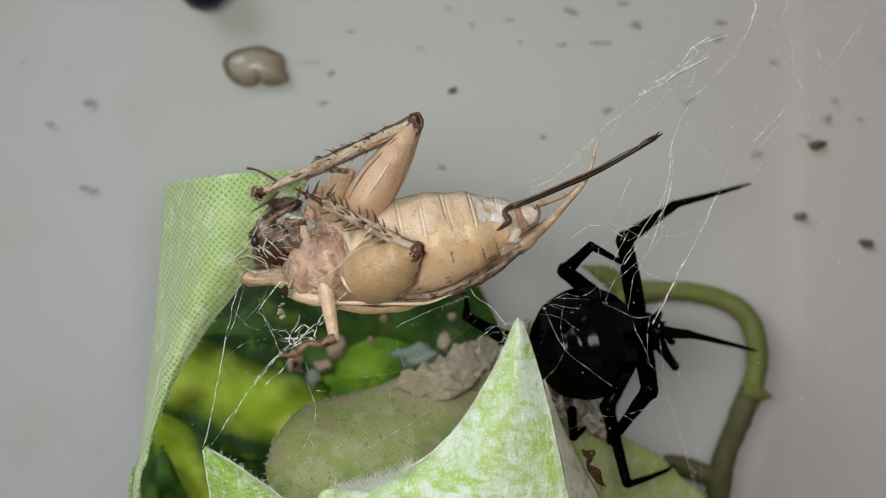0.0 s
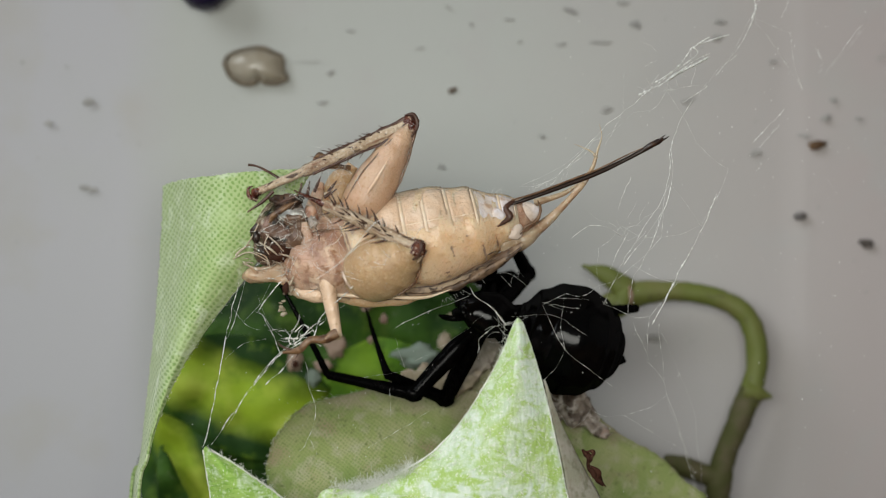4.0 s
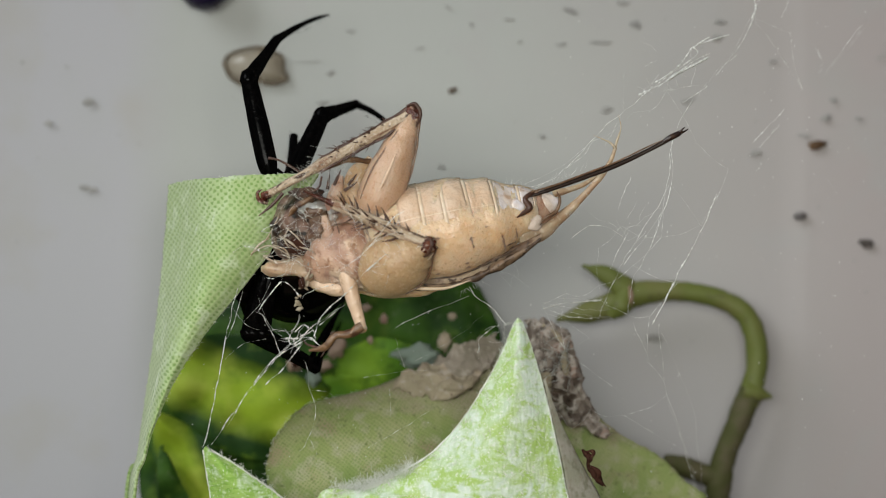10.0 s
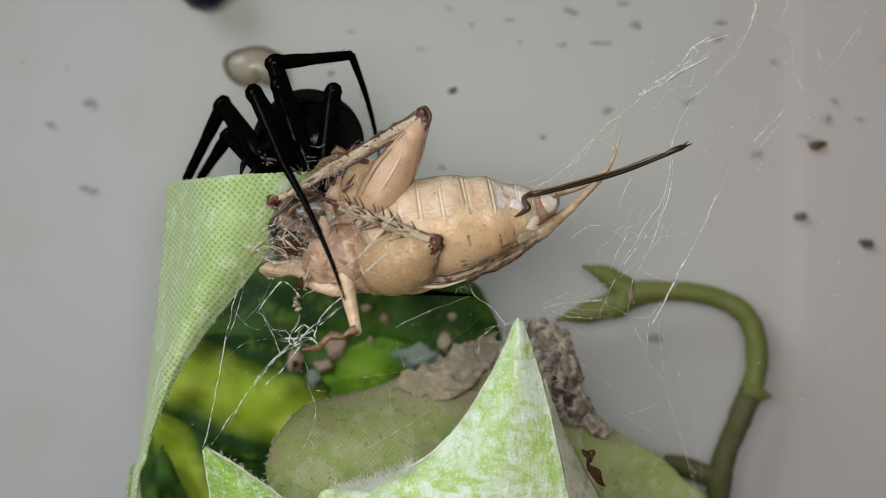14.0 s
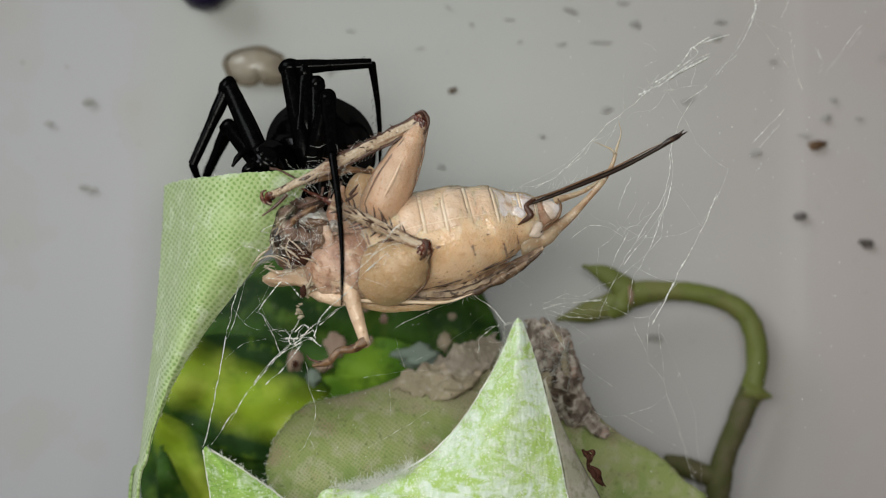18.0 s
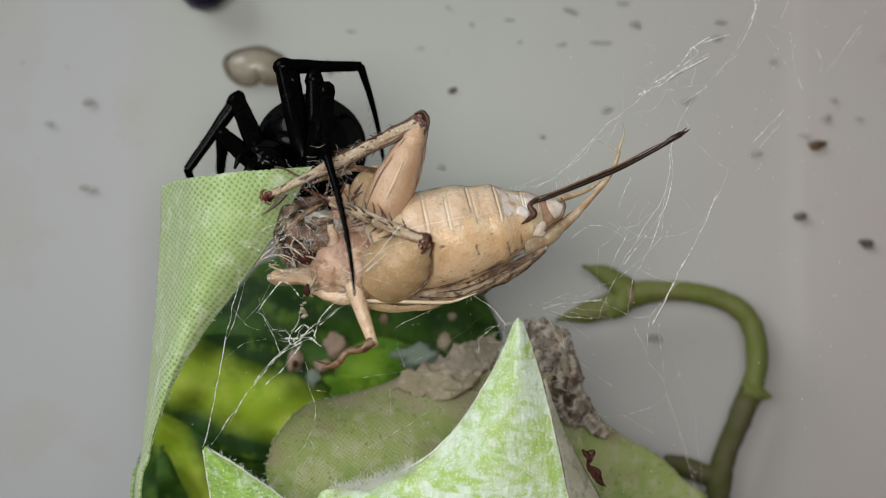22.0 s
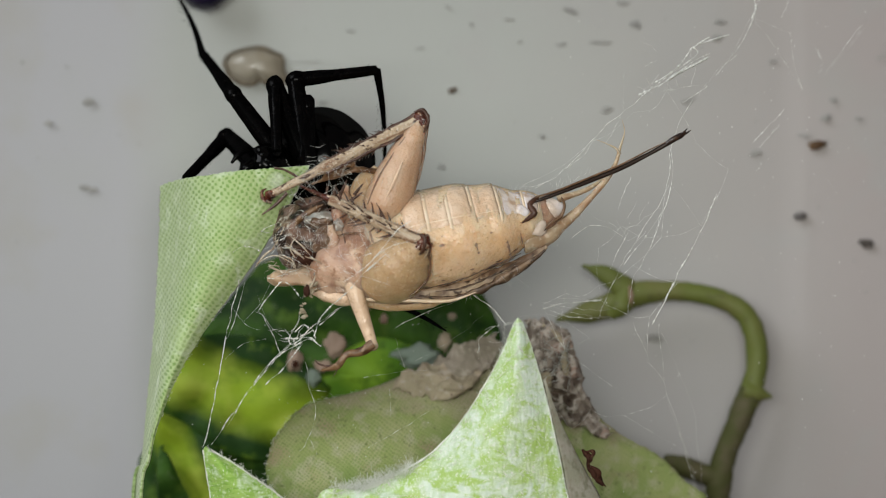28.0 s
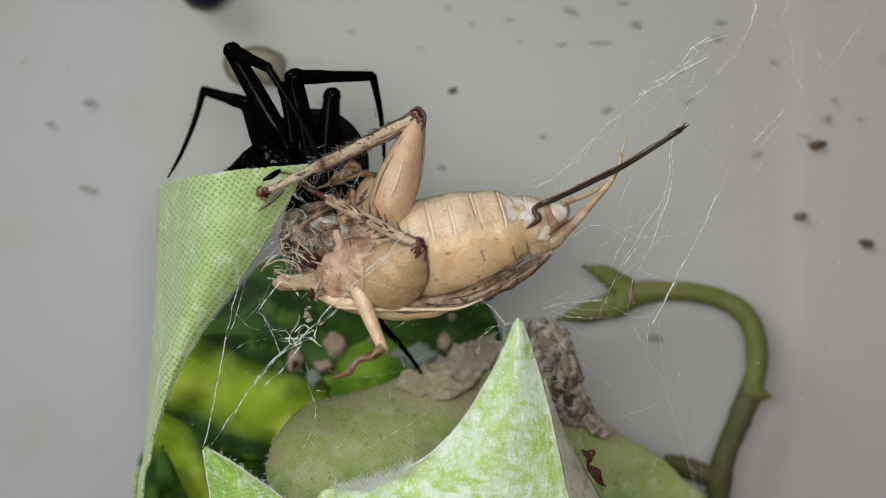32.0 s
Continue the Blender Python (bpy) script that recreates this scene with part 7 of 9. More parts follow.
    joints = [
        (0, 9.25, 9, 58.33, 10.64, 2.83, 60.21, 15.28, 12.29, 57.87),
        (0.5, 8.33, 11.2, 60.04, 10.58, 5.01, 60.45, 15.49, 14.38, 58.26),
        (1, 7.96, 5.9, 60.04, 11.61, 11.38, 60.48, 15.38, 1.67, 57.62),
        (1.5, 15.13, 8.1, 57.92, 17.86, 12.28, 62.23, 18.35, 2.5, 66.77),
        (2, 12.79, 10.9, 57.65, 12.01, 4.8, 60.04, 11.74, 15.34, 62.37),
        (2.5, 12.47, 11.1, 57.56, 8.96, 5.57, 58.38, 5.27, 15.46, 56.11),
        (3, 11.53, 11.3, 57.86, 7.95, 5.8, 58.58, 5.86, 16.3, 57.17),
        (3.5, 7.35, 13, 59.6, 5.92, 6.62, 60.46, 3.36, 17.09, 61.07),
        (5.5, -1.06, 12.8, 52.09, -6.21, 9.8, 49.26, -11.51, 1.03, 52.69),
        (6, -4.2, 14, 51.11, -7.85, 8.82, 49.28, -15.71, 3.8, 54.72),
        (7, -9.96, 13.5, 52.93, -13.3, 7.82, 53.26, -17.08, 16.61, 58.26),
        (8, -13.33, 11.8, 53.91, -13.87, 5.53, 55.88, -13.67, 15.88, 58.95),
        (9, -9.56, 8.6, 53.21, -13.53, 13.77, 54.24, -12.86, 3.84, 58.43),
        (9.5, -12.86, 3.9, 53.49, -9.55, 8.72, 50.42, -6.27, -0.31, 55.35),
        (10, -13.97, 3, 53.95, -9.89, 7.39, 51.18, -8.32, 17.68, 54.04),
        (11, -11.1, 9.1, 68.4, -9.45, 2.8, 67.32, -9.97, 13.54, 66.3),
        (11.5, -13.63, 5.2, 71.64, -12.82, 9.21, 66.46, -10.77, -0.7, 62.7),
        (12, -17.68, -0.4, 67.92, -14.96, -4.21, 63.26, -7.65, -7.81, 56.17),
        (13, -15.12, -0.4, 69.29, -13.26, -4.19, 64.22, -7.14, -7.6, 56.01),
        (14, -13.1, -0.8, 70.83, -10.7, -4.21, 65.72, -6.31, -8.29, 56.73),
        (16.5, -13.09, -4, 71.08, -11.05, -4.19, 64.8, -6.48, -8.22, 55.88),
        (17, -13.28, -4, 71.46, -11.54, -4.17, 65.09, -7.2, -7.91, 55.94),
        (18, -8.12, 0.7, 70.7, -7.45, -4.19, 66.32, -6.53, -8.28, 56.36),
        (19, -9.01, 0.5, 70.96, -8.13, -4.2, 66.42, -6.49, -8.33, 56.57),
        (20, -8.81, 0.9, 70.48, -8.05, -4.23, 66.4, -6.32, -8.29, 56.54),
        (21, -7.89, 0.3, 71.06, -7.37, -4.22, 66.28, -5.69, -8.33, 56.43),
        (22, -8.16, 0.17, 71.13, -7.79, -4.2, 66.19, -5.62, -9.51, 57.04),
        (23, -8.55, 0.16, 71.12, -8.05, -4.2, 66.19, -5.38, -9.4, 57.11),
        (23.5, -12.49, -1.74, 70.5, -9.69, -4.2, 65.05, -5.83, -9.61, 56.54),
        (24, -12.31, -1.93, 70.99, -9.8, -4.2, 65.32, -6.73, -9.75, 56.58),
        (24.5, -11.97, -1.09, 70.57, -9.8, -4.2, 65.17, -6.77, -9.07, 56.02),
        (25, -13.01, -0.97, 70.7, -10.94, -4.2, 65.32, -7.15, -8.91, 56.37),
        (25.5, -11.58, -0.35, 70.76, -9.12, -4.2, 66, -6.2, -9.47, 57.04),
        (27.5, -10.01, -1.2, 73.72, -15.15, -4.2, 70.87, -13.31, -8.44, 61.11),
        (28, -15.07, 3, 71.09, -18.1, 7.8, 74.75, -21.6, 15.7, 80.65),
        (28.5, -15.11, 3, 73.65, -14.7, 8.82, 76.73, -12.91, 17.75, 82.54),
        (29, -12.4, -1.8, 70.73, -10.22, -4.2, 64.98, -7.11, -8.07, 55.39),
        (29.5, -13.28, -0.99, 70.81, -11.21, -4.2, 65.43, -6.54, -9.26, 57.11),
        (30, -11.28, -0.2, 73.26, -16.32, -4.22, 71.81, -13.88, -8.28, 62.1),
        (30.5, -16.68, 0, 69.92, -17.82, -4.21, 64.97, -15.48, -8.79, 55.47),
        (31, -15.4, 3, 71.82, -17.86, 8.49, 74.53, -22.33, 17.09, 79.3),
        (31.5, -14.91, 3, 71.21, -16.59, 8.57, 74.32, -19.54, 17.83, 79.04),
        (32, -14.96, 1.3, 74.04, -11.76, -4.17, 72.2, -6.95, -8.29, 63.45),
    ]
    step(spider_leg((8.0, 6.6, 10.8), 1.15), (8.0, 6.6, 10.8), joints, frames, (2.5, 0, -1.8))
    joints = [
        (0, 14.99, 3.9, 49.8, 12.57, 8, 45.52, 12.41, 15.71, 47.64),
        (0.5, 14.32, 5.1, 49.28, 15.95, 11.08, 50.88, 13.31, 3.6, 49.83),
        (1, 15.05, 7.5, 49.05, 16.92, 13.39, 50.71, 14.02, 6.01, 49.61),
        (1.5, 1.93, 6.5, 51.66, 0.27, 12.67, 52.09, -2.26, 6.2, 56.07),
        (2, 2.22, 10.7, 49.18, -2.69, 7, 50.99, -3.72, 13.11, 56.06),
        (2.5, 0.88, 6.7, 48.71, -3.23, 11.29, 50.44, -3.63, 5.88, 56.31),
        (3, 0.46, 6.6, 48.51, -3.66, 11.1, 50.45, -3.62, 5.62, 56.28),
        (3.5, 0.91, 9.8, 48.62, -3.31, 5.68, 51.11, -4.11, 11.5, 56.54),
        (5.5, -1.89, 9.5, 48.35, -6.36, 5.12, 49.69, -11.48, 10.71, 52.23),
        (6, -3.48, 12.5, 48.8, -6.89, 7.13, 49.51, -11.01, 7.02, 56.36),
        (7, -4.96, 5.9, 47.95, -6.03, 8, 52.82, -7.13, 4, 55.12),
        (8, -6.37, 5, 48.79, -9.05, 10.4, 50.94, -9.15, 3.59, 55.15),
        (9, -7.54, 4, 50.61, -10.09, 9.81, 51.42, -9.91, 2.8, 55.27),
        (9.5, -13.37, 3, 53.54, -9.43, 7.21, 50.76, -7.3, 13.83, 54.71),
        (10, -13.69, 3, 53.95, -9.39, 6.71, 51.01, -7.59, 12.62, 56.09),
        (11, -13.37, 3, 54.84, -8.73, 6.1, 51.69, -5.87, 11.48, 56.87),
        (11.5, -13.51, 6.6, 58.36, -9.41, 7.8, 53.6, -5.98, 14.33, 56.7),
        (12, -19.26, 7.9, 68.31, -20.73, 13.58, 65.75, -17.01, 8.41, 60.91),
        (13, -16.2, 7.9, 70.22, -19.83, 10, 65.39, -16.45, 4.69, 60.45),
        (14, -16.46, 7.6, 70.83, -19.39, 8.7, 65.25, -16.6, 2.97, 60.42),
        (16.5, -18.16, 6.3, 72.38, -19.41, 6.57, 66.11, -18.14, 12.39, 60.77),
        (17, -18.27, 6.5, 72.82, -19.4, 6.84, 66.53, -18.22, 12.49, 60.99),
        (18, -15.76, 5.6, 72.02, -18.42, 5.6, 66.2, -17.99, 11.56, 60.88),
        (19, -15.95, 6.4, 71.43, -19.03, 6.31, 65.82, -18.53, 12.44, 60.7),
        (20, -15.5, 6.8, 71.05, -19.16, 6.62, 65.8, -18.58, 12.75, 60.69),
        (21, -15.63, 6.2, 71.74, -18.55, 6.2, 66.05, -18.5, 12.24, 60.8),
        (22, -15.35, 7.2, 71.13, -19.03, 7.02, 65.9, -18.62, 13.07, 60.68),
        (23, -15.15, 7.3, 71.14, -18.88, 7.12, 65.94, -18.63, 13.16, 60.7),
        (24, -15.18, 7.5, 70.95, -18.95, 7.32, 65.78, -18.66, 13.43, 60.63),
        (25, -14.95, 7.4, 70.73, -19.04, 7.13, 65.81, -18.63, 13.22, 60.64),
        (27.5, -17.22, 9.9, 71.35, -19.73, 9.6, 65.47, -17.17, 3.92, 60.46),
        (28, -16.3, 8.6, 68.49, -18.57, 3.68, 65.09, -18.13, 10.2, 60.48),
        (28.5, -16.32, 8.7, 68.5, -18.47, 3.71, 65.12, -18.13, 10.21, 60.47),
        (29, -16.26, 8.3, 69.19, -20.12, 11.8, 65.48, -17.5, 6.17, 60.44),
        (30, -12.13, 6.7, 72.22, -16.44, 11.41, 72.72, -20.41, 10.82, 65.8),
        (30.5, -12.51, 6.3, 71.55, -17.48, 10.2, 72.59, -17.43, 2.97, 69.17),
        (31, -15.32, 7, 70.77, -18.68, 12.32, 71.94, -20.48, 8.11, 65.37),
        (31.5, -15.27, 6.6, 70.74, -18.83, 11.83, 71.67, -20.7, 7.03, 65.55),
        (32, -14.5, 7.2, 70.79, -18.59, 11.88, 72.32, -20.78, 8.6, 65.37),
    ]
    step(spider_leg((8.0, 6.4, 8.0), 1.2), (8.0, 6.4, 8.0), joints, frames, (-0.3, 0, -0.6))
    joints = [
        (0, 12.58, 10.1, 47.94, 13.6, 6.01, 42.61, 18.19, 13.51, 42.92),
        (0.5, 11.51, 10.2, 47.07, 13.33, 3.69, 47.78, 18.48, 10.58, 45.94),
        (1, 12.76, 9.8, 48.83, 15.34, 3.51, 48.82, 20.99, 9.93, 46.74),
        (1.5, 3.12, 4.3, 51.82, -0.18, 10.21, 52.47, -4.22, 3.22, 55.96),
        (2, 0.04, 6.9, 50.71, -6.74, 6.72, 51.19, -12.75, 8.99, 57.19),
        (2.5, -0.8, 6.7, 49.55, -7.49, 6.52, 50.71, -12.97, 8.98, 57.15),
        (3, -1.64, 6.6, 49.14, -8.39, 6.4, 49.89, -12.94, 6.3, 57.42),
        (3.5, -0.8, 6.6, 49.14, -7.51, 6.41, 50.17, -12.38, 7.68, 57.4),
        (5.5, -5.94, 4.8, 49.72, -9.7, 10.22, 51.4, -12.21, 5.5, 58.39),
        (6, -7.74, 6.9, 49.53, -11.99, 11.5, 52.17, -12.15, 4.89, 57.98),
        (7, -12.23, 9.7, 53.15, -14.46, 3.47, 54.74, -15.95, 11.72, 57.42),
        (8, -13.5, 9.5, 54.45, -14.79, 3, 55.98, -15.5, 11.65, 57.41),
        (9, -13.28, 7.6, 54.97, -14.88, 13.76, 57.36, -13.04, 5.47, 59.64),
        (9.5, -13.65, 5.4, 55.89, -15.06, 11.6, 58.29, -12.8, 3.38, 60.45),
        (10, -14.38, 3, 56.79, -14.79, 9.51, 54.88, -11.91, 1.84, 58.09),
        (11, -15.35, 7.2, 65.94, -17.95, 13.4, 64.93, -17.63, 5.6, 60.87),
        (11.5, -15.78, 7.3, 66.37, -18.21, 13.63, 65.83, -18.16, 6.34, 60.9),
        (12, -18.27, 5.7, 67.95, -19.7, 11.89, 65.53, -16.53, 5.13, 60.89),
        (13, -15.72, 5.3, 69.37, -18.91, 9.7, 65.29, -17.57, 2.66, 60.2),
        (14, -15.91, 6.7, 68.44, -18.86, 12.1, 65.54, -17.95, 4.98, 60.44),
        (16.5, -17.06, 6.71, 69.45, -19.11, 11.54, 65.19, -18.33, 4.57, 59.88),
        (17, -16.75, 6.7, 70.33, -18.62, 11.41, 65.8, -17.87, 4.48, 60.44),
        (18, -15.77, 5.7, 68.99, -18.25, 11.07, 65.64, -17.79, 3.99, 60.44),
        (19, -16.19, 5.7, 68.57, -18.31, 11.47, 65.66, -17.85, 4.39, 60.45),
        (20, -16.02, 6, 68.18, -18.37, 11.87, 65.67, -17.92, 4.8, 60.45),
        (21, -16.15, 6.9, 67.61, -17.5, 13.32, 65.81, -17.32, 6.32, 60.48),
        (22, -16.23, 6, 68.39, -17.34, 12.27, 66, -17.2, 5.46, 60.43),
        (23, -16.04, 6.18, 68.39, -17.32, 12.42, 65.99, -17.21, 5.6, 60.43),
        (24, -15.85, 6.3, 68.41, -17.29, 12.5, 66, -17.23, 5.68, 60.44),
        (25, -15.85, 6.3, 67.99, -17.31, 12.63, 65.99, -17.24, 5.8, 60.45),
        (27.5, -15.43, 9.4, 67.78, -15.8, 3, 65.52, -17.86, 9.9, 60.47),
        (28, -14.5, 7.27, 66.36, -15.11, 5.09, 64.07, -16.59, 7.42, 58.85),
        (28.5, -15.25, 6.6, 67.38, -16.1, 8.64, 65.04, -16.99, 6.41, 59.64),
        (29, -15.8, 5.9, 68.38, -16.89, 12.17, 65.99, -17.18, 5.36, 60.43),
        (30, -13.48, 7.5, 68.5, -16.97, 12.79, 66.02, -17.27, 5.98, 60.45),
        (30.5, -14.19, 7.32, 67.23, -16.8, 13.24, 65.72, -17.53, 6.39, 60.27),
        (31, -14.54, 7.5, 66.38, -16.27, 14.06, 65.84, -17.43, 7.16, 60.51),
        (31.5, -14.34, 7.48, 66.2, -16.48, 13.86, 65.44, -17.2, 6.92, 60.1),
        (32, -14.53, 7.4, 66.8, -17.1, 13.62, 65.83, -17.36, 6.63, 60.49),
    ]
    step(spider_leg((6.2, 6.8, 8.8), 1.15), (6.2, 6.8, 8.8), joints, frames, (0, 0, -1.0))
    joints = [
        (0, 4.84, 11.1, 53.07, 1.7, 6.38, 55.03, 1.38, 15.41, 56.75),
        (0.5, 4.18, 11, 53.95, 0.87, 6.38, 55.86, 0.71, 15.45, 57.42),
        (1, 3.29, 10.4, 53.11, 0.25, 5.61, 55.05, 0.05, 14.66, 56.67),
        (1.5, 5.06, 11.1, 56.56, 3.16, 5.7, 58.38, 0.7, 13.43, 62.73),
        (2, 2.48, 13.1, 58.27, 1.42, 12.72, 64.16, 1.49, 5.18, 69.43),
        (2.5, 2.49, 13.3, 58.27, 0.86, 12.89, 64.03, 0.03, 5.25, 69.09),
        (3, 0.71, 12.9, 57.39, -4.07, 12.36, 60.98, -10.08, 8.58, 66.83),
        (3.5, 1.61, 14, 57.81, -0.08, 13.54, 63.55, -3.24, 5.28, 66.05),
        (5.5, -3.71, 12.6, 56.51, -8.55, 11.97, 60, -11.45, 3.37, 58.46),
        (6, -7.76, 7.3, 61.73, -12.25, 6.76, 65.68, -18.14, 5.34, 72.6),
        (7, -11.02, 6.1, 63.38, -15.23, 9.68, 65.72, -22.27, 15.59, 65.32),
        (8, -11.32, 4.9, 65.83, -14.61, 9.63, 67.5, -21.74, 15.03, 65.34),
        (9, -13.89, 8.4, 66.01, -14.64, 3.39, 69.22, -17.7, 8.88, 75.94),
        (9.5, -13.13, 9.2, 66.48, -13.99, 6.5, 71.77, -16.9, 12.29, 78.3),
        (10, -13.97, 3, 72.23, -12.43, 7.63, 75.72, -9.14, 15.67, 78.75),
        (11, -14.99, 3, 72.55, -10.6, 5.89, 75.45, -2.56, 9.49, 78.1),
        (11.5, -16.01, 3, 72.02, -14.95, 7.39, 68.07, -15.55, 15.9, 64.63),
        (12, -16.53, 3, 72.31, -14.91, 5.5, 67.1, -14.96, 14.45, 64.96),
        (13, -11.03, 4, 71.52, -11.23, 8.22, 67.26, -10.91, 16.94, 64.35),
        (14, -8.01, 4.8, 71.52, -9.16, 8.91, 67.3, -9.08, 0.59, 63.37),
        (16.5, -12.53, 7.39, 70.58, -11.7, 12.25, 67.33, -10.33, 3.88, 63.82),
        (17, -12.9, 7.9, 71.07, -11.68, 12.91, 68, -10.05, 4.53, 64.58),
        (18, -9.1, 3, 71.82, -10.03, 6.69, 67.19, -11.05, 15.54, 64.86),
        (19, -9.91, 2.98, 72.35, -10.03, 5.52, 67.13, -10.94, 14.4, 64.91),
        (20, -11.25, 3, 72.72, -10.04, 4.4, 67.04, -10.83, 13.32, 64.92),
        (21, -9.1, 3, 73.04, -9.54, 3.49, 67.08, -10.75, 12.35, 64.9),
        (22, -9.26, 3, 72.23, -9.51, 4.71, 67.15, -10.89, 13.5, 64.85),
        (23, -8.8, 3.26, 72.12, -9.48, 6.08, 67.19, -11.04, 14.81, 64.76),
        (24, -8.64, 3.4, 71.66, -9.46, 7.38, 67.24, -11.19, 16.05, 64.69),
        (25, -7.68, 4.8, 71.11, -10.01, 8.81, 67.3, -11.35, 17.34, 64.13),
        (27.5, -12.95, 8.4, 71.76, -11.69, 4.41, 67.46, -12.69, 13.2, 64.92),
        (28, -12.07, 3, 71.82, -11.6, -0.19, 66.76, -12.35, 8.75, 64.73),
        (28.5, -11.94, 3, 72.02, -11.63, 0.11, 66.78, -12.47, 9.13, 65.18),
        (29, -8.4, 4.5, 71.24, -9.58, 8.89, 67.32, -11.51, 17.3, 64.12),
        (30, -7.57, 6.3, 71.34, -9.07, 10.6, 67.43, -9.1, 2.17, 63.74),
        (30.5, -9.26, 5, 71.21, -10.28, 9.49, 67.36, -9.8, 1.08, 63.67),
        (31, -13.37, 3, 72.43, -12.46, 7.8, 68.94, -12.32, 15.86, 64.52),
        (31.5, -12.15, 3, 71.82, -12.03, 7.7, 68.09, -12.38, 16.16, 64.5),
        (32, -8.06, 4.4, 71.15, -9.57, 8.78, 67.33, -11.49, 17.2, 64.17),
    ]
    step(spider_leg((8.0, 6.0, 9.2), 1.2), (8.0, 6.0, 9.2), joints, frames, (3.4, 0, -2.2))
    joints = [
        (0, 15.56, 3.6, 54, 18.48, 7.88, 53.6, 24.59, 12.8, 52),
        (0.5, 15.44, 4.2, 57.58, 15.26, 9.07, 55.77, 16.71, 16.13, 52.29),
        (1, 14.54, 3.6, 57.79, 16.84, 8.26, 57.7, 15.39, 16, 56.26),
        (1.5, 14.88, 3.1, 49.88, 16.39, 8.08, 49.84, 17.5, 15.88, 51.19),
        (2, 13.61, 6.1, 51.69, 15.48, 10.8, 50.48, 16.32, 3.23, 52.91),
        (2.5, 15.88, 5.9, 54.29, 19.27, 5.48, 58.21, 22.72, 4.62, 65.38),
        (3, 13.71, 6.2, 53.15, 17.66, 9.31, 54.47, 19.04, 4.41, 60.64),
        (3.5, 11.88, 7.5, 55.82, 15.9, 10.79, 55.83, 10.96, 4.51, 55.72),
        (5.5, 8.11, 5, 53.84, 11.49, 8.93, 54.27, 9.15, 1.64, 56.62),
        (6, 6.79, 7.3, 56.58, 11.8, 8.6, 57.14, 8.35, 7.95, 49.95),
        (7, 3.52, 6.6, 59.12, 8.59, 7, 58.82, 10.93, 10, 55.68),
        (8, 2.25, 5.7, 59.54, 7.21, 6.5, 58.58, 10.08, 9.7, 55.91),
        (9, -2.64, 4.7, 60.04, 2.54, 4.7, 59.56, 8.51, 9.12, 56.58),
        (9.5, -2.62, 3.8, 60.04, 2.51, 4.4, 59.42, 8.51, 8.89, 56.62),
        (10, -3.42, 3.3, 59.63, -2.73, 8.29, 58.34, 0.93, 15.41, 58.24),
        (11, -5.52, 4.5, 67.12, -3.59, 8.92, 65.17, -2.63, 1.69, 61.88),
        (11.5, -5.49, 4, 67.34, -3.57, 8.31, 65.15, -3.05, 15.82, 62.45),
        (12, -7.76, 7.2, 60.89, -6.31, 11.7, 58.73, -3.46, 4.32, 57.58),
        (13, -6.61, 7.33, 60.58, -4.87, 10.03, 58.33, -2.14, 5.94, 57.03),
        (14, -6.51, 7.93, 60.49, -4.48, 8.82, 58.17, -1.88, 8.02, 56.7),
        (16.5, -7.88, 9, 60.9, -5.13, 5.38, 58.37, -2.83, 12.81, 56.5),
        (17, -7.53, 9.2, 61.76, -4.79, 5.58, 59.23, -2.48, 13.01, 57.36),
        (18, -7.35, 8.26, 60.16, -4.6, 4.64, 57.63, -2.3, 12.08, 55.76),
        (19, -7.43, 8.1, 60.28, -4.69, 4.48, 57.75, -2.38, 11.92, 55.89),
        (20, -7.52, 7.99, 60.37, -4.77, 4.37, 57.84, -2.47, 11.8, 55.98),
        (21, -7.47, 8.64, 60.49, -4.72, 5.02, 57.96, -2.42, 12.46, 56.1),
        (22, -7.57, 8.66, 60.61, -4.83, 5.04, 58.09, -2.53, 12.47, 56.23),
        (23, -7.68, 8.83, 60.71, -4.93, 5.21, 58.18, -2.64, 12.64, 56.32),
        (24, -7.78, 8.93, 60.81, -5.04, 5.31, 58.28, -2.75, 12.75, 56.43),
        (25, -7.85, 8.6, 60.9, -5.11, 4.98, 58.37, -2.82, 12.41, 56.52),
        (27.5, -7.76, 7.2, 60.89, -5.38, 11.03, 58.28, -2.61, 3.68, 56.77),
        (28, -6.69, 6.54, 59.13, -4.22, 8.16, 56.57, -1.57, 5.15, 54.94),
        (28.5, -7.3, 7.33, 59.81, -4.73, 6.74, 57.27, -2.21, 8.08, 55.54),
        (29, -7.71, 8.1, 60.47, -5.04, 5.31, 57.97, -2.66, 10.98, 56.12),
        (29.2, -7.85, 8.5, 60.9, -5.14, 4.82, 58.41, -2.8, 12.24, 56.51),
        (30, -6.88, 6.7, 59.2, -3.64, 6.8, 55.14, -0.24, 11.41, 49.56),
        (30.5, -6.88, 6.6, 59.2, -4.34, 6.6, 54.67, -0.14, 11.52, 49.96),
        (31, -6.88, 6.6, 59.2, -4.55, 6.6, 54.55, -1.14, 12.5, 50.36),
        (31.5, -7.23, 5.6, 57.55, -6.21, 9.93, 54.85, -0.07, 8.1, 50.05),
        (32, -6.88, 6.7, 59.2, -4.68, 6.63, 54.49, -1.31, 12.04, 49.67),
    ]
    step(spider_leg((7.4, 5.2, 8.0), 1.1), (7.4, 5.2, 8.0), joints, frames, (3.0, 0, -2.5))
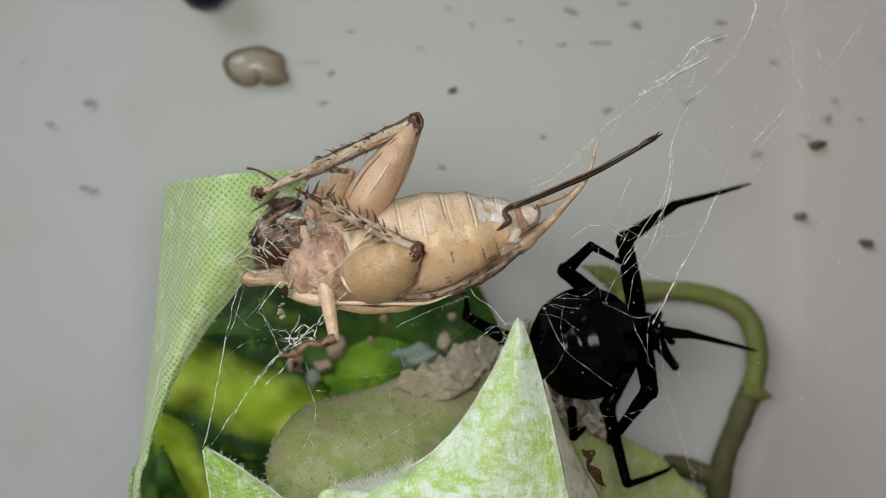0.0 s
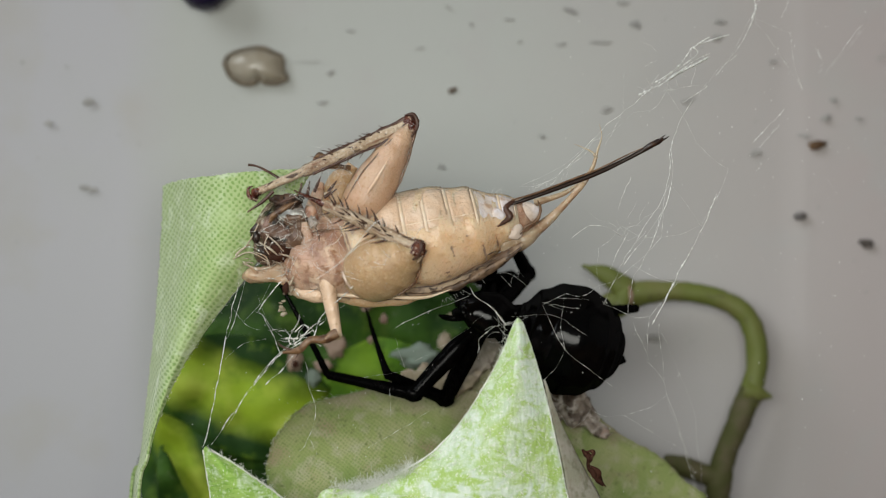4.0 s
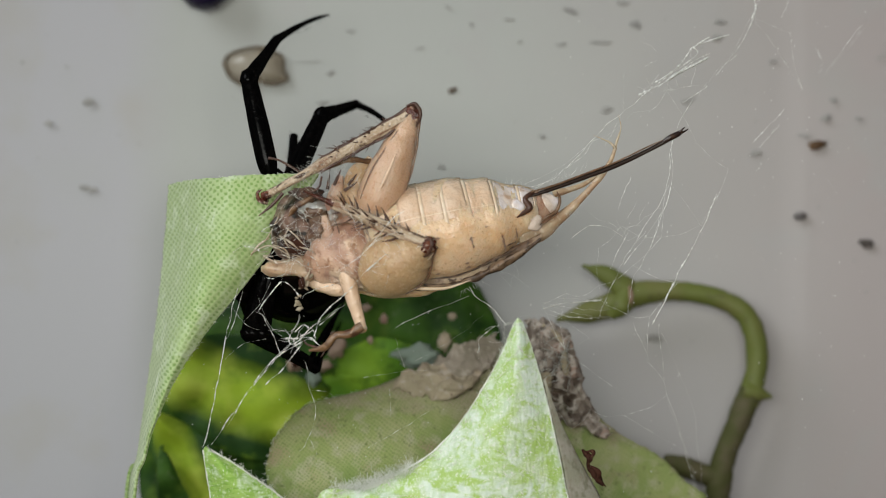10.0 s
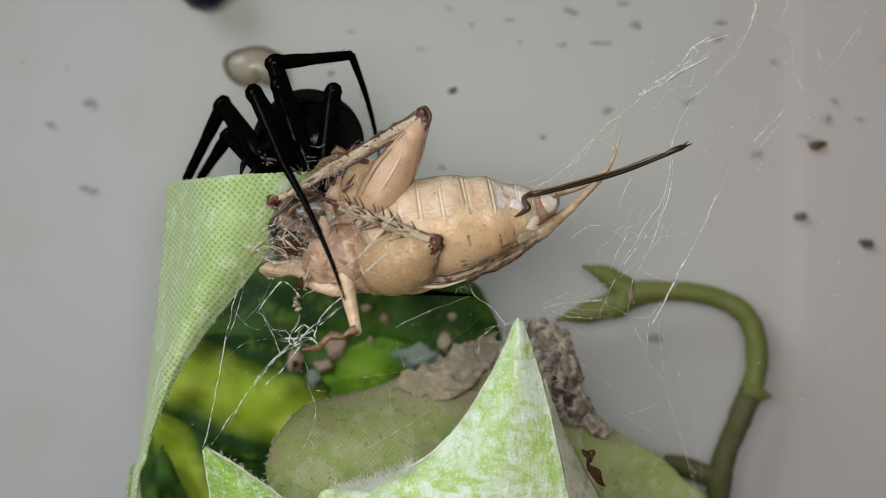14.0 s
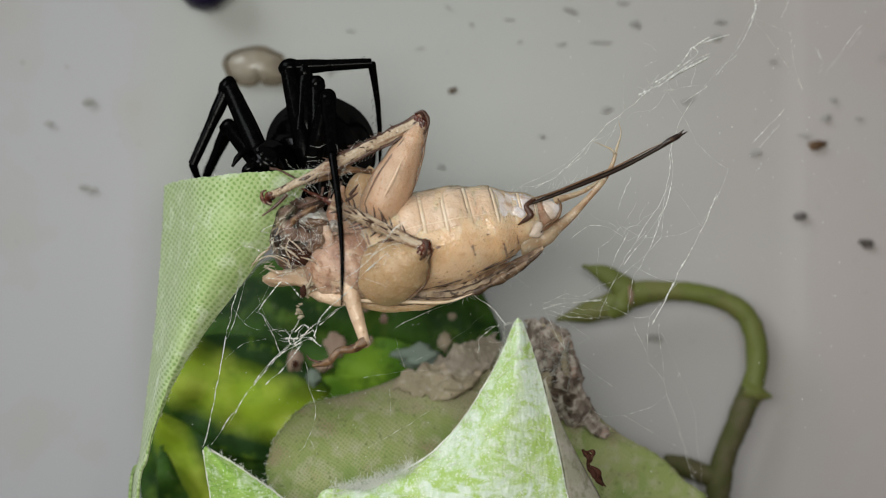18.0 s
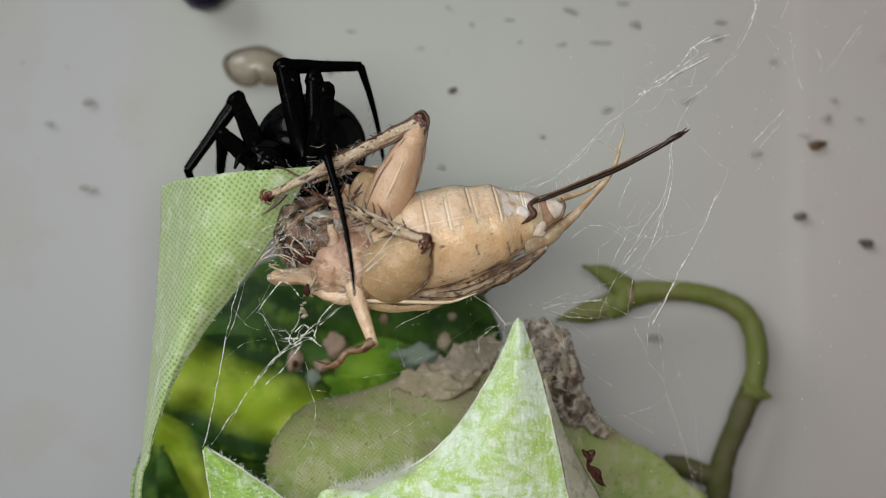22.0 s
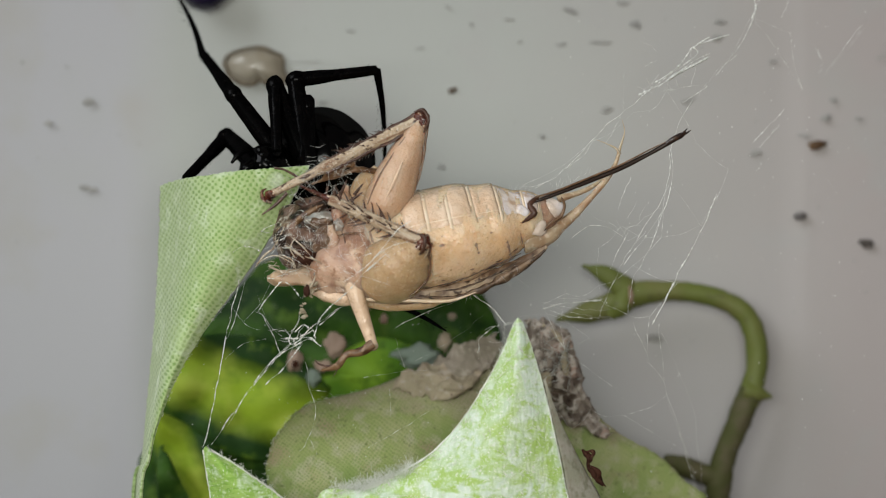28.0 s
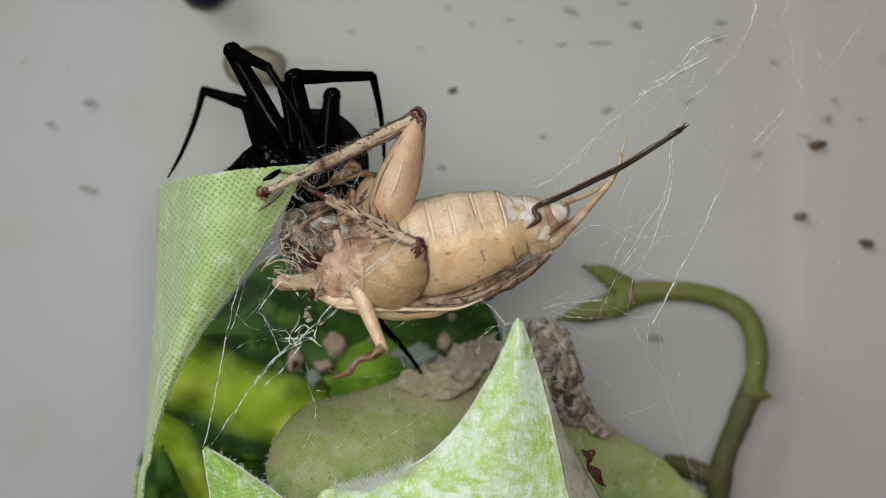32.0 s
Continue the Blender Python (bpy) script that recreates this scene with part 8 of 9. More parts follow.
    joints = [
        (0, 9.83, 10.8, 48.74, 9.74, 7.18, 45.9, 11.41, 13.94, 46.64),
        (0.5, 11.51, 10.2, 47.07, 11.38, 6.7, 44.09, 13.05, 12.47, 47.68),
        (1, 12.08, 9.5, 47.14, 12.35, 5.99, 44.18, 13.64, 11.88, 47.74),
        (1.5, 14.88, 3.1, 49.47, 16.9, 5.78, 46.32, 16.15, 12.61, 47.69),
        (2, 9.32, 9.9, 51.41, 9.42, 5.87, 49.19, 11.68, 12.08, 46.87),
        (2.5, 9.61, 8.73, 50.86, 9.91, 7.22, 48.41, 11.26, 9.08, 46.37),
        (3, 9.51, 7.57, 50.26, 10.01, 8.56, 47.59, 10.44, 6.08, 45.81),
        (3.5, 9.04, 6.4, 49.99, 9.75, 9.9, 47.1, 9.27, 3.08, 45.6),
        (5.5, 0.04, 10.4, 53.11, 0.67, 7.12, 49.95, 1.37, 12.79, 45.9),
        (6, -2.16, 12.3, 52.56, -0.19, 9.22, 49.77, 1.95, 2.74, 48.2),
        (7, -6, 10, 52.27, -5.21, 6.72, 49.15, -5.29, 13.43, 47.15),
        (8, -5.97, 5.3, 51.75, -6.38, 8.9, 48.92, -7.52, 2.75, 52.04),
        (9, -7.56, 4.2, 51.83, -8.92, 8.44, 50.66, -10.09, 14.97, 52.87),
        (9.5, -13.16, 3, 54.15, -10.54, 5.29, 51.14, -8.07, 11.56, 53.03),
        (10, -12.96, 3, 53.95, -9.71, 5.4, 51.74, -8.02, 11.21, 55.25),
        (11, -13.08, 3, 55.98, -10.93, 5.21, 52.57, -7.13, 11.02, 53.51),
        (11.5, -12.76, 3, 58.01, -9.73, 3.2, 54.55, -7.08, 9.67, 54.87),
        (12, -13.85, 7, 64.67, -14.91, 10.41, 61.77, -13.82, 3.72, 63.51),
        (13, -12.5, 6.98, 64.48, -13.56, 10.38, 61.58, -12.47, 3.69, 63.33),
        (14, -12.2, 7.41, 64.52, -13.26, 10.82, 61.62, -12.17, 4.13, 63.37),
        (16.5, -13.07, 8.09, 65.22, -14.13, 11.5, 62.32, -13.04, 4.81, 64.1),
        (17, -12.71, 8.21, 66.04, -13.77, 11.62, 63.14, -12.68, 4.94, 64.92),
        (18, -12.5, 7.12, 64.35, -13.56, 10.53, 61.46, -12.46, 3.85, 63.24),
        (19, -12.55, 6.8, 64.39, -13.61, 10.21, 61.5, -12.52, 3.53, 63.29),
        (20, -12.6, 6.53, 64.4, -13.67, 9.95, 61.51, -12.57, 3.27, 63.3),
        (21, -12.52, 7.03, 64.43, -13.59, 10.44, 61.54, -12.49, 3.77, 63.34),
        (22, -12.6, 6.89, 64.47, -13.66, 10.31, 61.58, -12.56, 3.63, 63.39),
        (23, -12.67, 6.91, 64.48, -13.73, 10.32, 61.59, -12.64, 3.65, 63.41),
        (24, -12.75, 6.85, 64.5, -13.81, 10.27, 61.61, -12.71, 3.6, 63.43),
        (25, -12.79, 6.36, 64.51, -13.85, 9.78, 61.61, -12.75, 3.11, 63.44),
        (27.5, -14.44, 7.53, 66.95, -15.5, 10.95, 64.06, -14.4, 4.29, 65.91),
        (28, -13, 6.07, 64.54, -14.06, 9.49, 61.66, -12.96, 2.83, 63.51),
        (28.5, -13.24, 6.07, 64.56, -14.3, 9.49, 61.68, -13.2, 2.83, 63.53),
        (29, -13.28, 6.05, 64.57, -14.34, 9.47, 61.68, -13.24, 2.81, 63.54),
        (30, -13.22, 6.47, 65.38, -14.28, 9.89, 62.5, -13.18, 3.23, 64.36),
        (30.5, -13.6, 5.93, 64.78, -14.66, 9.35, 61.9, -13.56, 2.7, 63.76),
        (31, -13.62, 5.76, 64.6, -14.68, 9.18, 61.72, -13.58, 2.52, 63.59),
        (31.5, -13.46, 5.81, 64.22, -14.52, 9.23, 61.34, -13.42, 2.57, 63.21),
        (32, -13.7, 5.8, 64.62, -14.76, 9.22, 61.74, -13.66, 2.57, 63.61),
    ]
    step(spider_leg((5.4, 4.6, 7.0), 1.05), (5.4, 4.6, 7.0), joints, frames, (3.0, 0, -2.5))
    joints = [
        (0, 15.63, 5.6, 53.39, 17.61, 9.02, 51.04, 15.43, 2.88, 53.59),
        (0.5, 15.55, 5.63, 54.56, 17.82, 9.03, 54.27, 16.51, 9.1, 54.02),
        (1, 14.36, 5.4, 55.89, 16.91, 8.78, 57.68, 16.47, 15.06, 54.61),
        (1.5, 10.51, 8.7, 57.48, 11.12, 4.23, 58.39, 10.7, 10.97, 56.54),
        (2, 3.75, 11, 57.43, 2.16, 6.83, 58.56, 0.71, 13.6, 59.6),
        (2.5, 4.61, 11.35, 57.45, 3.1, 7.32, 59.01, 1.36, 14.04, 59.85),
        (3, 5.08, 11.7, 57.42, 3.65, 7.81, 59.4, 1.62, 14.48, 60.04),
        (3.5, 4.2, 11.4, 58.3, 2.99, 6.99, 58.78, 2.05, 13.81, 60.05),
        (5.5, 1.97, 8.8, 58.33, 0.66, 4.59, 59.63, -1.04, 11.37, 60.04),
        (6, -0.7, 11.23, 57.97, -2.01, 7, 59.19, -3.67, 13.78, 59.68),
        (7, -6.92, 10.73, 58.36, -8.23, 6.46, 59.42, -9.83, 13.24, 60.08),
        (8, -9.7, 10.3, 58.31, -11.02, 5.99, 59.21, -12.55, 12.77, 60.04),
        (9, -11.06, 9.25, 61.7, -11.7, 7.67, 63.09, -12.33, 10.1, 62.67),
        (9.5, -11.38, 8.25, 63.34, -11.69, 8.04, 64.98, -11.87, 8.3, 63.94),
        (10, -11.47, 7.76, 64.76, -11.44, 8.9, 66.64, -11.17, 6.99, 64.98),
        (11, -11.15, 7.4, 65.96, -10.44, 11.28, 68.33, -9.27, 5.02, 65.42),
        (11.5, -12.12, 4.97, 68.76, -11.62, 6.5, 67.69, -11.09, 6.76, 65.36),
        (12, -12.76, 3, 70.6, -12.46, 2.2, 66.08, -12.59, 8.97, 64.33),
        (13, -13.98, 3, 72.88, -12.56, 2, 67.69, -11.3, 8.77, 63.96),
        (14, -11.76, 2, 71.72, -10.03, 2, 67.21, -11.07, 9.02, 63.81),
        (16.5, -11.54, 3, 72.84, -10.83, 2, 69.1, -12.09, 9.24, 64.05),
        (17, -11.66, 3, 73.37, -10.75, 2, 69.1, -11.76, 9.27, 64.77),
        (18, -9.91, 3, 72.88, -10.23, 2, 68.42, -11.58, 8.68, 63.63),
        (19, -10.69, 3, 72.8, -10.55, 2, 68.25, -11.66, 8.87, 64.21),
        (20, -12.19, 3, 71.74, -11.27, 2.4, 67.31, -11.74, 9.11, 64.75),
        (21, -9.91, 3, 73.29, -9.9, 2, 68.58, -11.6, 9.07, 64.75),
        (22, -10.81, 3, 72.39, -10.55, 2, 67.85, -11.61, 8.4, 64.75),
        (23, -11.62, 3, 71.34, -11.03, 2, 67.21, -11.62, 7.88, 64.71),
        (24, -11.94, 3, 70.2, -11.98, -0.27, 66.96, -12.9, 6.05, 64.11),
        (25, -12.39, -0.2, 69.11, -12.69, -4.21, 66.87, -13.16, -9.44, 62.24),
        (27.5, -11.1, 6.9, 70.13, -11.35, 3.22, 67.38, -12.32, 9.64, 64.76),
        (28, -9.75, 3, 70.52, -9.99, 2, 67.21, -11.18, 7.69, 62.58),
        (28.5, -9.91, 3, 71.01, -10.15, 2, 67.21, -11.73, 7.19, 62.82),
        (29, -10.64, 3, 72.31, -10.31, 2, 67.69, -12.07, 6.67, 63.05),
        (30, -10.12, 3, 70.6, -10.33, 1, 66.82, -12.61, 6.09, 64.31),
        (30.5, -11.94, 3, 69.79, -11.97, -0.42, 66.72, -12.78, 6.15, 64.45),
        (31, -9.67, 3, 71.17, -9.54, 1, 67.14, -11.43, 6.01, 64.63),
        (31.5, -10.93, 3.03, 68.59, -10.94, -0.74, 65.95, -11.03, 6.04, 64.23),
        (32, -11.3, 3, 71.5, -10.53, 1, 67.14, -11.01, 6.02, 64.63),
    ]
    step(spider_leg((5.4, 4.6, 7.0), 1.05), (5.4, 4.6, 7.0), joints, frames, (2.6, 0, -2.3))
    prey = [
        (0, -1.78, -0.04, -1.65, -0.39, -2.2, -6.14, -2.2, 61.83, -1.96, -3, 68.53, -12.88, -3.6, 63.59, -6.44, -1.4, 57.46, -1.77, -5.2, 59.92, -7.78, -4.6, 62.98, -8.01, -3.2, 57.7, -7.35, -3.4, 53.84),
        (0.5, -2, -0.05, -1.89, -0.43, -1, -6.35, -2.2, 61.81, -2.21, -3, 68.49, -13.07, -3.6, 63.67, -6.65, -1.4, 57.45, -1.96, -5.2, 59.89, -7.97, -4.6, 63.02, -8.23, -3.2, 57.69, -7.58, -3.4, 53.87),
        (1, -2.22, -0.06, -2.12, -0.47, -0.5, -6.57, -2.2, 61.78, -2.46, -3, 68.45, -13.26, -3.6, 63.74, -6.87, -1.4, 57.44, -2.14, -5.2, 59.85, -8.16, -4.6, 63.07, -8.44, -3.2, 57.68, -7.81, -3.4, 53.91),
        (1.5, -2.33, 0.06, -2.18, -0.35, -0.5, -6.67, -2.2, 61.9, -2.61, -3, 68.55, -13.45, -3.6, 63.8, -6.98, -1.4, 57.56, -2.24, -5.2, 59.94, -8.32, -4.6, 63.13, -8.55, -3.2, 57.8, -7.94, -3.4, 54.07),
        (2, -2.43, 0.19, -2.24, -0.23, 0.4, -6.76, -2.2, 62.01, -2.77, -3, 68.65, -13.64, -3.6, 63.86, -7.08, -1.4, 57.69, -2.33, -5.2, 60.04, -8.48, -4.6, 63.2, -8.65, -3.2, 57.92, -8.08, -3.4, 54.22),
        (2.5, -2.43, 0.19, -2.26, -0.23, 1, -6.77, -2.2, 62.01, -2.81, -3, 68.65, -13.68, -3.6, 63.86, -7.08, -1.4, 57.69, -2.37, -5.2, 60.04, -8.52, -4.6, 63.2, -8.65, -3.2, 57.92, -8.04, -3.4, 54.22),
        (3, -2.43, 0.19, -2.28, -0.23, 1, -6.77, -2.2, 62.01, -2.84, -3, 68.65, -13.72, -3.6, 63.86, -7.08, -1.4, 57.69, -2.41, -5.2, 60.04, -8.55, -4.6, 63.2, -8.65, -3.2, 57.92, -8, -3.4, 54.22),
        (3.5, -2.31, 0.16, -2.16, -0.19, 1.4, -6.66, -2.2, 62, -2.69, -3, 68.57, -13.6, -3.6, 63.78, -6.96, -1.4, 57.66, -2.22, -5.2, 60.11, -8.42, -4.6, 63.17, -8.53, -3.2, 57.89, -7.89, -3.4, 54.1),
        (5.5, 0.42, 0.39, 0.42, 0.25, -2, -4.11, -2.2, 62.25, -1.12, -3, 68.35, -11.62, -3.6, 62.94, -4.26, -1.4, 57.89, -0.23, -5.2, 59.65, -6.45, -4.6, 62.45, -5.88, -3.2, 58.11, -4.63, -3.4, 54.55),
        (6, 0.11, 0.35, 0.18, 0.06, -0.9, -4.36, -2.2, 62.17, -1.35, -3, 68.53, -11.8, -3.6, 63.12, -4.57, -1.4, 57.85, -0.46, -5.2, 59.94, -6.64, -4.6, 62.66, -6.18, -3.2, 58.08, -5.1, -3.4, 54.49),
        (6.5, -0.07, 0.33, 0.06, 0.12, -0.6, -4.54, -2.2, 62.15, -1.47, -3, 68.65, -11.97, -3.6, 63.23, -4.75, -1.4, 57.83, -0.63, -5.2, 60.06, -6.81, -4.6, 62.77, -6.36, -3.2, 58.06, -5.28, -3.4, 54.43),
        (7, 0.15, 0.25, 0.24, 0.06, -0.9, -4.33, -2.2, 62.09, -1.24, -3, 68.53, -11.74, -3.6, 63.18, -4.54, -1.4, 57.75, -0.46, -5.2, 59.88, -6.59, -4.6, 62.68, -6.15, -3.2, 57.98, -5.04, -3.4, 54.32),
        (7.5, 0.39, 0.25, 0.48, 0.18, -2.1, -4.11, -2.2, 62.17, -1.47, -3, 68.77, -11.74, -3.6, 63, -4.3, -1.4, 57.75, -0.4, -5.2, 59.54, -6.58, -4.6, 62.46, -5.91, -3.2, 57.98, -4.69, -3.4, 54.25),
        (8, 0.1, 0.23, 0.24, 0.18, -1, -4.37, -2.2, 62.16, -1.65, -3, 68.88, -11.97, -3.6, 63.18, -4.59, -1.4, 57.73, -0.69, -5.2, 59.94, -6.83, -4.6, 62.7, -6.2, -3.2, 57.96, -5.04, -3.4, 54.02),
        (8.5, 0.04, 0.26, 0.18, 0.12, -0.7, -4.4, -2.2, 62.14, -1.53, -3, 68.83, -11.97, -3.6, 63.35, -4.64, -1.4, 57.76, -0.75, -5.2, 60.06, -6.85, -4.6, 62.86, -6.25, -3.2, 57.99, -5.16, -3.4, 54.14),
        (9, -0.11, 0.44, 0, 0.3, 1.2, -4.58, -2.2, 62.33, -1.76, -3, 69, -12.09, -3.6, 63.35, -4.79, -1.4, 57.93, -0.81, -5.2, 60.12, -6.94, -4.6, 62.87, -6.4, -3.2, 58.16, -5.28, -3.4, 54.32),
        (9.5, -0.33, 0.52, -0.12, 0.3, 0.9, -4.76, -2.2, 62.37, -2, -3, 69, -12.33, -3.6, 63.35, -5.01, -1.4, 58.01, -0.92, -5.2, 60.23, -7.14, -4.6, 62.91, -6.61, -3.2, 58.24, -5.63, -3.4, 54.49),
        (10, -0.33, 0.65, -0.25, 0.49, 1.1, -4.79, -2.2, 62.53, -2.06, -3, 69.18, -12.33, -3.6, 63.41, -5.01, -1.4, 58.15, -0.98, -5.2, 60.23, -7.16, -4.6, 62.95, -6.61, -3.2, 58.37, -5.51, -3.4, 54.61),
        (10.5, -0.23, 0.78, -0.12, 0.61, 0.1, -4.68, -2.2, 62.64, -2.12, -3, 69.18, -12.33, -3.6, 63.47, -4.91, -1.4, 58.27, -1.15, -5.2, 60.23, -7.21, -4.6, 62.99, -6.52, -3.2, 58.49, -5.33, -3.4, 54.84),
        (11, -0.22, 0.66, -0.18, 0.61, -0.3, -4.69, -2.2, 62.56, -2, -3, 69.18, -12.27, -3.6, 63.53, -4.89, -1.4, 58.15, -1.21, -5.2, 60.35, -7.19, -4.6, 63.07, -6.5, -3.2, 58.38, -5.22, -3.4, 54.49),
        (11.5, -0.12, 0.54, -0.06, 0.49, -1.5, -4.59, -2.2, 62.43, -1.88, -3, 69.06, -12.21, -3.6, 63.58, -4.8, -1.4, 58.03, -1.27, -5.2, 60.46, -7.16, -4.6, 63.14, -6.4, -3.2, 58.26, -5.04, -3.4, 54.32),
        (12, -0.27, 0.45, -0.18, 0.43, -0.6, -4.73, -2.2, 62.34, -1.94, -3, 69.06, -12.33, -3.6, 63.7, -4.95, -1.4, 57.95, -1.32, -5.2, 60.63, -7.26, -4.6, 63.27, -6.55, -3.2, 58.18, -5.28, -3.4, 54.14),
        (12.5, -0.34, 0.27, -0.25, 0.25, 0, -4.79, -2.2, 62.15, -1.71, -3, 68.94, -12.11, -3.6, 63.53, -5.01, -1.4, 57.77, -1.15, -5.2, 60.52, -7.06, -4.6, 63.12, -6.62, -3.2, 58, -5.45, -3.4, 53.96),
        (13, -0.65, 0.75, -0.67, 0.79, 5.2, -5.15, -2.2, 62.73, -1.59, -3, 69.18, -11.89, -3.6, 63.35, -5.32, -1.4, 58.25, -0.58, -5.2, 60.06, -6.73, -4.6, 62.86, -6.92, -3.2, 58.47, -5.98, -3.4, 54.55),
        (13.5, -0.43, 0.68, -0.43, 0.61, 5.9, -4.9, -2.2, 62.6, -1.59, -3, 69.12, -11.67, -3.6, 63.17, -5.11, -1.4, 58.18, -0.69, -5.2, 60.46, -6.62, -4.6, 62.85, -6.71, -3.2, 58.4, -5.75, -3.4, 54.43),
        (14, -0.45, 0.61, -0.36, 0.49, 6.1, -4.9, -2.2, 62.51, -1.41, -3, 68.94, -11.59, -3.6, 63.1, -5.12, -1.4, 58.11, -0.52, -5.2, 60.4, -6.51, -4.6, 62.79, -6.72, -3.2, 58.33, -5.86, -3.4, 54.43),
        (14.5, -0.34, 0.39, -0.25, 0.25, 5.1, -4.79, -2.2, 62.27, -1.3, -3, 68.77, -11.59, -3.6, 63.04, -5.02, -1.4, 57.89, -0.52, -5.2, 60.4, -6.51, -4.6, 62.75, -6.62, -3.2, 58.12, -5.75, -3.4, 54.2),
        (16.5, -0.22, 0.39, -0.12, 0.25, 2.5, -4.66, -2.2, 62.25, -1.3, -3, 68.71, -11.64, -3.6, 63.16, -4.9, -1.4, 57.89, -0.63, -5.2, 60.46, -6.58, -4.6, 62.85, -6.51, -3.2, 58.11, -5.57, -3.4, 54.2),
        (17, 0.5, -0.69, 0.54, -0.42, -11.9, -3.97, -2.2, 61.31, -2.47, -3, 69.18, -13.11, -3.6, 63.8, -4.19, -1.4, 56.82, -2.02, -5.2, 59.13, -8.01, -4.6, 62.89, -5.8, -3.2, 57.07, -3.93, -3.4, 52.96),
        (17.5, -0, -0.23, 0.06, -0.06, -3.9, -4.43, -2.2, 61.76, -2, -3, 68.94, -12.46, -3.6, 63.63, -4.68, -1.4, 57.28, -1.9, -5.2, 59.42, -7.53, -4.6, 62.86, -6.29, -3.2, 57.52, -4.75, -3.4, 53.49),
        (18, -0.23, -0.05, -0.18, -0, -0.6, -4.68, -2.2, 61.87, -1.53, -3, 68.65, -12.05, -3.6, 63.39, -4.91, -1.4, 57.45, -1.27, -5.2, 60.06, -7.06, -4.6, 62.89, -6.51, -3.2, 57.68, -5.28, -3.4, 53.61),
        (18.5, -0.09, -0.12, -0.12, -0.12, -0.7, -4.58, -2.2, 61.8, -1.53, -3, 68.59, -11.99, -3.6, 63.34, -4.77, -1.4, 57.39, -1.09, -5.2, 60.23, -6.96, -4.6, 62.9, -6.38, -3.2, 57.62, -5.04, -3.4, 53.49),
        (19, -0.04, 0.09, -0.06, 0.06, 0.7, -4.54, -2.2, 61.99, -1.47, -3, 68.59, -11.94, -3.6, 63.34, -4.73, -1.4, 57.59, -1.04, -5.2, 60.29, -6.91, -4.6, 62.92, -6.33, -3.2, 57.83, -4.98, -3.4, 53.79),
        (19.5, -0.03, -0.05, -0.06, -0, 0.1, -4.52, -2.2, 61.86, -1.41, -3, 68.53, -11.94, -3.6, 63.34, -4.71, -1.4, 57.46, -1.04, -5.2, 60.35, -6.91, -4.6, 62.93, -6.32, -3.2, 57.69, -4.98, -3.4, 53.55),
        (20, 0, -0, 0, -0, 0, -4.49, -2.2, 61.9, -1.47, -3, 68.59, -11.99, -3.6, 63.39, -4.68, -1.4, 57.5, -1.09, -5.2, 60.4, -6.96, -4.6, 62.99, -6.29, -3.2, 57.74, -4.92, -3.4, 53.61),
        (20.5, 0.02, -0.09, 0, -0, 0, -4.48, -2.2, 61.84, -1.41, -3, 68.47, -11.94, -3.6, 63.45, -4.66, -1.4, 57.41, -1.09, -5.2, 60.46, -6.92, -4.6, 63.05, -6.27, -3.2, 57.65, -4.87, -3.4, 53.38),
        (21, 0.07, -0.03, 0.06, 0.06, 0, -4.43, -2.2, 61.9, -1.41, -3, 68.53, -11.94, -3.6, 63.45, -4.61, -1.4, 57.48, -1.09, -5.2, 60.4, -6.92, -4.6, 63.03, -6.22, -3.2, 57.71, -4.81, -3.4, 53.49),
        (21.5, 0.09, 0.02, 0.12, 0.06, -0.7, -4.39, -2.2, 61.92, -1.47, -3, 68.59, -11.99, -3.6, 63.45, -4.59, -1.4, 57.52, -1.15, -5.2, 60.4, -6.98, -4.6, 63.03, -6.2, -3.2, 57.75, -4.81, -3.4, 53.61),
        (22, 0.09, 0.04, 0.06, 0.06, -1.1, -4.4, -2.2, 61.95, -1.53, -3, 68.65, -12.05, -3.6, 63.45, -4.59, -1.4, 57.54, -1.21, -5.2, 60.46, -7.04, -4.6, 63.05, -6.2, -3.2, 57.78, -4.75, -3.4, 53.61),
        (22.5, 0.1, -0, 0.06, 0.06, -1.5, -4.42, -2.2, 61.91, -1.47, -3, 68.59, -12.05, -3.6, 63.45, -4.59, -1.4, 57.5, -1.21, -5.2, 60.4, -7.04, -4.6, 63.03, -6.2, -3.2, 57.73, -4.69, -3.4, 53.55),
        (23, 0.14, -0.12, 0.06, 0.06, -0.7, -4.39, -2.2, 61.85, -1.47, -3, 68.59, -12.05, -3.6, 63.45, -4.54, -1.4, 57.38, -1.21, -5.2, 60.46, -7.04, -4.6, 63.05, -6.16, -3.2, 57.62, -4.57, -3.4, 53.2),
        (23.5, 0.14, -0.11, 0.06, 0.12, -0.9, -4.39, -2.2, 61.87, -1.47, -3, 68.59, -11.99, -3.6, 63.51, -4.54, -1.4, 57.4, -1.21, -5.2, 60.46, -7, -4.6, 63.09, -6.16, -3.2, 57.63, -4.57, -3.4, 53.2),
        (24, 0.13, -0.07, 0.06, 0.12, -0.7, -4.38, -2.2, 61.89, -1.47, -3, 68.59, -12.05, -3.6, 63.51, -4.55, -1.4, 57.44, -1.21, -5.2, 60.46, -7.04, -4.6, 63.09, -6.16, -3.2, 57.67, -4.63, -3.4, 53.32),
        (24.5, 0.14, -0.16, 0.06, 0.06, -0.6, -4.38, -2.2, 61.82, -1.41, -3, 68.53, -11.99, -3.6, 63.51, -4.54, -1.4, 57.34, -1.15, -5.2, 60.46, -6.98, -4.6, 63.09, -6.15, -3.2, 57.58, -4.63, -3.4, 53.14),
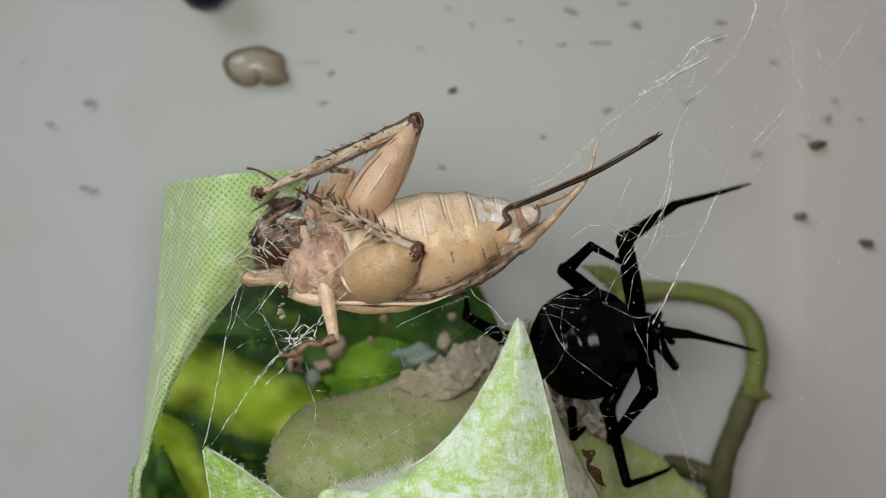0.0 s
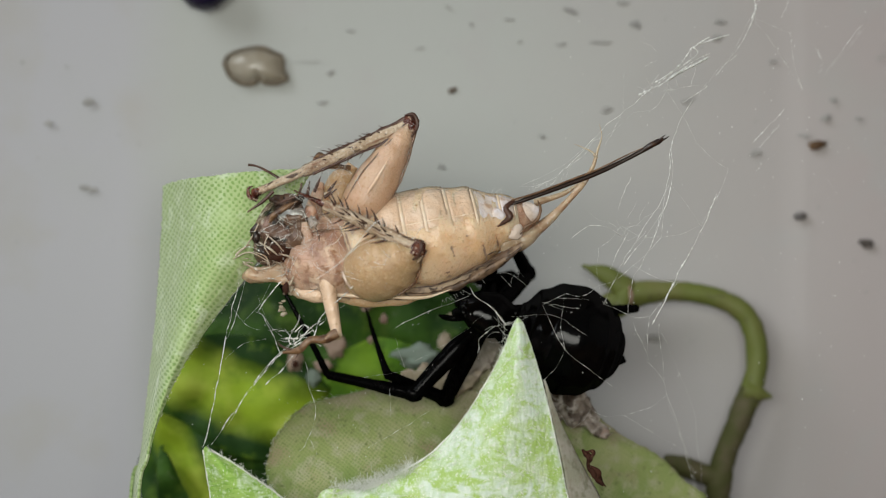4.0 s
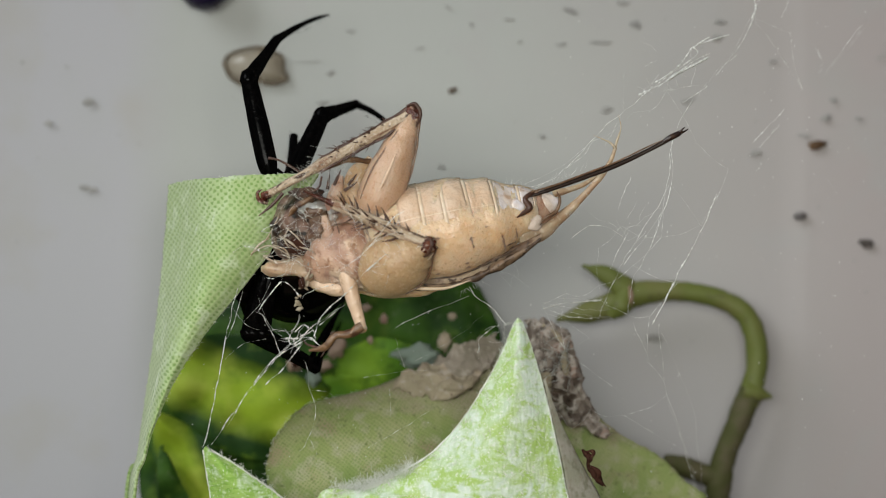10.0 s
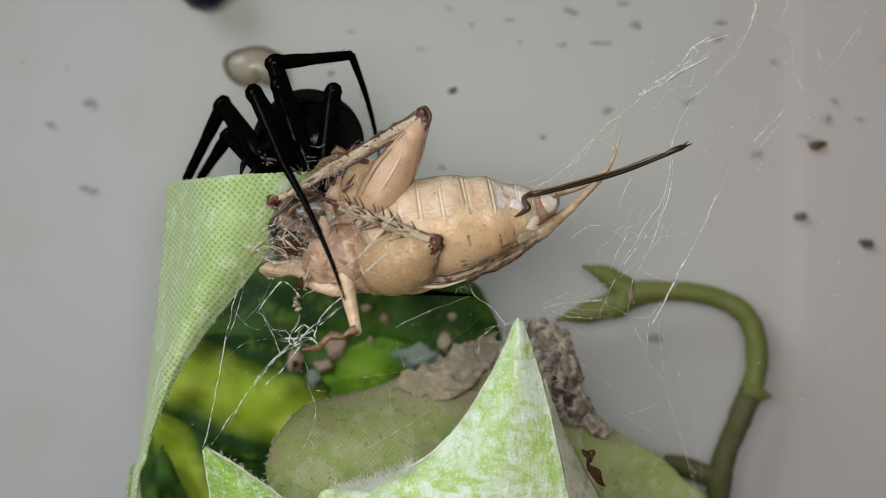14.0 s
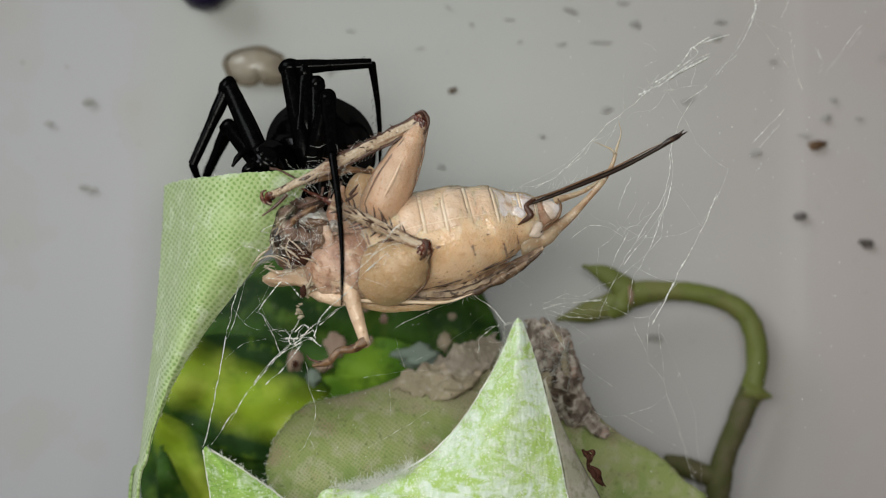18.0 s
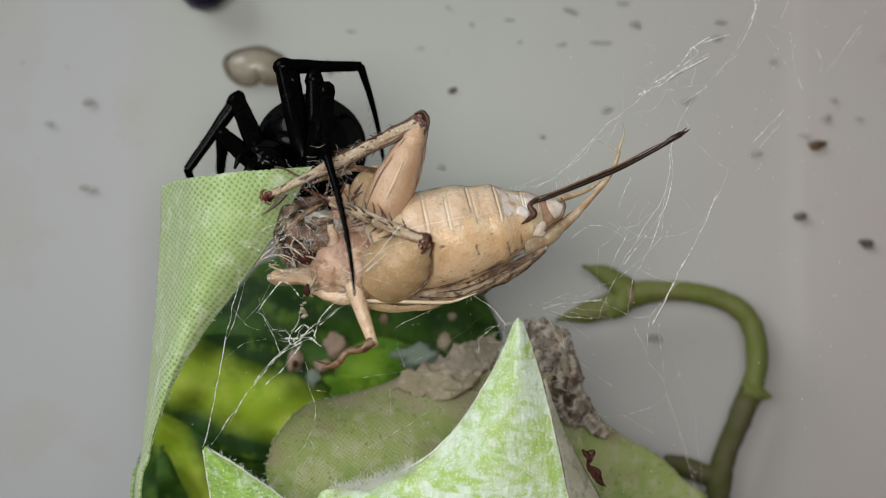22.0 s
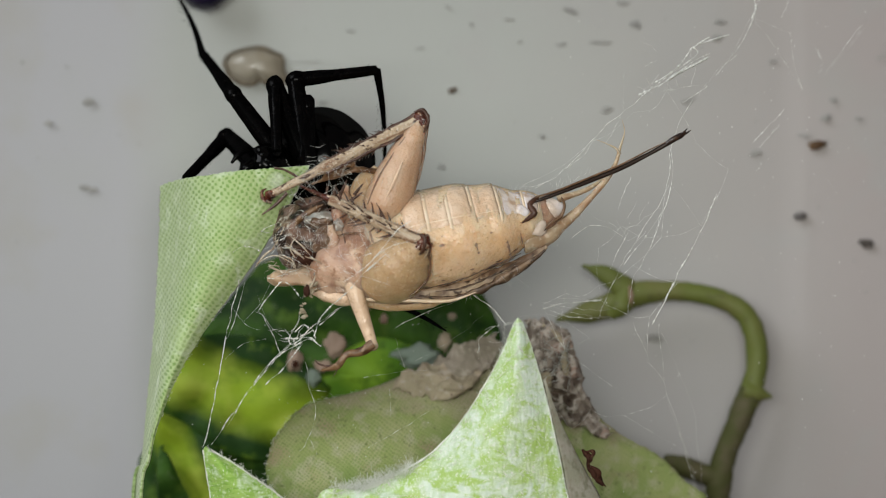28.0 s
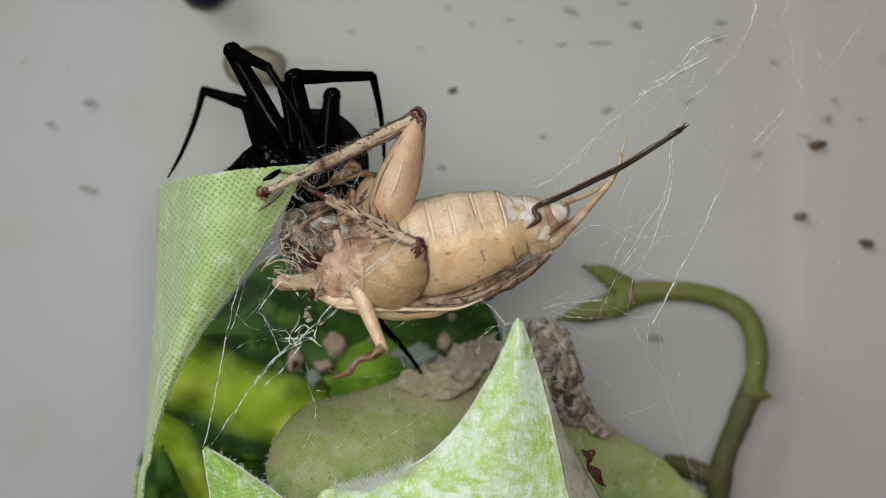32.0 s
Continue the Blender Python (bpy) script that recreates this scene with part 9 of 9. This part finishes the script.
        (25, 0.12, -0.2, 0, 0.12, -0.4, -4.41, -2.2, 61.83, -1.47, -3, 68.65, -11.99, -3.6, 63.51, -4.57, -1.4, 57.3, -1.21, -5.2, 60.4, -7, -4.6, 63.07, -6.18, -3.2, 57.54, -4.63, -3.4, 52.96),
        (25.5, -0.19, 0.27, -0.12, 0.3, 0.8, -4.63, -2.2, 62.22, -1.65, -3, 69, -11.88, -3.6, 63.34, -4.87, -1.4, 57.77, -1.21, -5.2, 60.35, -6.92, -4.6, 62.93, -6.48, -3.2, 58, -5.28, -3.4, 53.84),
        (27.5, 0.14, 0.27, 0.24, 0.25, 0.3, -4.26, -2.2, 62.17, -1.53, -3, 68.94, -11.88, -3.6, 63.39, -4.55, -1.4, 57.77, -1.28, -5.2, 60.34, -6.94, -4.6, 62.97, -6.16, -3.2, 58, -4.92, -3.4, 54.02),
        (28, 0.08, -0.02, 0.06, 0.12, -0.4, -4.39, -2.2, 61.93, -1.53, -3, 68.77, -11.99, -3.6, 63.51, -4.6, -1.4, 57.49, -1.35, -5.2, 60.41, -7.04, -4.6, 63.08, -6.21, -3.2, 57.72, -4.75, -3.4, 53.43),
        (28.5, 0.13, -0.09, 0.12, 0.06, -0.2, -4.33, -2.2, 61.87, -1.47, -3, 68.65, -11.99, -3.6, 63.57, -4.56, -1.4, 57.42, -1.35, -5.2, 60.43, -7.04, -4.6, 63.12, -6.17, -3.2, 57.65, -4.75, -3.4, 53.32),
        (29, 0.15, -0.1, 0.12, 0.06, -0.1, -4.33, -2.2, 61.85, -1.41, -3, 68.65, -11.99, -3.6, 63.57, -4.53, -1.4, 57.4, -1.35, -5.2, 60.44, -7.04, -4.6, 63.12, -6.14, -3.2, 57.64, -4.63, -3.4, 53.32),
        (29.5, 0.15, -0.16, 0.12, 0.06, -0.3, -4.33, -2.2, 61.81, -1.41, -3, 68.65, -11.88, -3.6, 63.57, -4.53, -1.4, 57.35, -1.35, -5.2, 60.45, -6.96, -4.6, 63.13, -6.14, -3.2, 57.59, -4.63, -3.4, 53.2),
        (30, 0.13, -0.15, 0.12, -0.06, -1, -4.33, -2.2, 61.75, -1.3, -3, 68.59, -11.88, -3.6, 63.51, -4.56, -1.4, 57.35, -1.35, -5.2, 60.46, -6.96, -4.6, 63.09, -6.17, -3.2, 57.59, -4.75, -3.4, 53.38),
        (30.5, 0.12, -0.07, 0.06, 0.06, -1, -4.36, -2.2, 61.86, -1.41, -3, 68.65, -11.94, -3.6, 63.51, -4.56, -1.4, 57.43, -1.35, -5.2, 60.48, -7, -4.6, 63.09, -6.18, -3.2, 57.67, -4.69, -3.4, 53.38),
        (31, 0.06, 0.12, 0.06, 0.12, 1.3, -4.4, -2.2, 62.01, -1.53, -3, 68.77, -11.99, -3.6, 63.51, -4.62, -1.4, 57.62, -1.35, -5.2, 60.49, -7.04, -4.6, 63.1, -6.23, -3.2, 57.85, -4.81, -3.4, 53.73),
        (31.5, 1.41, -1.14, 1.21, -0.79, -14.7, -3.22, -2.2, 60.85, -2.18, -3, 68.65, -12.87, -3.6, 64.27, -3.29, -1.4, 56.38, -1.73, -5.2, 59.59, -7.76, -4.6, 63.35, -4.92, -3.2, 56.63, -2.37, -3.4, 52.19),
        (32, 0.47, -0.32, 0.36, -0.24, -4.6, -4.03, -2.2, 61.61, -1.76, -3, 68.88, -12.23, -3.6, 63.74, -4.22, -1.4, 57.18, -1.66, -5.2, 60.19, -7.29, -4.6, 63.17, -5.84, -3.2, 57.42, -4.06, -3.4, 53.19),
    ]
    struggle(prey)
    sway = [
        (0, 0.27),
        (0.5, -0.84),
        (1, -0.84),
        (1.5, -1.13),
        (2, -1.68),
        (2.5, -1.68),
        (3, -1.68),
        (3.5, -1.41),
        (5.5, 3.91),
        (6, 3.07),
        (6.5, 2.51),
        (7, 3),
        (7.5, 3.27),
        (8, 2.43),
        (8.5, 2.16),
        (9, 1.96),
        (9.5, 1.96),
        (10, 1.68),
        (10.5, 1.12),
        (11, 0.27),
        (11.5, 0),
        (12, -0.57),
        (12.5, 0),
        (13, 1.12),
        (13.5, 1.12),
        (14, 1.12),
        (14.5, 1.68),
        (16.5, 1.12),
        (17, -0.84),
        (17.5, -0.84),
        (18, 0.27),
        (18.5, 0.27),
        (19, 0.27),
        (19.5, 0.27),
        (20, 0),
        (20.5, 0),
        (21, 0),
        (21.5, -0.29),
        (22, -0.57),
        (22.5, -0.57),
        (23, -0.57),
        (23.5, -0.57),
        (24, -0.57),
        (24.5, -0.57),
        (25, -0.57),
        (25.5, -0.57),
        (27.5, -1.13),
        (28, -1.13),
        (28.5, -1.13),
        (29, -1.13),
        (29.5, -1.41),
        (30, -1.41),
        (30.5, -1.68),
        (31, -1.68),
        (31.5, -2.8),
        (32, -1.68),
    ]
    walk(fold_leaf, [(t, Matrix.Translation(FOLD * MM) @ pose(0, 0, 0, 0, a, 0)) for t, a in sway])


motions()
